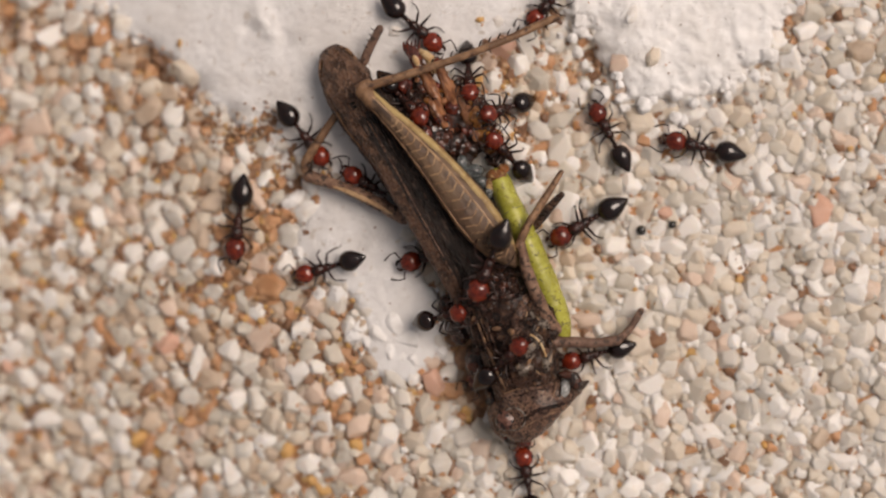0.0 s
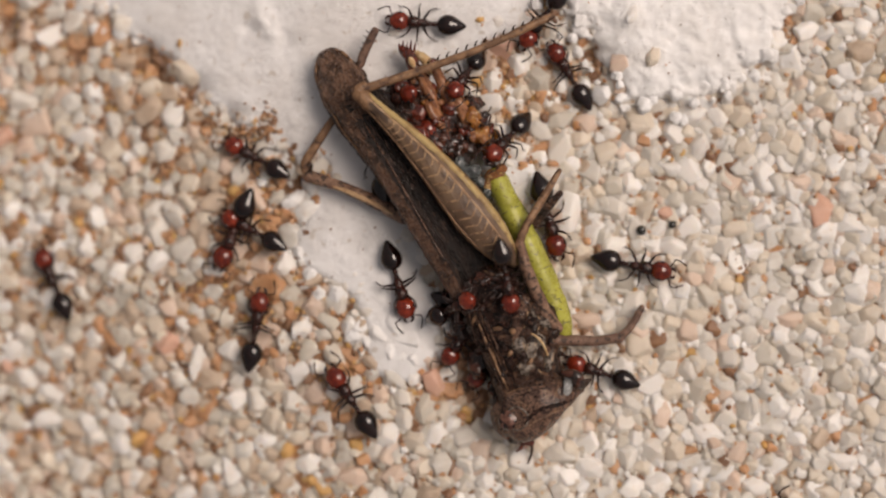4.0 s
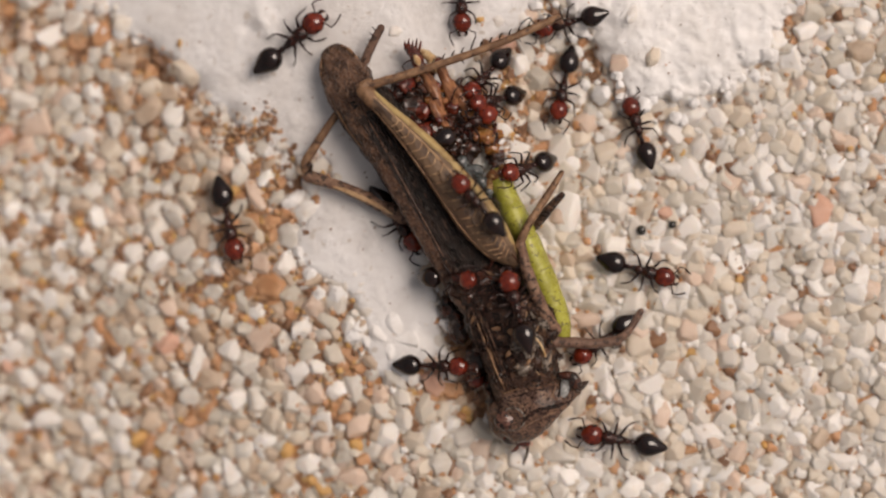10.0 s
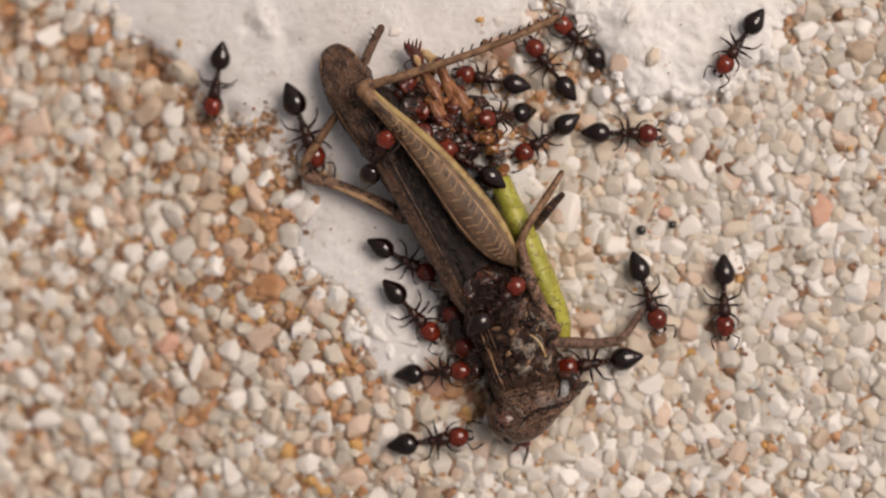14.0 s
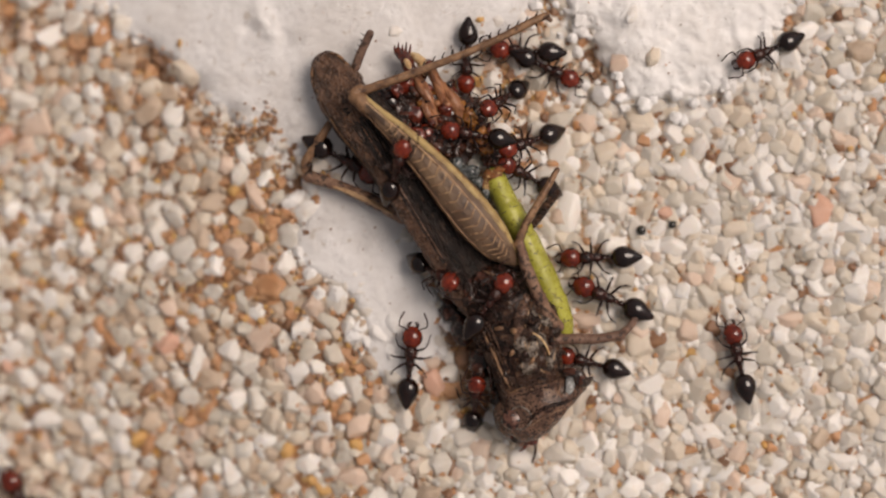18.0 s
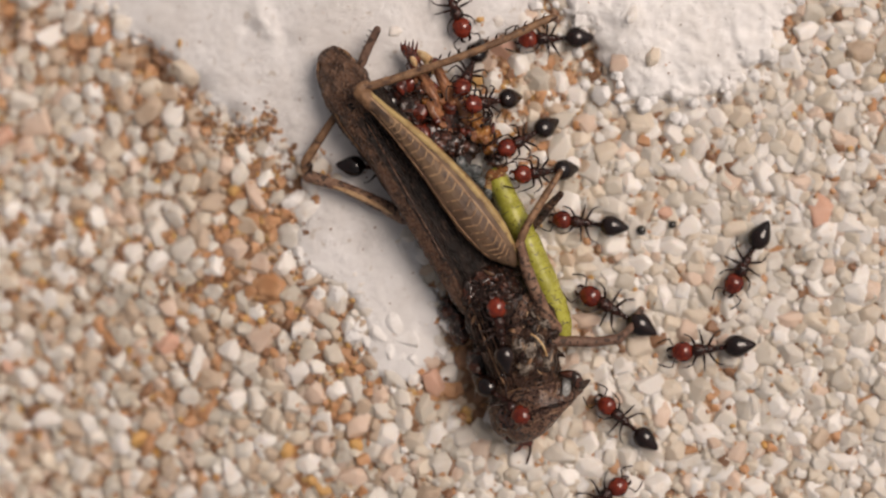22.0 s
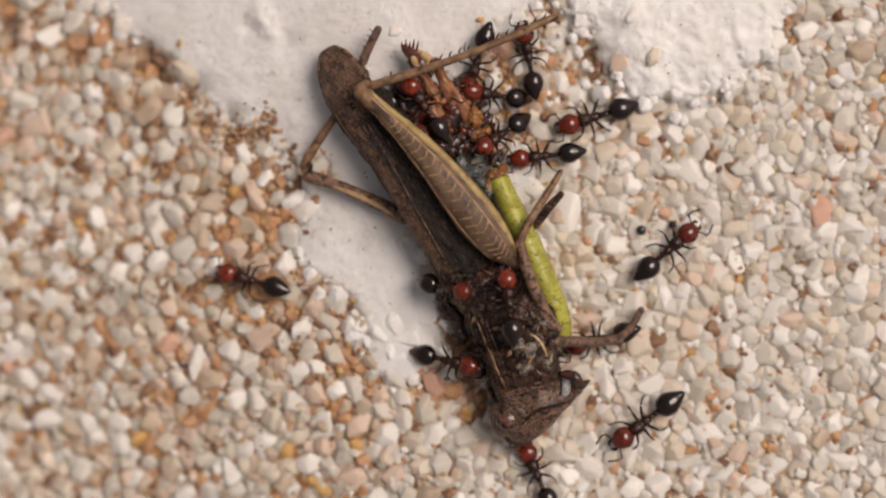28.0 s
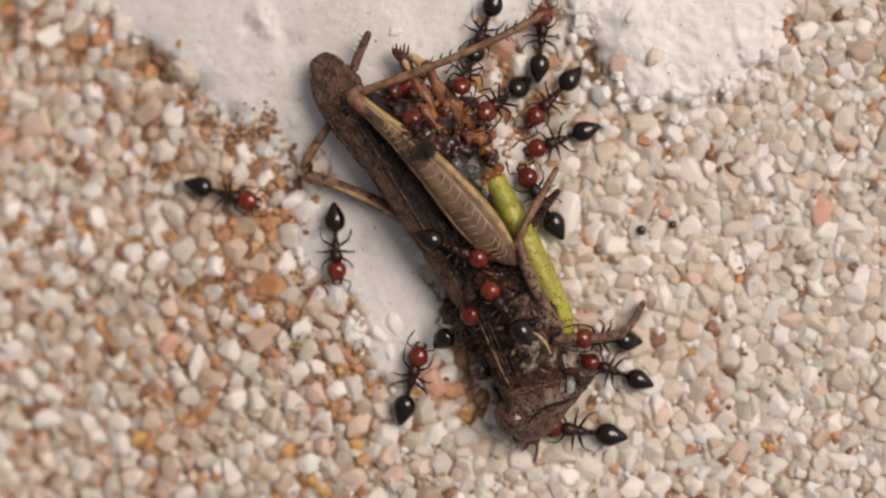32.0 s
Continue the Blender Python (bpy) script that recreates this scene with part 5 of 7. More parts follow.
    (0.86, [(0, 1077, 240, 118), (0.5, 1088, 236, 110), (1, 1078, 241, 92), (1.5, 1075, 243, 84), (2, 1077, 240, 86), (2.5, 1056, 196, 74), (3, 1050, 181, 41), (3.25, 1025, 155, 84), (3.5, 1001, 129, 127), (5.5, 1036, 139, 83), (6, 1046, 139, 81), (6.5, 1042, 148, 85), (7, 1044, 131, 80), (7.5, 1026, 136, 150), (7.75, 1024, 138, 192), (8, 1021, 140, -127), (8.5, 1033, 143, -123), (8.75, 1046, 174, -83), (9, 1059, 205, -44), (9.12, 1089, 241, -51), (9.25, 1119, 278, -51), (9.38, 1149, 315, -51), (9.5, 1179, 352, -86), (9.62, 1166, 322, -128), (9.75, 1154, 292, -169), (9.88, 1141, 263, -211), (10, 1129, 233, 108), (10.5, 1082, 134, 122), (11, 1073, 229, -168), (11.5, 1067, 214, -177), (12, 1082, 241, -125), (12.5, 1099, 240, -108), (12.62, 1081, 271, -120), (12.75, 1063, 302, -120), (12.88, 1045, 333, -120), (13, 1027, 365, -110), (13.5, 1058, 344, -53), (14, 1102, 237, -1), (14.25, 1102, 289, -52), (14.5, 1103, 340, -103), (16.5, 1138, 359, -34), (17, 1147, 294, -58), (17.25, 1111, 322, -104), (17.5, 1076, 350, -149), (17.62, 1038, 339, 165), (17.75, 1000, 329, 165), (17.88, 962, 319, 165), (18, 925, 309, 152), (18.5, 1015, 342, -161), (19, 961, 282, 167), (19.5, 887, 315, -137), (19.75, 896, 314, -182), (20, 905, 312, 132), (20.5, 967, 362, 130), (21, 1087, 399, 154), (21.5, 994, 377, -172), (22, 1036, 395, 173), (22.5, 1067, 407, -139), (22.56, 1085, 420, -87), (22.62, 1104, 433, -35), (22.75, 1142, 460, -35), (22.88, 1179, 486, -35), (22.94, 1198, 499, -81), (23, 1217, 512, -128), (23.06, 1218, 494, -202), (23.12, 1220, 477, 85), (23.25, 1223, 442, 85), (23.38, 1227, 407, 85), (23.5, 1230, 372, 151), (23.56, 1267, 364, 81), (23.62, 1304, 357, 11), (23.75, 1378, 343, 11), (23.88, 1452, 329, 11), (23.94, 1489, 322, -34), (24, 1526, 315, -79), (24.12, 1478, 364, -134), (24.25, 1430, 414, -134), (24.38, 1383, 464, -134), (24.5, 1335, 514, -168), (24.62, 1306, 598, -109), (24.75, 1277, 683, -109), (24.88, 1247, 767, -109), (25, 1218, 852, -141), (25.12, 1218, 897, -90), (25.25, 1218, 942, -90), (25.38, 1218, 987, -90), (25.5, 1218, 1032, -90), (29, 1218, 1032, -90), (29.06, 1212, 991, -175), (29.12, 1205, 951, 99), (29.25, 1192, 870, 99), (29.38, 1179, 789, 99), (29.5, 1166, 709, 149), (29.75, 1217, 705, 109), (30, 1268, 701, 68), (30.06, 1227, 718, 136), (30.12, 1187, 735, -157), (30.25, 1107, 770, -157), (30.38, 1027, 804, -157), (30.5, 947, 839, 151), (30.62, 935, 807, 110), (30.75, 924, 774, 110), (30.88, 912, 742, 110), (30.94, 906, 726, 69), (31, 901, 710, 27), (31.25, 947, 696, 16), (31.5, 993, 683, 16), (31.75, 1039, 669, 16), (31.88, 1062, 662, 88), (32, 1085, 656, 160)]),
    (0.92, [(0, 1239, 261, 168), (0.5, 1232, 271, 176), (1, 1191, 317, -144), (1.12, 1154, 337, -152), (1.25, 1117, 356, -152), (1.38, 1081, 376, -152), (1.5, 1044, 395, -152), (2, 1078, 455, -92), (2.5, 1130, 471, -24), (3, 1126, 471, -12), (3.5, 1124, 471, -11), (5.5, 1127, 472, -13), (6, 1131, 476, -12), (6.5, 1129, 473, -11), (7, 1131, 476, -12), (7.5, 1131, 473, -14), (8, 1131, 476, -12), (8.5, 1129, 473, -14), (9, 1131, 478, -16), (9.5, 1131, 480, -16), (10, 1131, 478, -16), (10.5, 1129, 479, -15), (11, 1130, 468, 2), (11.5, 1127, 481, -41), (12, 1127, 482, -28), (12.5, 1124, 483, -66), (13, 1129, 491, -43), (13.25, 1129, 472, 17), (13.5, 1129, 453, 78), (13.75, 1137, 487, 4), (14, 1145, 521, -70), (14.5, 1133, 497, -122), (16.5, 1134, 498, -93), (17, 1134, 497, -103), (17.5, 1116, 467, -151), (18, 1055, 456, -179), (18.5, 1059, 414, -150), (18.56, 1084, 423, -84), (18.62, 1108, 431, -19), (18.75, 1158, 448, -19), (18.88, 1207, 465, -19), (19, 1257, 482, -29), (19.25, 1281, 507, 31), (19.5, 1306, 531, 91), (19.62, 1323, 478, 72), (19.75, 1341, 425, 72), (19.88, 1359, 371, 72), (20, 1377, 318, 115), (20.12, 1316, 330, -169), (20.25, 1255, 342, -169), (20.38, 1195, 354, -169), (20.5, 1134, 367, 146), (20.56, 1155, 393, 228), (20.62, 1177, 419, -51), (20.75, 1220, 472, -51), (20.88, 1263, 524, -51), (21, 1306, 577, -91), (21.06, 1312, 554, -8), (21.12, 1318, 531, 75), (21.25, 1331, 485, 75), (21.38, 1343, 439, 75), (21.44, 1350, 416, 145), (21.5, 1356, 393, -144), (22, 1318, 462, -119), (22.5, 1303, 460, -130), (22.75, 1302, 510, -203), (23, 1301, 560, 83), (23.5, 1248, 502, 134), (24, 1224, 470, 123), (24.12, 1189, 455, 158), (24.25, 1154, 441, 158), (24.38, 1118, 427, 158), (24.5, 1083, 413, 173), (25, 1060, 393, -140), (25.5, 1001, 367, -143), (27.5, 1000, 396, 144), (27.56, 1023, 402, 65), (27.62, 1045, 408, -15), (27.75, 1091, 420, -15), (27.88, 1136, 431, -15), (28, 1181, 443, 41), (28.12, 1154, 443, -1), (28.25, 1127, 442, -44), (28.38, 1100, 442, -86), (28.5, 1074, 442, -128), (29, 1066, 451, -126), (29.5, 1038, 443, -100), (30, 1064, 412, -107), (30.5, 1035, 405, -65), (31, 1034, 400, -117), (31.5, 994, 377, -178), (32, 955, 354, 120)]),
    (0.98, [(0, 1034, 395, -151), (0.06, 1024, 367, -201), (0.12, 1014, 339, 109), (0.25, 995, 284, 109), (0.38, 976, 228, 109), (0.5, 957, 173, 98), (0.62, 972, 169, 142), (0.75, 987, 166, 186), (0.88, 1002, 163, 230), (1, 1017, 160, -86), (1.5, 1006, 270, -119), (2, 1026, 307, -85), (2.5, 984, 310, -159), (3, 946, 314, 177), (3.5, 951, 314, -177), (3.75, 961, 350, -126), (4, 970, 387, -75), (4.5, 990, 460, -75), (5, 1009, 533, -75), (5.5, 1028, 607, -153), (6, 1065, 605, -160), (6.06, 1084, 611, -88), (6.12, 1104, 616, -16), (6.25, 1144, 628, -16), (6.38, 1184, 639, -16), (6.44, 1204, 644, -84), (6.5, 1224, 650, -152), (6.62, 1224, 760, -90), (6.75, 1224, 871, -90), (6.88, 1224, 981, -90), (7, 1224, 1092, -90), (7.5, 1224, 1092, -90), (7.56, 1226, 1049, -1), (7.62, 1228, 1006, 87), (7.75, 1232, 920, 87), (7.88, 1236, 835, 87), (7.94, 1238, 792, 45), (8, 1240, 749, 3), (8.06, 1240, 792, -43), (8.12, 1240, 835, -90), (8.25, 1240, 920, -90), (8.38, 1240, 1006, -90), (8.5, 1240, 1092, -90), (9, 1240, 1092, -90), (9.06, 1237, 1067, -177), (9.12, 1235, 1043, 95), (9.25, 1231, 995, 95), (9.38, 1226, 946, 95), (9.5, 1222, 898, 108), (9.62, 1190, 868, 136), (9.75, 1158, 838, 136), (9.88, 1126, 807, 136), (10, 1095, 777, 170), (10.5, 1086, 781, 147), (11, 1154, 800, 139), (11.5, 1176, 753, 90), (12, 1126, 730, 136), (12.5, 1091, 671, 140), (13, 1143, 734, -176), (13.5, 1056, 653, 169), (14, 1052, 642, -171), (14.5, 1071, 629, -164), (16.5, 1055, 585, -168), (17, 1070, 581, -163), (17.5, 1097, 561, -172), (18, 1077, 528, 156), (18.5, 1160, 497, 102), (19, 1112, 556, 169), (19.5, 1068, 599, -178), (20, 1099, 562, 153), (20.5, 1124, 598, -171), (21, 1081, 594, -179), (21.5, 1102, 579, 133), (22, 1086, 549, 150), (22.5, 1108, 519, 176), (23, 1058, 563, -154), (23.5, 1091, 543, -158), (24, 1076, 558, -165), (24.5, 1068, 555, -166), (25, 1079, 484, -115), (25.5, 1121, 508, -85), (26, 1118, 563, -93), (26.5, 1115, 617, -93), (27, 1112, 672, -93), (27.25, 1110, 699, -142), (27.5, 1109, 727, 169), (28, 1140, 744, -143), (28.5, 1118, 761, -159), (29, 1092, 759, 168), (29.5, 1078, 773, 165), (30, 1035, 766, 178), (30.5, 1030, 764, 175), (31, 1027, 760, -164), (32, 1025, 761, 172)]),
    (0.86, [(0, 1052, 627, -165), (0.5, 1022, 625, -160), (1, 1047, 607, -145), (1.5, 1084, 535, 154), (2, 1047, 629, -151), (2.5, 1064, 623, 172), (3, 1057, 632, 176), (3.5, 1058, 644, 173), (5.5, 1066, 688, 124), (5.62, 1034, 671, 152), (5.75, 1002, 654, 152), (5.88, 970, 637, 152), (6, 938, 620, 98), (6.5, 943, 614, 106), (7, 950, 660, 135), (7.5, 859, 706, 90), (8, 918, 646, 98), (8.12, 932, 616, 65), (8.25, 946, 586, 65), (8.38, 960, 556, 65), (8.44, 967, 541, 110), (8.5, 975, 526, 156), (9, 967, 526, -174), (9.5, 1061, 607, 169), (10, 1065, 602, -144), (10.5, 1035, 589, -144), (11, 1039, 605, -134), (11.25, 1045, 633, -180), (11.5, 1051, 661, 134), (11.62, 1040, 617, 104), (11.75, 1029, 573, 104), (11.88, 1017, 529, 104), (12, 1006, 486, 169), (12.12, 965, 500, -161), (12.25, 923, 514, -161), (12.38, 882, 528, -161), (12.5, 841, 542, -161, 1), (16.5, 841, 542, -161, 1), (16.62, 845, 536, -120), (16.75, 849, 530, -78), (16.88, 853, 525, -37), (17, 857, 519, 4), (17.5, 861, 529, 23), (18, 867, 535, 55), (18.5, 850, 536, 47), (19, 874, 607, 69), (19.06, 878, 634, -7), (19.12, 882, 661, -82), (19.25, 889, 715, -82), (19.38, 897, 769, -82), (19.5, 904, 823, -6), (19.56, 856, 830, -89), (19.62, 809, 837, -171), (19.75, 713, 852, -171), (19.88, 618, 866, -171), (20, 522, 881, 153), (20.25, 522, 941, 212), (20.5, 522, 1002, -90), (25, 522, 1002, -90), (25.06, 548, 982, -26), (25.12, 575, 962, 37), (25.25, 628, 922, 37), (25.38, 680, 882, 37), (25.5, 733, 842, 105), (26, 615, 820, 170), (26.5, 496, 799, 170), (27, 378, 777, 170), (27.25, 318, 766, 244), (27.5, 259, 755, -42), (27.62, 259, 817, -90), (27.75, 259, 878, -90), (27.88, 259, 940, -90), (28, 259, 1002, -90), (29, 259, 1002, -90), (29.06, 283, 983, -26), (29.12, 307, 965, 38), (29.25, 354, 928, 38), (29.38, 402, 892, 38), (29.44, 425, 873, 79), (29.5, 449, 855, 121), (30, 442, 810, 99), (30.06, 442, 834, 185), (30.12, 442, 858, -90), (30.25, 442, 906, -90), (30.38, 442, 954, -90), (30.5, 442, 1002, -90), (32, 442, 1002, -90)]),
    (0.90, [(0, 540, 242, -52), (0.5, 542, 224, -56), (0.62, 579, 266, -49), (0.75, 615, 308, -49), (0.88, 652, 350, -49), (1, 689, 392, -63), (1.25, 671, 410, -121), (1.5, 653, 428, -178), (2, 637, 406, 139), (2.06, 656, 408, 65), (2.12, 676, 411, -8), (2.25, 715, 417, -8), (2.38, 754, 422, -8), (2.5, 793, 428, -36), (2.75, 761, 428, -99), (3, 729, 429, -163), (3.25, 725, 466, -117), (3.5, 722, 503, -72), (5.5, 646, 471, -84), (6, 642, 413, -14), (6.5, 688, 488, -83), (7, 770, 435, -43), (7.5, 767, 456, -27), (8, 761, 442, -51), (8.25, 760, 433, 23), (8.5, 759, 424, 98, 1), (8.75, 782, 441, 39), (9, 805, 459, -20), (9.5, 806, 452, -28), (10, 703, 392, -52), (10.5, 688, 374, -53), (11, 649, 374, -80), (11.5, 674, 461, -55), (12, 724, 488, -96), (12.5, 718, 500, -94), (13, 711, 494, -106), (13.5, 714, 510, -106), (14, 730, 552, -48), (14.5, 769, 551, 12), (16.5, 783, 435, -48), (17, 755, 404, -28), (17.5, 806, 429, -73), (18, 783, 491, -31), (18.5, 793, 440, -66), (19, 759, 357, -4), (19.06, 741, 359, -90), (19.12, 724, 360, -175), (19.25, 689, 363, -175), (19.38, 654, 366, -175), (19.44, 636, 368, -227), (19.5, 619, 369, 82), (20, 546, 430, 110), (20.12, 448, 378, 152), (20.25, 350, 327, 152), (20.38, 252, 276, 152), (20.5, 155, 225, 81), (20.56, 144, 257, 167), (20.62, 134, 289, -108), (20.75, 114, 353, -108), (20.88, 94, 417, -108), (21, 74, 481, -122), (21.06, 107, 446, -38), (21.12, 140, 412, 46), (21.25, 207, 344, 46), (21.38, 274, 276, 46), (21.44, 308, 242, -44), (21.5, 341, 208, -133), (21.56, 398, 183, -55), (21.62, 456, 158, 23), (21.75, 571, 108, 23), (21.88, 686, 58, 23), (21.94, 743, 33, -23), (22, 801, 9, -69), (22.06, 766, 29, -109), (22.12, 732, 49, -149), (22.25, 663, 90, -149), (22.38, 594, 131, -149), (22.44, 559, 151, -93), (22.5, 525, 172, -37), (22.62, 563, 202, -38), (22.75, 602, 233, -38), (22.88, 640, 263, -38), (23, 679, 294, -38, 1), (23.25, 701, 271, 6), (23.5, 723, 248, 50), (24, 657, 252, 35), (24.5, 684, 190, -41), (24.62, 680, 197, 3), (24.75, 676, 204, 47), (24.88, 672, 211, 92), (25, 669, 218, 136), (25.25, 659, 227, 84), (25.5, 649, 235, 31), (25.75, 635, 269, -41), (26, 621, 303, -112), (26.5, 593, 370, -112), (27, 565, 438, -112), (27.25, 551, 472, -154), (27.5, 537, 506, 165), (28, 450, 497, 164), (28.12, 420, 463, 131), (28.25, 390, 429, 131), (28.38, 361, 395, 131), (28.5, 331, 362, 130), (29, 355, 307, 71), (29.5, 367, 344, 54), (30, 472, 367, 19), (30.5, 484, 362, 30), (31, 472, 366, 21), (32, 404, 345, -16)]),
    (0.98, [(0, 424, 392, -97), (0.5, 432, 387, -85), (1, 432, 391, -84), (1.5, 432, 389, -90), (2, 432, 390, -84), (2.5, 425, 394, -91), (3, 416, 400, -98), (3.5, 416, 415, -103), (5.5, 429, 376, -145), (6, 443, 388, -105), (6.5, 452, 377, -89), (7, 440, 380, -80), (7.5, 420, 397, -85), (8, 420, 396, -77), (8.5, 417, 393, -84), (9, 423, 392, -66), (9.5, 419, 386, -69), (10, 406, 395, -77), (10.5, 391, 406, -135), (10.62, 347, 399, 170), (10.75, 304, 392, 170), (10.88, 261, 384, 170), (11, 218, 377, -138), (11.12, 118, 377, -180), (11.25, 19, 377, -180), (11.38, -80, 377, -180), (11.5, -180, 377, -180), (32, -180, 377, -180)]),
    (0.86, [(0, 585, 472, -164), (0.5, 548, 475, 155), (1, 529, 455, 136), (1.25, 534, 475, 177), (1.5, 540, 495, -141), (2, 549, 459, 158), (2.5, 520, 469, -165), (3, 548, 470, -154), (3.5, 528, 453, -156), (4, 450, 409, 151), (4.5, 372, 366, 151), (5, 294, 323, 151), (5.5, 216, 280, 93), (5.56, 251, 309, 27), (5.62, 287, 337, -39), (5.75, 359, 394, -39), (5.88, 430, 451, -39), (5.94, 466, 480, 49), (6, 502, 509, 136), (6.5, 452, 546, 68), (7, 450, 546, 59), (7.5, 447, 564, 52), (7.62, 490, 570, -8), (7.75, 533, 576, -8), (7.88, 576, 582, -8), (7.94, 598, 585, 41), (8, 620, 588, 90), (8.06, 585, 605, 148), (8.12, 550, 622, -154), (8.25, 480, 657, -154), (8.38, 410, 691, -154), (8.5, 340, 726, -166), (8.62, 248, 690, 159), (8.75, 157, 654, 159), (8.88, 65, 618, 159), (8.94, 19, 600, 93), (9, -26, 582, 27), (9.12, 22, 503, 58), (9.25, 71, 425, 58), (9.38, 119, 346, 58), (9.5, 168, 268, 128), (9.56, 234, 257, 69), (9.62, 300, 246, 9), (9.75, 431, 224, 9), (9.88, 563, 203, 9), (10, 694, 181, 52, 2), (10.5, 694, 183, 51, 2), (11, 704, 179, 44, 2), (11.5, 690, 189, 49, 2), (12, 697, 179, 52, 2), (12.25, 713, 183, 96), (12.5, 730, 187, 140), (12.75, 713, 183, 96), (13, 696, 179, 53, 2), (13.5, 695, 185, 47, 2), (14, 697, 179, 52, 2), (14.5, 694, 183, 51, 2), (15.5, 714, 184, 91), (16.5, 734, 185, 132), (16.75, 715, 183, 91), (17, 697, 181, 49, 2), (17.25, 713, 183, 92), (17.5, 730, 185, 136), (17.75, 712, 183, 94), (18, 694, 181, 52, 2), (18.5, 693, 183, 52, 2), (19, 693, 185, 50, 2), (19.5, 694, 185, 48, 2), (20, 693, 184, 52, 2), (20.5, 692, 187, 49, 2), (21, 696, 180, 52, 2), (21.25, 714, 182, 96), (21.5, 733, 185, 141), (21.75, 715, 182, 96), (22, 698, 179, 50, 2), (22.5, 695, 183, 49, 2), (23, 693, 183, 53, 2), (23.5, 694, 180, 54, 2), (24, 693, 180, 56, 2), (24.5, 692, 189, 46, 2), (25, 693, 184, 52, 2), (25.25, 713, 184, 96), (25.5, 733, 185, 141), (26, 732, 192, 186), (26.5, 732, 200, 230), (27, 731, 207, 275), (27.5, 730, 215, -41, 2), (27.62, 735, 209, 0), (27.75, 741, 202, 41), (27.88, 746, 196, 82), (28, 751, 190, 123), (28.5, 746, 195, 113), (29, 745, 190, 117), (29.5, 732, 200, 128), (30, 745, 192, 119), (30.5, 753, 195, 117), (31, 747, 187, 122), (32, 693, 184, 52, 2)]),
    (1.01, [(0, 867, 462, -112), (0.5, 821, 431, -110), (1, 827, 441, -122), (1.25, 844, 385, -83), (1.5, 860, 329, -43), (1.56, 841, 333, -106), (1.62, 821, 336, -170), (1.75, 783, 343, -170), (1.88, 744, 350, -170), (2, 706, 358, -154), (2.12, 708, 353, -113), (2.25, 710, 348, -71), (2.38, 712, 343, -30), (2.5, 714, 339, 12), (3, 678, 366, -57), (3.25, 678, 324, 16), (3.5, 679, 282, 90, 1), (5.5, 679, 282, 90, 1), (5.75, 669, 271, 44), (6, 659, 261, -2), (6.5, 587, 251, -37), (6.62, 578, 282, 7), (6.75, 569, 313, 51), (6.88, 561, 344, 95), (7, 552, 375, 139), (7.12, 485, 317, 139), (7.25, 419, 259, 139), (7.38, 352, 200, 139), (7.5, 286, 142, 139), (8, 280, 119, 130), (8.5, 280, 131, 145), (9, 274, 138, 164), (9.5, 298, 144, 153), (9.56, 326, 135, 85), (9.62, 354, 126, 18), (9.75, 409, 109, 18), (9.88, 465, 91, 18), (10, 521, 73, 39), (10.5, 563, 32, 29), (11, 552, 36, 33), (11.5, 589, 37, -1), (11.56, 576, 48, -70), (11.62, 563, 59, -139), (11.75, 537, 82, -139), (11.88, 511, 104, -139), (11.94, 498, 116, -92), (12, 486, 127, -46), (12.5, 522, 228, -60), (13, 525, 220, -44), (13.5, 540, 232, -74), (14, 540, 230, -69), (14.5, 554, 235, -62), (15.5, 585, 248, -20), (16.5, 616, 261, 21), (17, 568, 271, 59), (17.5, 639, 266, 30), (18, 616, 287, -28), (18.25, 574, 328, -101), (18.5, 533, 370, -174), (19, 457, 403, -110), (19.06, 428, 376, -166), (19.12, 398, 348, 137), (19.25, 340, 294, 137), (19.38, 281, 239, 137), (19.5, 223, 184, 107), (20, 228, 175, 106), (20.5, 244, 195, 108), (20.62, 194, 141, 133), (20.75, 143, 87, 133), (20.88, 93, 33, 133), (21, 42, -21, 128), (21.5, 42, -120, 90), (32, 42, -120, 90)]),
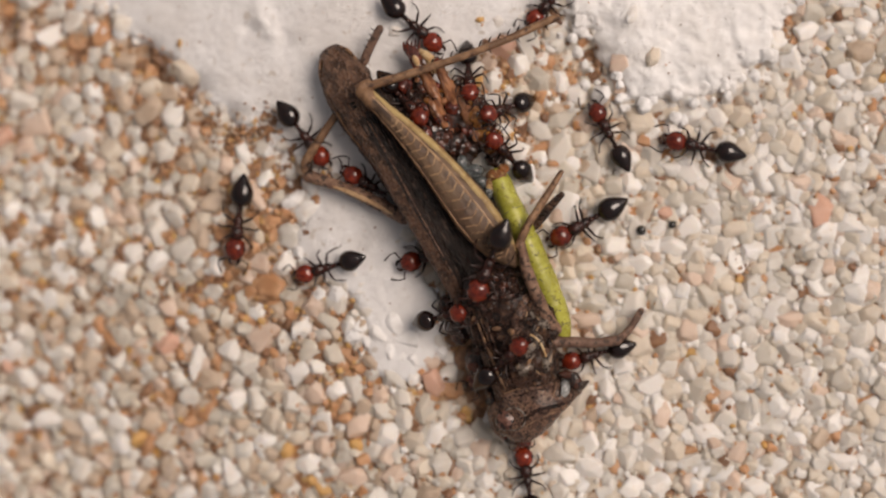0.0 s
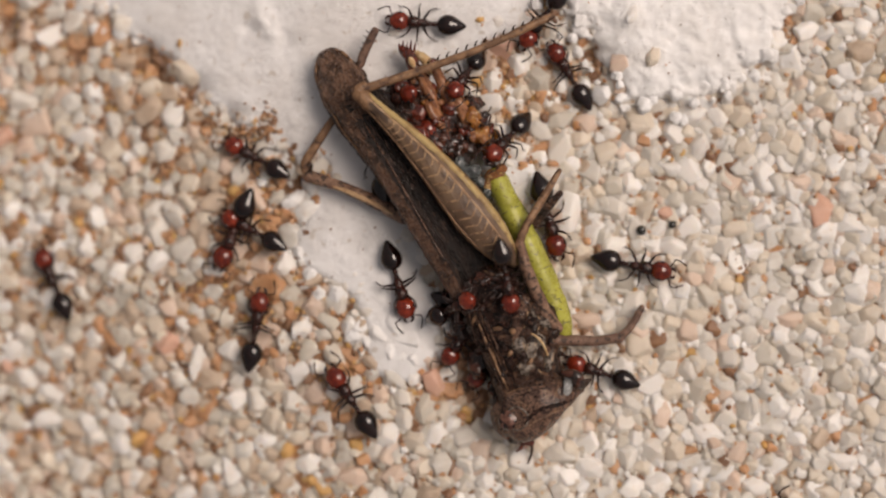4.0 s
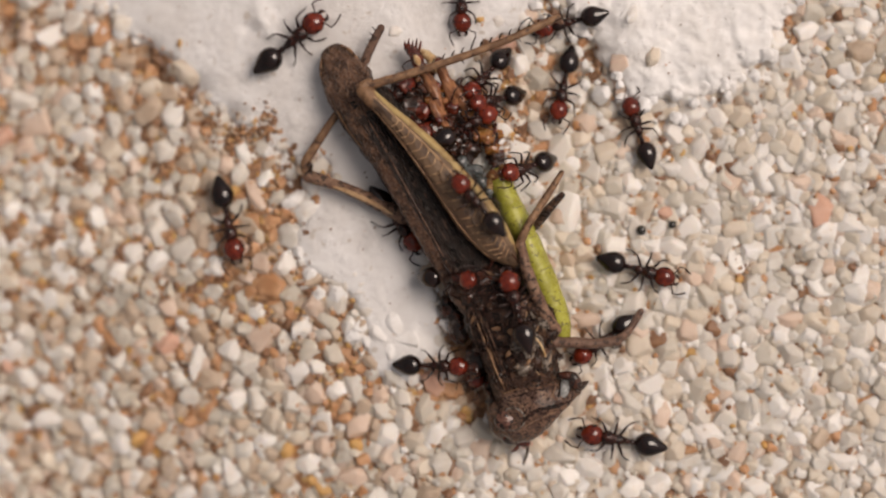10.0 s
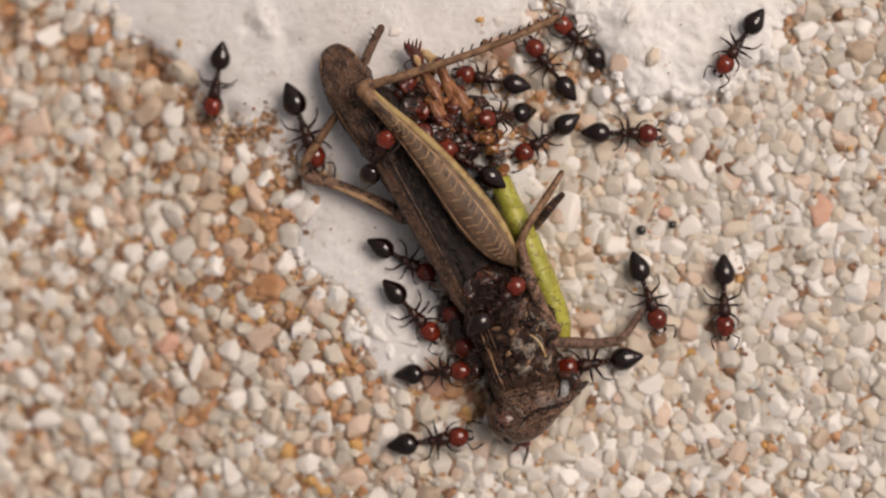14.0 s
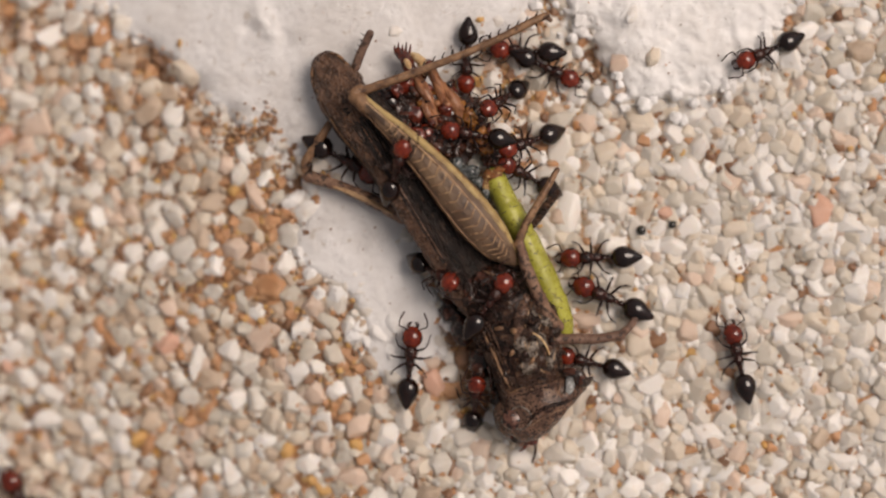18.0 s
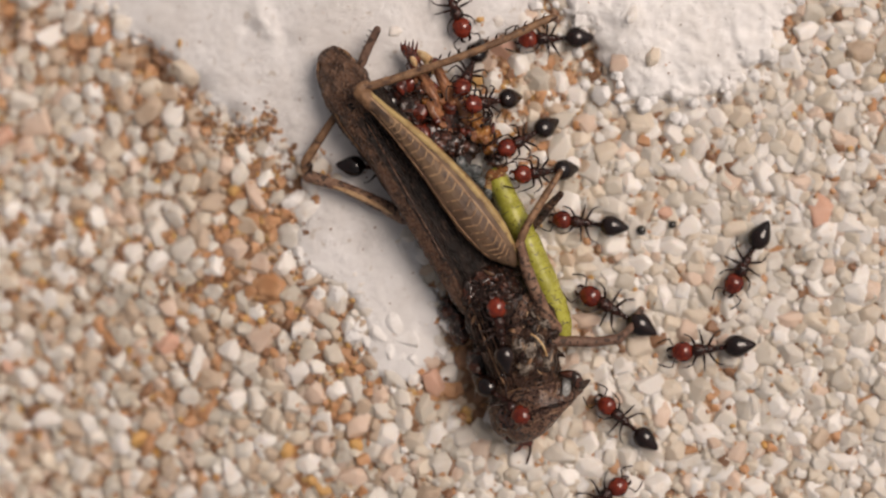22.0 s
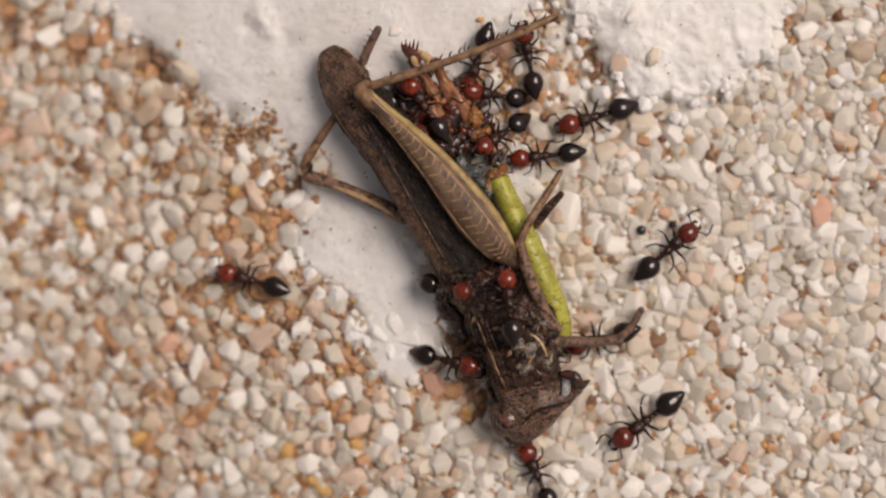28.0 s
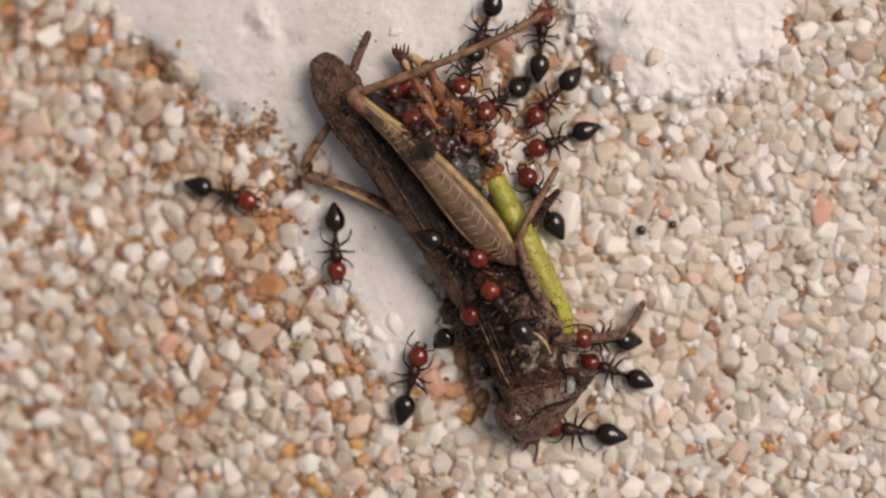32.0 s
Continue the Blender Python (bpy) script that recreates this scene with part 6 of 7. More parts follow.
    (0.86, [(0, 797, 557, 15), (0.5, 801, 553, 17), (1, 801, 549, 8), (1.5, 808, 543, 14), (2, 803, 545, 0), (2.5, 811, 549, 35), (3, 815, 546, 7), (3.5, 830, 554, -27, 1), (5.5, 830, 554, -27, 1), (5.75, 840, 563, 37), (6, 851, 573, 100), (6.5, 844, 571, 85), (7, 820, 568, 55), (7.5, 811, 555, 12), (8, 814, 561, 38), (8.5, 809, 552, 16), (9, 811, 546, 14), (9.5, 805, 513, 12), (10, 810, 494, -3), (10.25, 800, 464, -43), (10.5, 791, 434, -83), (11, 767, 414, -73), (11.5, 707, 400, -58), (11.62, 745, 424, -32), (11.75, 784, 448, -32), (11.88, 823, 472, -32), (12, 862, 496, 4), (12.5, 861, 536, 48), (13, 856, 535, 25), (13.5, 856, 521, 83), (14, 881, 538, 45), (14.5, 862, 521, 121), (16.5, 798, 534, 164), (16.56, 838, 555, 248), (16.62, 878, 577, -28), (16.75, 959, 621, -28), (16.88, 1039, 664, -28), (16.94, 1079, 686, -111), (17, 1120, 708, 167), (17.5, 1079, 653, 155), (18, 1042, 641, 165), (18.5, 1056, 652, 153), (19, 1118, 714, -173), (19.25, 1082, 721, -240), (19.5, 1045, 728, 52), (20, 1093, 790, 83), (20.5, 1081, 680, 106), (21, 1073, 661, 154), (21.5, 1055, 652, 155), (22, 1105, 745, 139), (22.5, 1084, 687, 132), (23, 1058, 664, 151), (23.5, 1063, 651, 167), (24, 1057, 645, 165), (24.5, 1053, 637, 178), (25, 1071, 623, -172), (25.5, 1056, 619, -169), (27.5, 1077, 594, -176), (28, 1061, 600, -164), (28.5, 1060, 610, 176), (29, 1062, 605, 173), (29.5, 1060, 610, 173), (30, 1057, 588, -142), (30.5, 1031, 559, -107), (31, 1069, 575, -166), (32, 1060, 600, 176)]),
    (0.87, [(0, 896, 633, 44), (0.5, 881, 574, 104), (0.75, 879, 566, 65), (1, 877, 558, 26), (1.25, 877, 536, -14), (1.5, 877, 514, -54), (2, 871, 516, -46), (2.5, 881, 501, -87), (3, 895, 532, -159), (3.5, 841, 566, -148, 1), (4.5, 816, 609, -83), (5.5, 791, 653, -17), (6, 760, 656, 5), (6.5, 750, 669, 19), (7, 760, 665, 14), (7.5, 742, 672, 0), (8, 777, 651, 8), (8.5, 774, 648, -1), (9, 771, 647, -1), (9.5, 767, 645, 3), (10, 774, 647, -1), (10.5, 772, 645, 2), (11, 767, 645, 0), (11.5, 767, 646, 15), (12, 773, 650, 14), (12.5, 773, 657, -3), (13, 778, 653, -2), (13.5, 769, 652, 1), (14, 778, 658, 5), (14.25, 766, 672, -35), (14.5, 754, 685, -74), (15, 733, 740, -111), (15.5, 712, 794, -111), (16, 691, 849, -111), (16.5, 670, 903, -79), (16.56, 702, 893, -31), (16.62, 734, 883, 18), (16.75, 798, 863, 18), (16.88, 862, 842, 18), (17, 926, 822, 41), (17.5, 929, 711, 51), (18, 841, 698, 85), (18.12, 866, 668, 50), (18.25, 892, 638, 50), (18.38, 917, 608, 50), (18.5, 942, 578, 49), (19, 946, 700, -14), (19.5, 939, 677, 48), (20, 903, 672, 39), (20.5, 901, 670, 29), (21, 893, 680, 43), (21.5, 887, 681, 14), (22, 899, 715, -39), (22.12, 880, 689, 0), (22.25, 862, 663, 39), (22.38, 844, 637, 79), (22.5, 826, 612, 118), (23, 815, 612, 122, 1), (23.12, 781, 592, 149), (23.25, 748, 573, 149), (23.38, 715, 553, 149), (23.5, 682, 533, 107), (23.75, 702, 559, 53), (24, 722, 585, 0), (24.5, 786, 562, 7), (25, 785, 568, 28), (25.5, 798, 569, 41), (27.5, 781, 584, -5), (28, 801, 640, -13), (28.5, 809, 654, -5), (29, 806, 660, -15), (29.5, 789, 637, 19), (30, 817, 600, 49), (30.5, 838, 579, 77), (31, 841, 566, 80, 1), (32, 820, 568, 43)]),
    (0.86, [(0, 933, 850, 99), (0.12, 901, 821, 138), (0.25, 869, 793, 138), (0.38, 837, 764, 138), (0.5, 806, 736, 102), (1, 790, 717, 126), (1.5, 712, 747, 167), (1.62, 711, 691, 91), (1.75, 710, 635, 91), (1.88, 709, 578, 91), (2, 708, 522, 65), (2.5, 755, 500, -8), (3, 830, 497, -5), (3.5, 826, 539, 39), (5.5, 783, 506, -34), (5.56, 787, 478, 23), (5.62, 792, 451, 80), (5.75, 802, 397, 80), (5.88, 811, 343, 80), (6, 821, 289, 138), (6.5, 818, 275, 146), (7, 823, 277, 147), (7.5, 793, 286, 149), (7.62, 754, 321, -137), (7.75, 715, 357, -137), (7.88, 676, 393, -137), (7.94, 656, 411, -50), (8, 637, 429, 36), (8.5, 698, 445, 14), (8.62, 731, 402, 52), (8.75, 764, 360, 52), (8.88, 797, 317, 52), (9, 830, 275, 76), (9.5, 838, 301, 120), (9.75, 830, 264, 74), (10, 822, 227, 29), (10.25, 800, 278, -33), (10.5, 778, 328, -94), (11, 791, 335, -35), (11.25, 790, 296, 28), (11.5, 789, 258, 92, 1), (11.56, 766, 255, 133), (11.62, 743, 253, 174), (11.75, 698, 248, 174), (11.88, 652, 243, 174), (12, 607, 238, 142), (12.5, 631, 306, 116), (12.75, 625, 353, 70), (13, 620, 400, 23), (13.12, 639, 370, 57), (13.25, 658, 340, 57), (13.38, 677, 310, 57), (13.5, 697, 281, 42), (14, 675, 266, 64), (14.25, 677, 292, -11), (14.5, 679, 318, -86, 1), (17.5, 679, 318, -86, 1), (17.62, 685, 311, -47), (17.75, 692, 304, -7), (17.88, 698, 297, 32), (18, 705, 290, 72), (18.06, 704, 316, -10), (18.12, 703, 342, -92), (18.25, 702, 394, -92), (18.38, 700, 446, -92), (18.44, 699, 472, -180), (18.5, 699, 498, 93), (19, 717, 471, 122), (19.12, 725, 492, 80), (19.25, 732, 514, 39), (19.38, 740, 536, -3), (19.5, 747, 558, -45), (20, 802, 565, 32), (20.5, 828, 579, 74), (21, 829, 576, 75), (21.5, 840, 572, 94), (22, 885, 584, 100), (22.5, 911, 566, 79), (23, 892, 535, 70), (23.5, 887, 533, 73), (24, 895, 542, 65), (24.5, 886, 544, 84), (25, 882, 535, 94), (25.5, 892, 546, 81), (27.5, 904, 556, 99), (28, 901, 540, 96), (28.5, 897, 544, 90), (29, 912, 537, 135), (29.5, 911, 531, 130), (30, 902, 545, 132), (30.5, 917, 531, 138), (31, 925, 533, 142), (32, 895, 551, 127)]),
    (0.86, [(0, 663, 334, 149, 1), (0.5, 634, 401, 100), (1, 618, 350, 108), (1.5, 609, 237, 101), (1.62, 583, 234, 57), (1.75, 558, 230, 14), (1.88, 532, 227, -30), (2, 507, 224, -74), (2.5, 530, 243, -41), (2.62, 564, 231, 19), (2.75, 598, 220, 19), (2.88, 632, 208, 19), (2.94, 649, 202, 76), (3, 666, 197, 133), (3.06, 649, 213, 179), (3.12, 633, 229, -135), (3.25, 601, 261, -135), (3.38, 568, 293, -135), (3.5, 536, 326, -180), (4, 455, 281, 151), (4.5, 373, 236, 151), (5, 292, 192, 151), (5.5, 211, 147, 114), (5.62, 239, 120, 44), (5.75, 268, 92, 44), (5.88, 297, 65, 44), (6, 326, 37, 77), (6.12, 326, -1, 90), (6.25, 326, -41, 90), (6.38, 326, -80, 90), (6.5, 326, -120, 90), (13.5, 326, -120, 90), (13.56, 333, -86, 6), (13.62, 341, -53, -78), (13.75, 355, 13, -78), (13.88, 370, 79, -78), (14, 385, 146, -100), (14.06, 385, 112, -185), (14.12, 385, 79, 90), (14.25, 385, 13, 90), (14.38, 385, -53, 90), (14.5, 385, -120, 90), (23, 385, -120, 90), (23.06, 399, -84, 11), (23.12, 414, -49, -68), (23.25, 443, 21, -68), (23.38, 472, 92, -68), (23.44, 487, 128, -146), (23.5, 502, 163, 135), (23.62, 502, 92, 90), (23.75, 502, 21, 90), (23.88, 502, -49, 90), (24, 502, -120, 90), (32, 502, -120, 90)]),
    (0.86, [(0, 721, 185, -48), (0.25, 705, 185, 3), (0.5, 690, 185, 54, 2), (0.75, 710, 186, 15), (1, 730, 188, -23), (1.5, 694, 185, 48, 2), (2, 744, 184, -13), (2.5, 698, 184, 44, 2), (2.75, 711, 173, -3), (3, 725, 162, -51), (3.25, 712, 173, -4), (3.5, 699, 184, 43, 2), (4.5, 713, 171, -30), (5.5, 727, 159, -104), (5.62, 718, 165, -65), (5.75, 710, 171, -26), (5.88, 701, 177, 13), (6, 693, 184, 52, 2), (6.5, 700, 192, 64), (6.75, 712, 167, 6), (7, 725, 142, -51), (7.12, 724, 153, -95), (7.25, 723, 163, -138), (7.38, 723, 174, -181), (7.5, 722, 185, 136), (7.62, 723, 171, 177), (7.75, 723, 158, 218), (7.88, 724, 145, 259), (8, 725, 132, -60), (8.25, 707, 160, -5), (8.5, 689, 189, 51, 2), (9, 746, 118, 43), (9.25, 761, 79, -13), (9.5, 776, 40, -69), (10, 816, -2, -88), (10.5, 703, 52, -119), (11, 684, 42, -129), (11.5, 771, 16, -96), (12, 697, 40, -94), (12.5, 715, 8, -152), (12.62, 637, 43, -155), (12.75, 560, 79, -155), (12.88, 482, 115, -155), (12.94, 443, 133, -108), (13, 404, 151, -62), (13.06, 460, 133, -22), (13.12, 515, 114, 18), (13.25, 626, 78, 18), (13.38, 737, 41, 18), (13.5, 848, 5, -9), (13.56, 848, -14, 40), (13.62, 848, -33, 90), (13.75, 848, -72, 90), (13.88, 848, -111, 90), (14, 848, -150, 90), (19.5, 848, -150, 90), (19.56, 839, -126, 169), (19.62, 830, -103, -112), (19.75, 811, -57, -112), (19.88, 793, -10, -112), (20, 775, 36, -174), (20.5, 823, 139, -127), (21, 829, 131, -107), (21.5, 824, 129, -111), (22, 826, 137, -113), (22.5, 816, 128, -109), (23, 825, 132, -107), (23.5, 819, 155, -127), (24, 821, 132, -108), (24.5, 825, 134, -118), (25, 826, 135, -111), (25.5, 818, 134, -115), (27.5, 833, 126, -174), (28, 844, 110, -109), (28.5, 849, 124, -114), (29, 844, 96, -127), (29.5, 846, 63, -120), (30, 823, 125, -96), (30.5, 825, 124, -98), (31, 825, 121, -98), (32, 856, 51, -111)]),
    (0.86, [(0, 724, 213, -46, 2), (0.5, 723, 214, -48, 2), (1, 724, 215, -48, 2), (1.5, 723, 215, -49, 2), (2, 721, 218, -55, 2), (2.25, 744, 216, -111), (2.5, 768, 215, -166), (2.75, 747, 214, -104), (3, 726, 213, -42, 2), (3.5, 724, 206, -33, 2), (5.5, 723, 214, -48, 2), (6, 721, 212, -47, 2), (6.5, 724, 209, -39, 2), (7, 724, 213, -46, 2), (7.5, 720, 211, -48, 2), (8, 727, 210, -36, 2), (8.5, 724, 206, -33, 2), (9, 726, 211, -39, 2), (9.5, 727, 214, -43, 2), (10, 726, 210, -37, 2), (10.5, 726, 214, -44, 2), (11, 724, 211, -42, 2), (11.5, 725, 211, -41, 2), (12, 726, 210, -37, 2), (12.5, 726, 211, -40, 2), (13, 726, 210, -37, 2), (13.5, 727, 212, -40, 2), (14, 726, 211, -39, 2), (14.5, 727, 212, -40, 2), (15, 747, 216, -80), (15.5, 768, 220, -120), (16, 788, 224, -160), (16.5, 808, 228, 160), (17, 782, 238, 175), (17.5, 781, 241, 158), (18, 835, 239, 171), (18.5, 789, 246, -171, 1), (19.5, 789, 246, -171, 1), (19.62, 755, 256, -163, 1), (19.75, 722, 266, -163, 1), (19.88, 689, 276, -163, 1), (19.94, 672, 281, -75, 1), (20, 656, 286, 14, 1), (20.5, 661, 291, 0, 1), (21, 672, 303, -20, 1), (21.5, 639, 286, 11, 1), (22, 672, 298, -4, 1), (22.5, 636, 294, -9, 1), (22.62, 668, 337, -53), (22.75, 700, 380, -53), (22.88, 732, 423, -53), (23, 764, 466, -39), (23.25, 761, 451, 30), (23.5, 759, 436, 99, 1), (25.5, 759, 436, 99, 1), (26.5, 807, 474, 154), (27.5, 856, 513, -152), (27.75, 830, 512, -82), (28, 804, 512, -12), (28.5, 813, 486, 0), (29, 804, 505, -24), (29.5, 803, 507, -11), (30, 757, 502, -55), (30.5, 732, 463, -66), (31, 731, 486, -91), (32, 804, 441, -22)]),
    (0.93, [(0, 770, 448, -160, 1), (0.5, 770, 448, -160, 1), (0.62, 688, 478, -160), (0.75, 606, 508, -160), (0.88, 525, 538, -160), (0.94, 484, 553, -227), (1, 443, 568, 65), (1.25, 420, 559, 105), (1.5, 398, 551, 145), (2, 395, 541, 123), (2.5, 401, 559, 127), (3, 441, 562, 79), (3.5, 462, 582, 75), (5.5, 408, 551, 109), (6, 404, 549, 107), (6.06, 401, 574, 185), (6.12, 398, 600, -96), (6.25, 393, 651, -96), (6.38, 387, 703, -96), (6.5, 381, 754, -151), (6.56, 407, 764, -86), (6.62, 433, 774, -22), (6.75, 484, 795, -22), (6.88, 536, 815, -22), (6.94, 562, 825, -91), (7, 588, 836, -161), (7.12, 588, 900, -90), (7.25, 588, 964, -90), (7.38, 588, 1028, -90), (7.5, 588, 1092, -90), (10, 588, 1092, -90), (10.06, 579, 1068, -170), (10.12, 570, 1045, 111), (10.25, 553, 998, 111), (10.38, 535, 952, 111), (10.5, 518, 905, 82), (11, 501, 909, 79), (11.06, 501, 931, -5), (11.12, 501, 954, -90), (11.25, 501, 1000, -90), (11.38, 501, 1046, -90), (11.5, 501, 1092, -90), (11.56, 496, 1065, -175), (11.62, 491, 1038, 100), (11.75, 482, 984, 100), (11.88, 472, 930, 100), (12, 463, 876, 76), (12.06, 463, 903, -7), (12.12, 463, 930, -90), (12.25, 463, 984, -90), (12.38, 463, 1038, -90), (12.5, 463, 1092, -90), (13, 463, 1092, -90), (13.06, 463, 1064, 0), (13.12, 463, 1036, 90), (13.25, 464, 980, 90), (13.38, 464, 924, 90), (13.5, 464, 868, 36), (13.62, 539, 845, 17), (13.75, 615, 823, 17), (13.88, 690, 800, 17), (14, 766, 778, 8), (14.5, 852, 816, 18), (14.56, 852, 850, -36), (14.62, 852, 885, -90), (14.75, 852, 954, -90), (14.88, 852, 1023, -90), (15, 852, 1092, -90), (29, 852, 1092, -90), (29.06, 832, 1061, -163), (29.12, 811, 1031, 124), (29.25, 771, 971, 124), (29.38, 730, 910, 124), (29.5, 690, 850, 105), (29.62, 716, 820, 49), (29.75, 742, 790, 49), (29.88, 768, 760, 49), (30, 795, 730, 4), (30.5, 753, 731, -1), (31, 746, 690, 49), (32, 729, 671, 75)]),
    (0.86, [(0, 218, 1002, 90), (0.5, 218, 1002, 90), (0.62, 218, 931, 90), (0.75, 218, 861, 90), (0.88, 218, 790, 90), (0.94, 218, 755, 50), (1, 218, 720, 9), (1.12, 347, 694, 11), (1.25, 477, 669, 11), (1.38, 606, 644, 11), (1.5, 735, 619, 7), (2, 753, 627, 60), (2.5, 841, 542, 44, 1), (2.75, 851, 507, 98), (3, 861, 472, 152), (3.25, 874, 480, 211), (3.5, 887, 488, -90), (5.5, 901, 492, -66), (5.75, 878, 501, -25), (6, 855, 510, 16), (6.25, 858, 487, -48), (6.5, 861, 465, -112), (7, 865, 461, -117), (7.25, 823, 436, -164), (7.5, 781, 412, 150, 1), (7.75, 823, 432, 199), (8, 865, 452, -112), (8.5, 884, 448, -85), (9, 882, 424, -136), (9.5, 899, 435, -117), (9.75, 871, 397, -173), (10, 843, 359, 130), (10.25, 878, 374, 171), (10.5, 912, 389, -149), (10.62, 899, 415, -110), (10.75, 886, 441, -71), (10.88, 873, 466, -32), (11, 860, 492, 7), (11.06, 833, 511, -69), (11.12, 806, 530, -144), (11.25, 753, 569, -144), (11.38, 699, 607, -144), (11.44, 673, 626, -224), (11.5, 646, 645, 56), (11.62, 641, 657, 17), (11.75, 636, 670, -22), (11.88, 631, 682, -61), (12, 626, 695, -101), (12.06, 611, 661, -173), (12.12, 595, 628, 115), (12.25, 564, 561, 115), (12.38, 533, 494, 115), (12.44, 518, 461, 69), (12.5, 503, 428, 24), (12.62, 528, 450, -42), (12.75, 553, 472, -42), (12.88, 578, 494, -42), (13, 603, 517, -108), (13.5, 622, 478, -108), (13.75, 669, 470, -68), (14, 716, 461, -29), (14.25, 682, 473, -70), (14.5, 649, 485, -111), (14.75, 600, 459, -159), (15, 550, 432, 152), (15.5, 452, 380, 152), (16, 353, 327, 152), (16.5, 254, 275, 175), (16.56, 297, 300, 252), (16.62, 340, 325, -30), (16.75, 425, 375, -30), (16.88, 511, 425, -30), (17, 596, 475, 41), (17.5, 637, 474, 56), (17.62, 659, 408, 72), (17.75, 680, 342, 72), (17.88, 702, 276, 72), (17.94, 713, 243, 15), (18, 724, 211, -42, 2), (18.5, 727, 209, -36, 2), (19, 721, 213, -49, 2), (19.5, 726, 217, -47, 2), (20, 721, 216, -52, 2), (20.5, 720, 214, -52, 2), (21, 724, 213, -46, 2), (21.5, 727, 211, -39, 2), (22, 724, 211, -42, 2), (22.5, 723, 214, -48, 2), (23, 720, 212, -49, 2), (23.5, 724, 217, -50, 2), (24, 719, 213, -53, 2), (24.5, 720, 214, -52, 2), (25, 718, 216, -58, 2), (25.5, 724, 211, -42, 2), (27.5, 722, 212, -34), (28, 724, 213, -46, 2), (28.5, 727, 215, -44, 2), (28.62, 741, 224, -87), (28.75, 756, 233, -130), (28.88, 770, 242, -173), (29, 785, 251, 144), (29.5, 791, 243, 137), (30, 780, 251, 144), (30.5, 788, 254, 133), (31, 780, 250, 162), (32, 747, 252, 113)]),
    (1.02, [(0, 1265, 1032, 90), (0.5, 1265, 1032, 90), (0.62, 1265, 993, 90), (0.75, 1265, 954, 90), (0.88, 1265, 916, 90), (0.94, 1265, 896, 180), (1, 1265, 877, -90), (1.12, 1265, 916, -90), (1.25, 1265, 954, -90), (1.38, 1265, 993, -90), (1.5, 1265, 1032, -90), (3.5, 1265, 1032, -90), (3.75, 1304, 988, -21), (4, 1343, 944, 48), (4.5, 1421, 857, 48), (5, 1499, 769, 48), (5.5, 1578, 682, 20), (5.62, 1613, 682, 0), (5.75, 1648, 682, 0), (5.88, 1683, 682, 0), (6, 1718, 682, 0), (19.5, 1718, 682, 0), (19.56, 1702, 640, 55), (19.62, 1687, 598, 110), (19.75, 1656, 514, 110), (19.88, 1625, 431, 110), (19.94, 1610, 389, 68), (20, 1595, 347, 27), (20.5, 1718, 347, 0), (25, 1718, 347, 0), (25.06, 1704, 337, 71), (25.12, 1691, 326, 142), (25.25, 1664, 305, 142), (25.38, 1638, 284, 142), (25.44, 1624, 274, 60), (25.5, 1611, 264, -21), (26, 1718, 264, 0), (32, 1718, 264, 0)]),
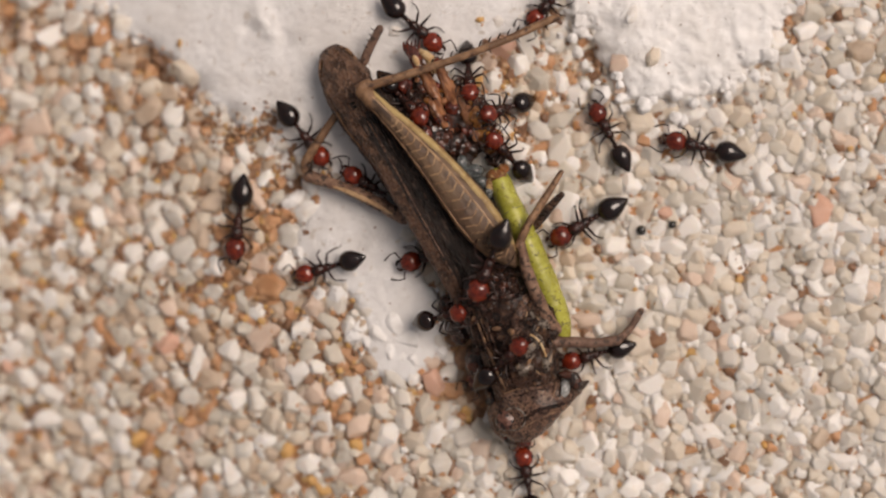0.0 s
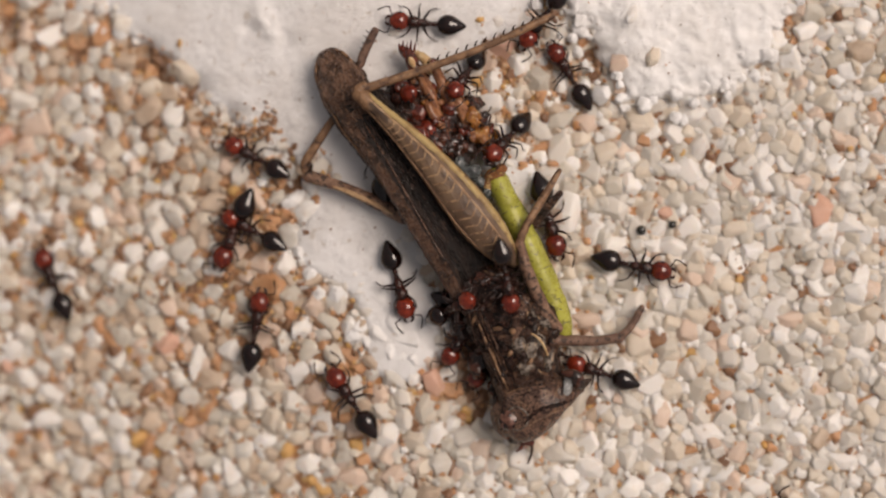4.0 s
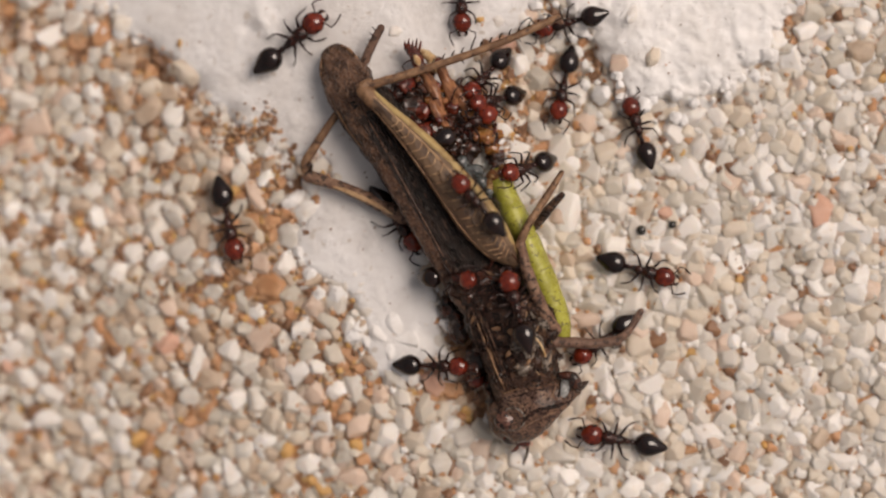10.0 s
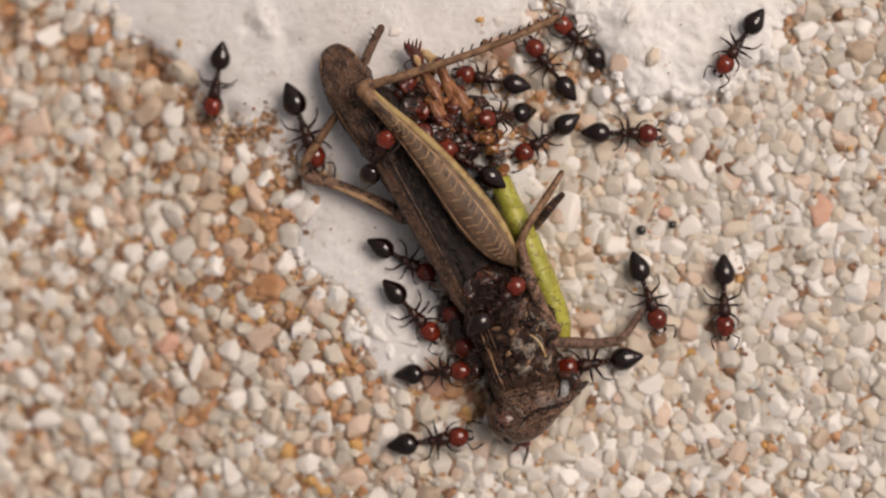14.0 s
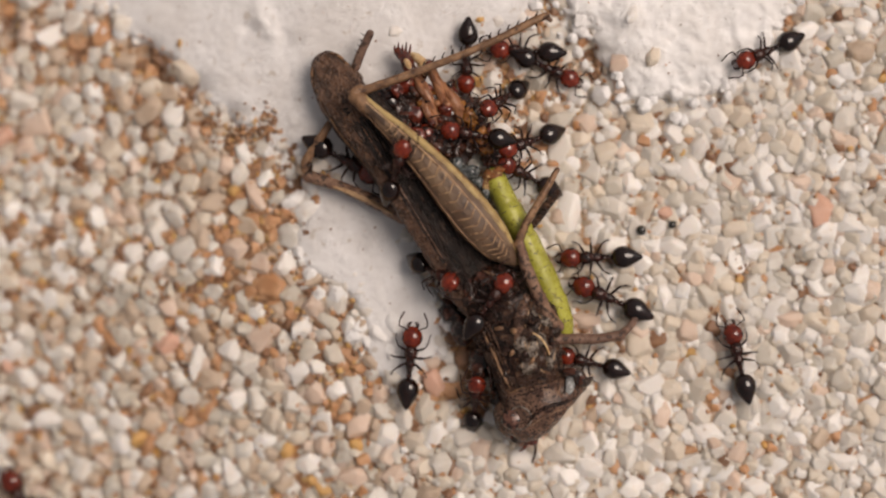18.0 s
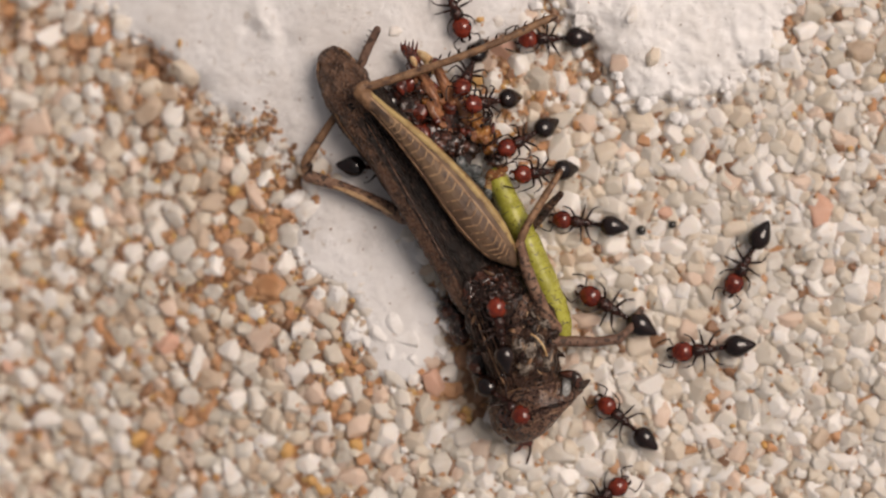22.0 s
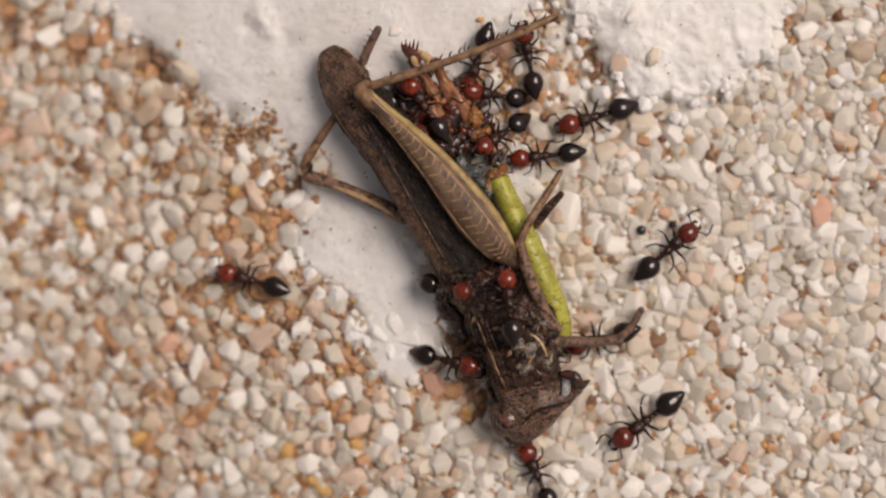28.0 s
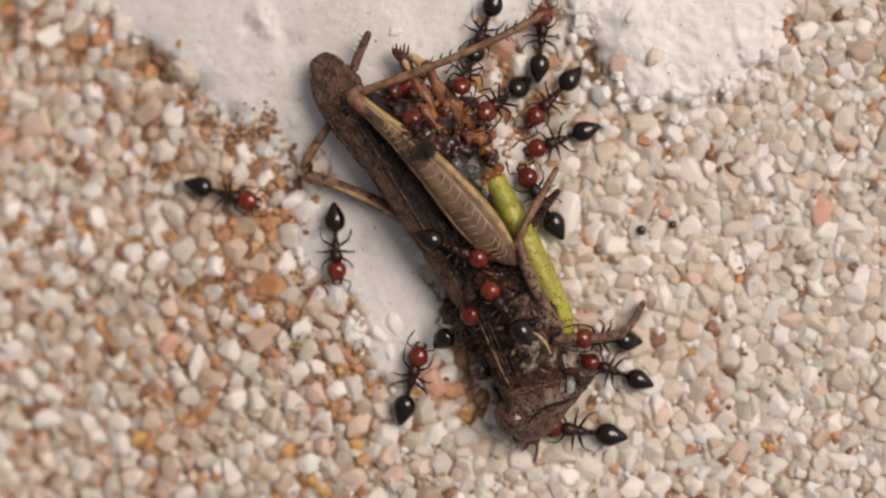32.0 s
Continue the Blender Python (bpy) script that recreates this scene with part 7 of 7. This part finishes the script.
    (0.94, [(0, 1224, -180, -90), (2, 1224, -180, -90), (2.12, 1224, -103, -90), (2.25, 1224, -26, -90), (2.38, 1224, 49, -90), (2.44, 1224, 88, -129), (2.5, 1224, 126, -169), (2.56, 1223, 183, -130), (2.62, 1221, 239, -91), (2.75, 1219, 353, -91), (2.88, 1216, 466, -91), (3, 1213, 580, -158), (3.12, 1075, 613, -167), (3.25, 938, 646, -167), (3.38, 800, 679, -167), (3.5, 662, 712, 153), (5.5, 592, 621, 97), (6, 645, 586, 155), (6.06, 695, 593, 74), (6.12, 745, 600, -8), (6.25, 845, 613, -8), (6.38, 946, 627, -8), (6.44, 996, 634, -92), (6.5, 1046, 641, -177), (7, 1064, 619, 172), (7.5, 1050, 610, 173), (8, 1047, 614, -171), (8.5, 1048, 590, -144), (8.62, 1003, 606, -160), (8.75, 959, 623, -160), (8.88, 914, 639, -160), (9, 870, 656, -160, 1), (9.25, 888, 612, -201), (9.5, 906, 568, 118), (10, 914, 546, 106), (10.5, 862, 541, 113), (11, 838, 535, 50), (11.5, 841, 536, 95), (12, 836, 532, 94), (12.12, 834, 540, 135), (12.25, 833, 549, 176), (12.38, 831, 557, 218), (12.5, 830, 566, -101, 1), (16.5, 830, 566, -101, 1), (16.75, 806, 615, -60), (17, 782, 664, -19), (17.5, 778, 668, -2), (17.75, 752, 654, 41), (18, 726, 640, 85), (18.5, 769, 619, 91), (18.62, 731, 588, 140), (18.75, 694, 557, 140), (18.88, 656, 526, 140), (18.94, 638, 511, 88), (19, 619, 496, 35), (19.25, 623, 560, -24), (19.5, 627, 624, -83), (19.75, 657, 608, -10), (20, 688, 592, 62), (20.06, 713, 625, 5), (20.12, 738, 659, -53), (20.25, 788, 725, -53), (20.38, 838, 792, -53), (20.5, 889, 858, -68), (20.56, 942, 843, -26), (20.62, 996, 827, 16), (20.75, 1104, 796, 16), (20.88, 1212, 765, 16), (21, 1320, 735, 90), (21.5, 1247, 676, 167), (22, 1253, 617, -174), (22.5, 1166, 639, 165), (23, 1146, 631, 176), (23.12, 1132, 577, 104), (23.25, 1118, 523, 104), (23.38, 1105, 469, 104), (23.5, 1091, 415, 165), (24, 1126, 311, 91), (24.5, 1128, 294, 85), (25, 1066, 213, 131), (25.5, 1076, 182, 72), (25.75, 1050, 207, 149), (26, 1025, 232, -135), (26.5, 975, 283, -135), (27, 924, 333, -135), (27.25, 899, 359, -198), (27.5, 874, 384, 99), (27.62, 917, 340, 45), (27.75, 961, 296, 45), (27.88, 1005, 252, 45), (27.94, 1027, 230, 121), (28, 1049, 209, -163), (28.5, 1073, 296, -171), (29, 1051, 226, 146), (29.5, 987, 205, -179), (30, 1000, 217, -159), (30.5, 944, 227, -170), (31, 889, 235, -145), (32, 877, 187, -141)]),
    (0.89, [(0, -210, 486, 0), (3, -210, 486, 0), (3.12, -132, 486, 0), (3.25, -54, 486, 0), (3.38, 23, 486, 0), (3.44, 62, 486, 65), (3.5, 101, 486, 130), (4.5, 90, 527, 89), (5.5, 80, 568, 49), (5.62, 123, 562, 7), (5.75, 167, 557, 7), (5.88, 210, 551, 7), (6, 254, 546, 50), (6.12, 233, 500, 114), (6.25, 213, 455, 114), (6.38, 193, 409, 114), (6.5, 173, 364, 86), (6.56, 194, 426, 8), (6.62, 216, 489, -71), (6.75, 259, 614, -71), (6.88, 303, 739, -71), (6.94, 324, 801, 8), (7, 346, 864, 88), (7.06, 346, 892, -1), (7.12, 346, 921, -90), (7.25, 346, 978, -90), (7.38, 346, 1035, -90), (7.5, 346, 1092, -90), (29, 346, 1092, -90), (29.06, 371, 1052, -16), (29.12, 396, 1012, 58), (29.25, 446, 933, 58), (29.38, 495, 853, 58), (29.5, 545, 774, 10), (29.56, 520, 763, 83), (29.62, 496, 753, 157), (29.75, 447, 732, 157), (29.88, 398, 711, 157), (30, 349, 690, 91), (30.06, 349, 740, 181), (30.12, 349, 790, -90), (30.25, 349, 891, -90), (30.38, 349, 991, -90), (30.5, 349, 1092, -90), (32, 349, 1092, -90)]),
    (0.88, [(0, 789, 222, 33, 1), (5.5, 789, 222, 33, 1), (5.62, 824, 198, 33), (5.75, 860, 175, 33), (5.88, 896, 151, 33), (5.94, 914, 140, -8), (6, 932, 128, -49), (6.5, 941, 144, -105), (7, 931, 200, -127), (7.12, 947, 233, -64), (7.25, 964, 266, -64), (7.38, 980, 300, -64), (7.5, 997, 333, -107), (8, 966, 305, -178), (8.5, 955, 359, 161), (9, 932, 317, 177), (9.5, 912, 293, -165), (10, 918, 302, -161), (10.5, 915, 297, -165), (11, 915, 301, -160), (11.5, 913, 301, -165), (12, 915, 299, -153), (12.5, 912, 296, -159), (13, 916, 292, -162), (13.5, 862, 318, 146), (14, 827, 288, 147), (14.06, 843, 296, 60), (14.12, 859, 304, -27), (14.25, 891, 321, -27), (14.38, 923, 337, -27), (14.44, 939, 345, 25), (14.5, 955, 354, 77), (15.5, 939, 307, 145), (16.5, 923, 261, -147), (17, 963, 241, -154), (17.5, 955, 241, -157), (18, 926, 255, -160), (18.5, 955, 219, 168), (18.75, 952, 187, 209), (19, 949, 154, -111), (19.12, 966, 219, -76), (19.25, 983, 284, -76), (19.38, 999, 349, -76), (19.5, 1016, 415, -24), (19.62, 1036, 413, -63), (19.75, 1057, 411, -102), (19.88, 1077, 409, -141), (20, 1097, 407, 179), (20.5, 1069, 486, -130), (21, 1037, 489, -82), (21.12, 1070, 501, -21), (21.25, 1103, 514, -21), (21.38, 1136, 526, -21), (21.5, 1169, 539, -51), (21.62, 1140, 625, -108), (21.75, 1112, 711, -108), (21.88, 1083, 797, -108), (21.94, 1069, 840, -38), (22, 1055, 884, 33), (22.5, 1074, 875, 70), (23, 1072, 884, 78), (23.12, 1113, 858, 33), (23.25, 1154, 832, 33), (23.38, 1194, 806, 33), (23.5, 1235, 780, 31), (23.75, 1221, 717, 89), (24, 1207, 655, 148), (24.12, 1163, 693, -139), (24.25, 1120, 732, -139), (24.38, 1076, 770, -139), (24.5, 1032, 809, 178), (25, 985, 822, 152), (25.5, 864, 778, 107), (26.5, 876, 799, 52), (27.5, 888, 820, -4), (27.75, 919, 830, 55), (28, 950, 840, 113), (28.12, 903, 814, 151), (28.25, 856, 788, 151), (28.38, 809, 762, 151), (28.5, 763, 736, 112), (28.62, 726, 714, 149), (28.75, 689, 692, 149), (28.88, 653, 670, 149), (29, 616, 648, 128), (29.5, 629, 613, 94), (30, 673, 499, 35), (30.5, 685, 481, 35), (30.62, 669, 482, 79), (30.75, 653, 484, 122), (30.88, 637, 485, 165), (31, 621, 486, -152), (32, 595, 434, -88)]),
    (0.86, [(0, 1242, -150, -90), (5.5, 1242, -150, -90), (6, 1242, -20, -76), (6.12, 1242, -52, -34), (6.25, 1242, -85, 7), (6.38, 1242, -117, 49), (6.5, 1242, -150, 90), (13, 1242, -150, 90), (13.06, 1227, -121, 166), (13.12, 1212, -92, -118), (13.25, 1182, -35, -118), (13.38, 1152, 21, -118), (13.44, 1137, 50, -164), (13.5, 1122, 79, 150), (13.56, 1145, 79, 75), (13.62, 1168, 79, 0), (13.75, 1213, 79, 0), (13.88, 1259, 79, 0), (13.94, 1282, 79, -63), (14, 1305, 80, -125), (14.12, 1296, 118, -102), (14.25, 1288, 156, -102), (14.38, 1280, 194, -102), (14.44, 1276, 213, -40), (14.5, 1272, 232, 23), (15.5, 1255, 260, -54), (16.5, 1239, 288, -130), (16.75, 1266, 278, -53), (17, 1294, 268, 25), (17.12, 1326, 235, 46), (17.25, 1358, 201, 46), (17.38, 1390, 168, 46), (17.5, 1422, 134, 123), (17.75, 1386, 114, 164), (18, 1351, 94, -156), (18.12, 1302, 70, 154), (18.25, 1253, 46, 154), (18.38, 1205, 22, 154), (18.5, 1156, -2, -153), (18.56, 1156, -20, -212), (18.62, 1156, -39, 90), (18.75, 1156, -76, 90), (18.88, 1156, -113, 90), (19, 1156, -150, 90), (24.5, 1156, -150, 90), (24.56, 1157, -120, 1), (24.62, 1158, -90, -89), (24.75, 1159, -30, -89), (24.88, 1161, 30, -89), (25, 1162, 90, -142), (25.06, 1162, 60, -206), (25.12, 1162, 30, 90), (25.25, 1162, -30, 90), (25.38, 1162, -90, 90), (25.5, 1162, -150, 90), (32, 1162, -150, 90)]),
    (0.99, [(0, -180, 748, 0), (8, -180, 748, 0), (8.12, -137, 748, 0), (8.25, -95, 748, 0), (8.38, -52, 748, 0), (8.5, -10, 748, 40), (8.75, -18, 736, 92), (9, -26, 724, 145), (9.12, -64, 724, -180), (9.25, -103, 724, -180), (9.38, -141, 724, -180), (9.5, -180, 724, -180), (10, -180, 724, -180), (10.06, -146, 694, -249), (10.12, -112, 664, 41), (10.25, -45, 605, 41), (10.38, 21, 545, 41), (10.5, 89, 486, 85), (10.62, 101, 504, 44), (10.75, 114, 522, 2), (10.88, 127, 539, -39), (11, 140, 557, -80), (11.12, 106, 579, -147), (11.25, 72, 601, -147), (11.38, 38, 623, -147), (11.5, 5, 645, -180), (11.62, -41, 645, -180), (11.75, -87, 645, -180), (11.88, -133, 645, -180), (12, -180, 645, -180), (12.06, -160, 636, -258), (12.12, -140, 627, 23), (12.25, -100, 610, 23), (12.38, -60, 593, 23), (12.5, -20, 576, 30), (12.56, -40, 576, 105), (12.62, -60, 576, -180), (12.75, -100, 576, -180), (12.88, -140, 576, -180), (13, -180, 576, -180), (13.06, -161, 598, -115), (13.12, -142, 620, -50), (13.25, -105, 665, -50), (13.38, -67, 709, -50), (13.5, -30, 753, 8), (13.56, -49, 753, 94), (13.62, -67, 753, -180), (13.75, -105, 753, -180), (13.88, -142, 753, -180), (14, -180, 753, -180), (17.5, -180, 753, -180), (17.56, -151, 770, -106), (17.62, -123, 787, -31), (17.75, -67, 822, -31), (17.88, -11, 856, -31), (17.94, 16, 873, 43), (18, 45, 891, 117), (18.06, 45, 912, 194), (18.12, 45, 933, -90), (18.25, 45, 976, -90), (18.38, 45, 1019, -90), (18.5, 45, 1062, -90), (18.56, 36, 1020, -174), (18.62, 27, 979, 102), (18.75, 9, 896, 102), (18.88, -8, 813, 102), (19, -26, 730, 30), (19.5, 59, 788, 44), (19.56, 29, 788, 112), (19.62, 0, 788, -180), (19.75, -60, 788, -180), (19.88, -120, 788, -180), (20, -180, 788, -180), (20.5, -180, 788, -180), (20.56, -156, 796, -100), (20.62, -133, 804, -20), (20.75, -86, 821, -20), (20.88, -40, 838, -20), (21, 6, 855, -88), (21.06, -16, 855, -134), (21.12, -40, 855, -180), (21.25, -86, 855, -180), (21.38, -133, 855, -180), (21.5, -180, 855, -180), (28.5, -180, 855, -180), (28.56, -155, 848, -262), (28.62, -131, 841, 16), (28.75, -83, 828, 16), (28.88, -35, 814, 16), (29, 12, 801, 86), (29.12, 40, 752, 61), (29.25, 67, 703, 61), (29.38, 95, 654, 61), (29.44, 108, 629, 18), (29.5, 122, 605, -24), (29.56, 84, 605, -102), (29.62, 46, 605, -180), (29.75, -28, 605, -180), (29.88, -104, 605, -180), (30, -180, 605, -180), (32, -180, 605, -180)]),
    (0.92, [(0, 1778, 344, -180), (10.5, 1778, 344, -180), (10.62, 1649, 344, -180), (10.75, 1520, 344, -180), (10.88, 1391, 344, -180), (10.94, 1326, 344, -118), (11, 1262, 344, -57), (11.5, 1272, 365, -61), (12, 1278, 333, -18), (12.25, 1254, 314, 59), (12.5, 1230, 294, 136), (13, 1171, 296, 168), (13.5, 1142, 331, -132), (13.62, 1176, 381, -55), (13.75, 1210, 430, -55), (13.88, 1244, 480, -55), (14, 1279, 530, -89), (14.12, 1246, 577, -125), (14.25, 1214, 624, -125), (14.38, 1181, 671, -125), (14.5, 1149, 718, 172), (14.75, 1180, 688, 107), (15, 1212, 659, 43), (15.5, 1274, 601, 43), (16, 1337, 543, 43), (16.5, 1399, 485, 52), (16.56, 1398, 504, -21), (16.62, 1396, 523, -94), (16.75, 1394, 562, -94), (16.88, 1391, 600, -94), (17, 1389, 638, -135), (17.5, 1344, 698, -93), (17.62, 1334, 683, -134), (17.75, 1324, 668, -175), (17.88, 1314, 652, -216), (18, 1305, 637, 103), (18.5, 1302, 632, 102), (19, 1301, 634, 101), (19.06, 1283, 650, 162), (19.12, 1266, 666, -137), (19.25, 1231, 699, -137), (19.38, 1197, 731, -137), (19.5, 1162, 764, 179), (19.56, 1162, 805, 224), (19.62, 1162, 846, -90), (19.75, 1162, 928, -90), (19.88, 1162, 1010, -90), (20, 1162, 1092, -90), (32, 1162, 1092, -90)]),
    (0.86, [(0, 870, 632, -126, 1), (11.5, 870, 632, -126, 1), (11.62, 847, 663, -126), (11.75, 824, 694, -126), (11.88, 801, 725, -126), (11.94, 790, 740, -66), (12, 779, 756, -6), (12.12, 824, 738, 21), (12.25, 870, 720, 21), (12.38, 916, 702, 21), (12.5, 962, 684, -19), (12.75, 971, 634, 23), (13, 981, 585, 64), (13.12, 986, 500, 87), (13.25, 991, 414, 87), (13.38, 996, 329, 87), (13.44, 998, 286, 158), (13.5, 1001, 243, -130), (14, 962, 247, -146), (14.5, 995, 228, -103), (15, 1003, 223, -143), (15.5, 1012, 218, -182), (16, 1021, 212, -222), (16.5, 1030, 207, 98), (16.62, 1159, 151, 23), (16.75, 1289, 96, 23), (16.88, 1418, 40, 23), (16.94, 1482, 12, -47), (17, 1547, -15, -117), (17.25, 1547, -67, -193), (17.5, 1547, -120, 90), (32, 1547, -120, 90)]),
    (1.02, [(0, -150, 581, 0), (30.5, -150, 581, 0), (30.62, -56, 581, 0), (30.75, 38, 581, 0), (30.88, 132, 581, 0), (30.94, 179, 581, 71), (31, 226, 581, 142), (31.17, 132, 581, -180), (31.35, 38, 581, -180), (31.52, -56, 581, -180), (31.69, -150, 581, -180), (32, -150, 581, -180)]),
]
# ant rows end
first_ant = build_ant()
tagged(first_ant, "red-headed black-bodied worker ant feeding on the grasshopper", "ant", "ants round the grasshopper")
ants = [first_ant]
while len(ants) < len(ANT_ROWS):
    ants.append(copy_thing(first_ant, pose(0, 0, 0)))
for ob, (size, rows) in zip(ants, ANT_ROWS):
    ob.scale = (size, size, size)


plaster_top = tree_of([crust, crust_side])
SOLID = ("forewing", "hindwing", "hind_femur", "abdomen", "thorax", "thorax_plate", "pronotum", "head", "torn_tissue", "gut")
hopper_top = tree_of([o for o in hopper.children if o.name.split(".")[0] in SOLID])


def footing(u, v, below):
    """Height (plan units) of what an ant stands on."""
    p = plan(u, v)
    h = sand_level(u, v)
    for tree in (plaster_top,) if below else (plaster_top, hopper_top):
        hit = tree.ray_cast(Vector((p.x, p.y, 0.02)), Vector((0, 0, -1)))[0]
        if hit:
            h = max(h, hit.z / U)
    return h


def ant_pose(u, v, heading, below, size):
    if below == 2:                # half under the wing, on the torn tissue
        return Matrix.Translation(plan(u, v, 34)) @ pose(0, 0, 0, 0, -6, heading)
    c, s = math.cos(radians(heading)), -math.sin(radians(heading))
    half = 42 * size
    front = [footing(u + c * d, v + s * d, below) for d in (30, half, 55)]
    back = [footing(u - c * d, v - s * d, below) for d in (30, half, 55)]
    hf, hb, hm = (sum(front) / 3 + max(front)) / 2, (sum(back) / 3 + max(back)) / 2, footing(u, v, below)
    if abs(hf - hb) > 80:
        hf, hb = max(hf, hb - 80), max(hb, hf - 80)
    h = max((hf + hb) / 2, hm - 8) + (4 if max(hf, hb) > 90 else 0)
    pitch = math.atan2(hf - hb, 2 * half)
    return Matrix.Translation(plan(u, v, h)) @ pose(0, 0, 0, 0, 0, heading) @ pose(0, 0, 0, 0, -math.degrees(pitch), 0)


# sway of the grasshopper as the ants tug at it: seconds, degrees anticlockwise
SWAY = [(0, 0.3), (0.5, 0.5), (1, 1.2), (1.5, 1.5), (2, 1.9), (2.5, 1.4), (3, 1.2), (3.5, 1.2), (5.5, 2.6), (6, 1.4), (6.5, 1.0), (7, 0.4), (8, 0), (9, -0.2), (10, 0), (11, 0.8),
        (11.5, 0.6), (12, -0.3), (13, 0), (13.5, 1.2), (14, 0), (14.5, 0.9), (16.5, 1.6), (17, 2.0), (18, 2.6), (19, 3.5), (20, 3.5), (20.5, 3.5), (21, 1.75), (21.5, 2.0), (22, 0.9), (22.5, 2.6),
        (23, 2.9), (24, 3.35), (25, 3.9), (25.5, 4.3), (27.5, 1.2), (28, 0.7), (29, 1.9), (30, 2.1), (31, 2.0), (31.5, 2.3), (32, 3.1)]


def motions():
    rest = Matrix.Translation(PIVOT)
    hopper_rows = [(t, rest @ pose(0, 0, 0, 0, 0, a)) for t, a in SWAY]
    walk(hopper, hopper_rows)
    walk(far_leg, [(t, m.inverted() @ rest) for t, m in hopper_rows])
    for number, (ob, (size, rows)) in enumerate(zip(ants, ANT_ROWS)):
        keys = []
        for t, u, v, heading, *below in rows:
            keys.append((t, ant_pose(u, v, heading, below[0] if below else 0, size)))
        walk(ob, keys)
        # legs swing in two tripods while the ant walks
        legs = [o for o in ob.children if o.name.split(".")[0] == "leg"]
        hips = [o.location.copy() for o in legs]
        swing = [(0.0, 0.0)]
        for (t0, a), (t1, b) in zip(keys, keys[1:]):
            far = (b.translation - a.translation).length / U
            turn = math.degrees(a.to_quaternion().rotation_difference(b.to_quaternion()).angle)
            steps = int(min(12, max(far / 28, turn / 25)))
            for i in range(1, steps + 1):
                swing.append((t0 + (t1 - t0) * i / (steps + 1), 1 if i % 2 else -1))
            swing.append((t1, 0.25 if number % 2 else -0.2))
        for i, (leg, hip) in enumerate(zip(legs, hips)):
            sign = 1 if i in (0, 2, 4) else -1
            lift = 3 + (number * 37 + i * 53) % 7
            walk(leg, [(t, Matrix.Translation(hip) @ pose(0, 0, 0, 0, 0, sign * 19 * k + lift - 6)) for t, k in swing])


motions()
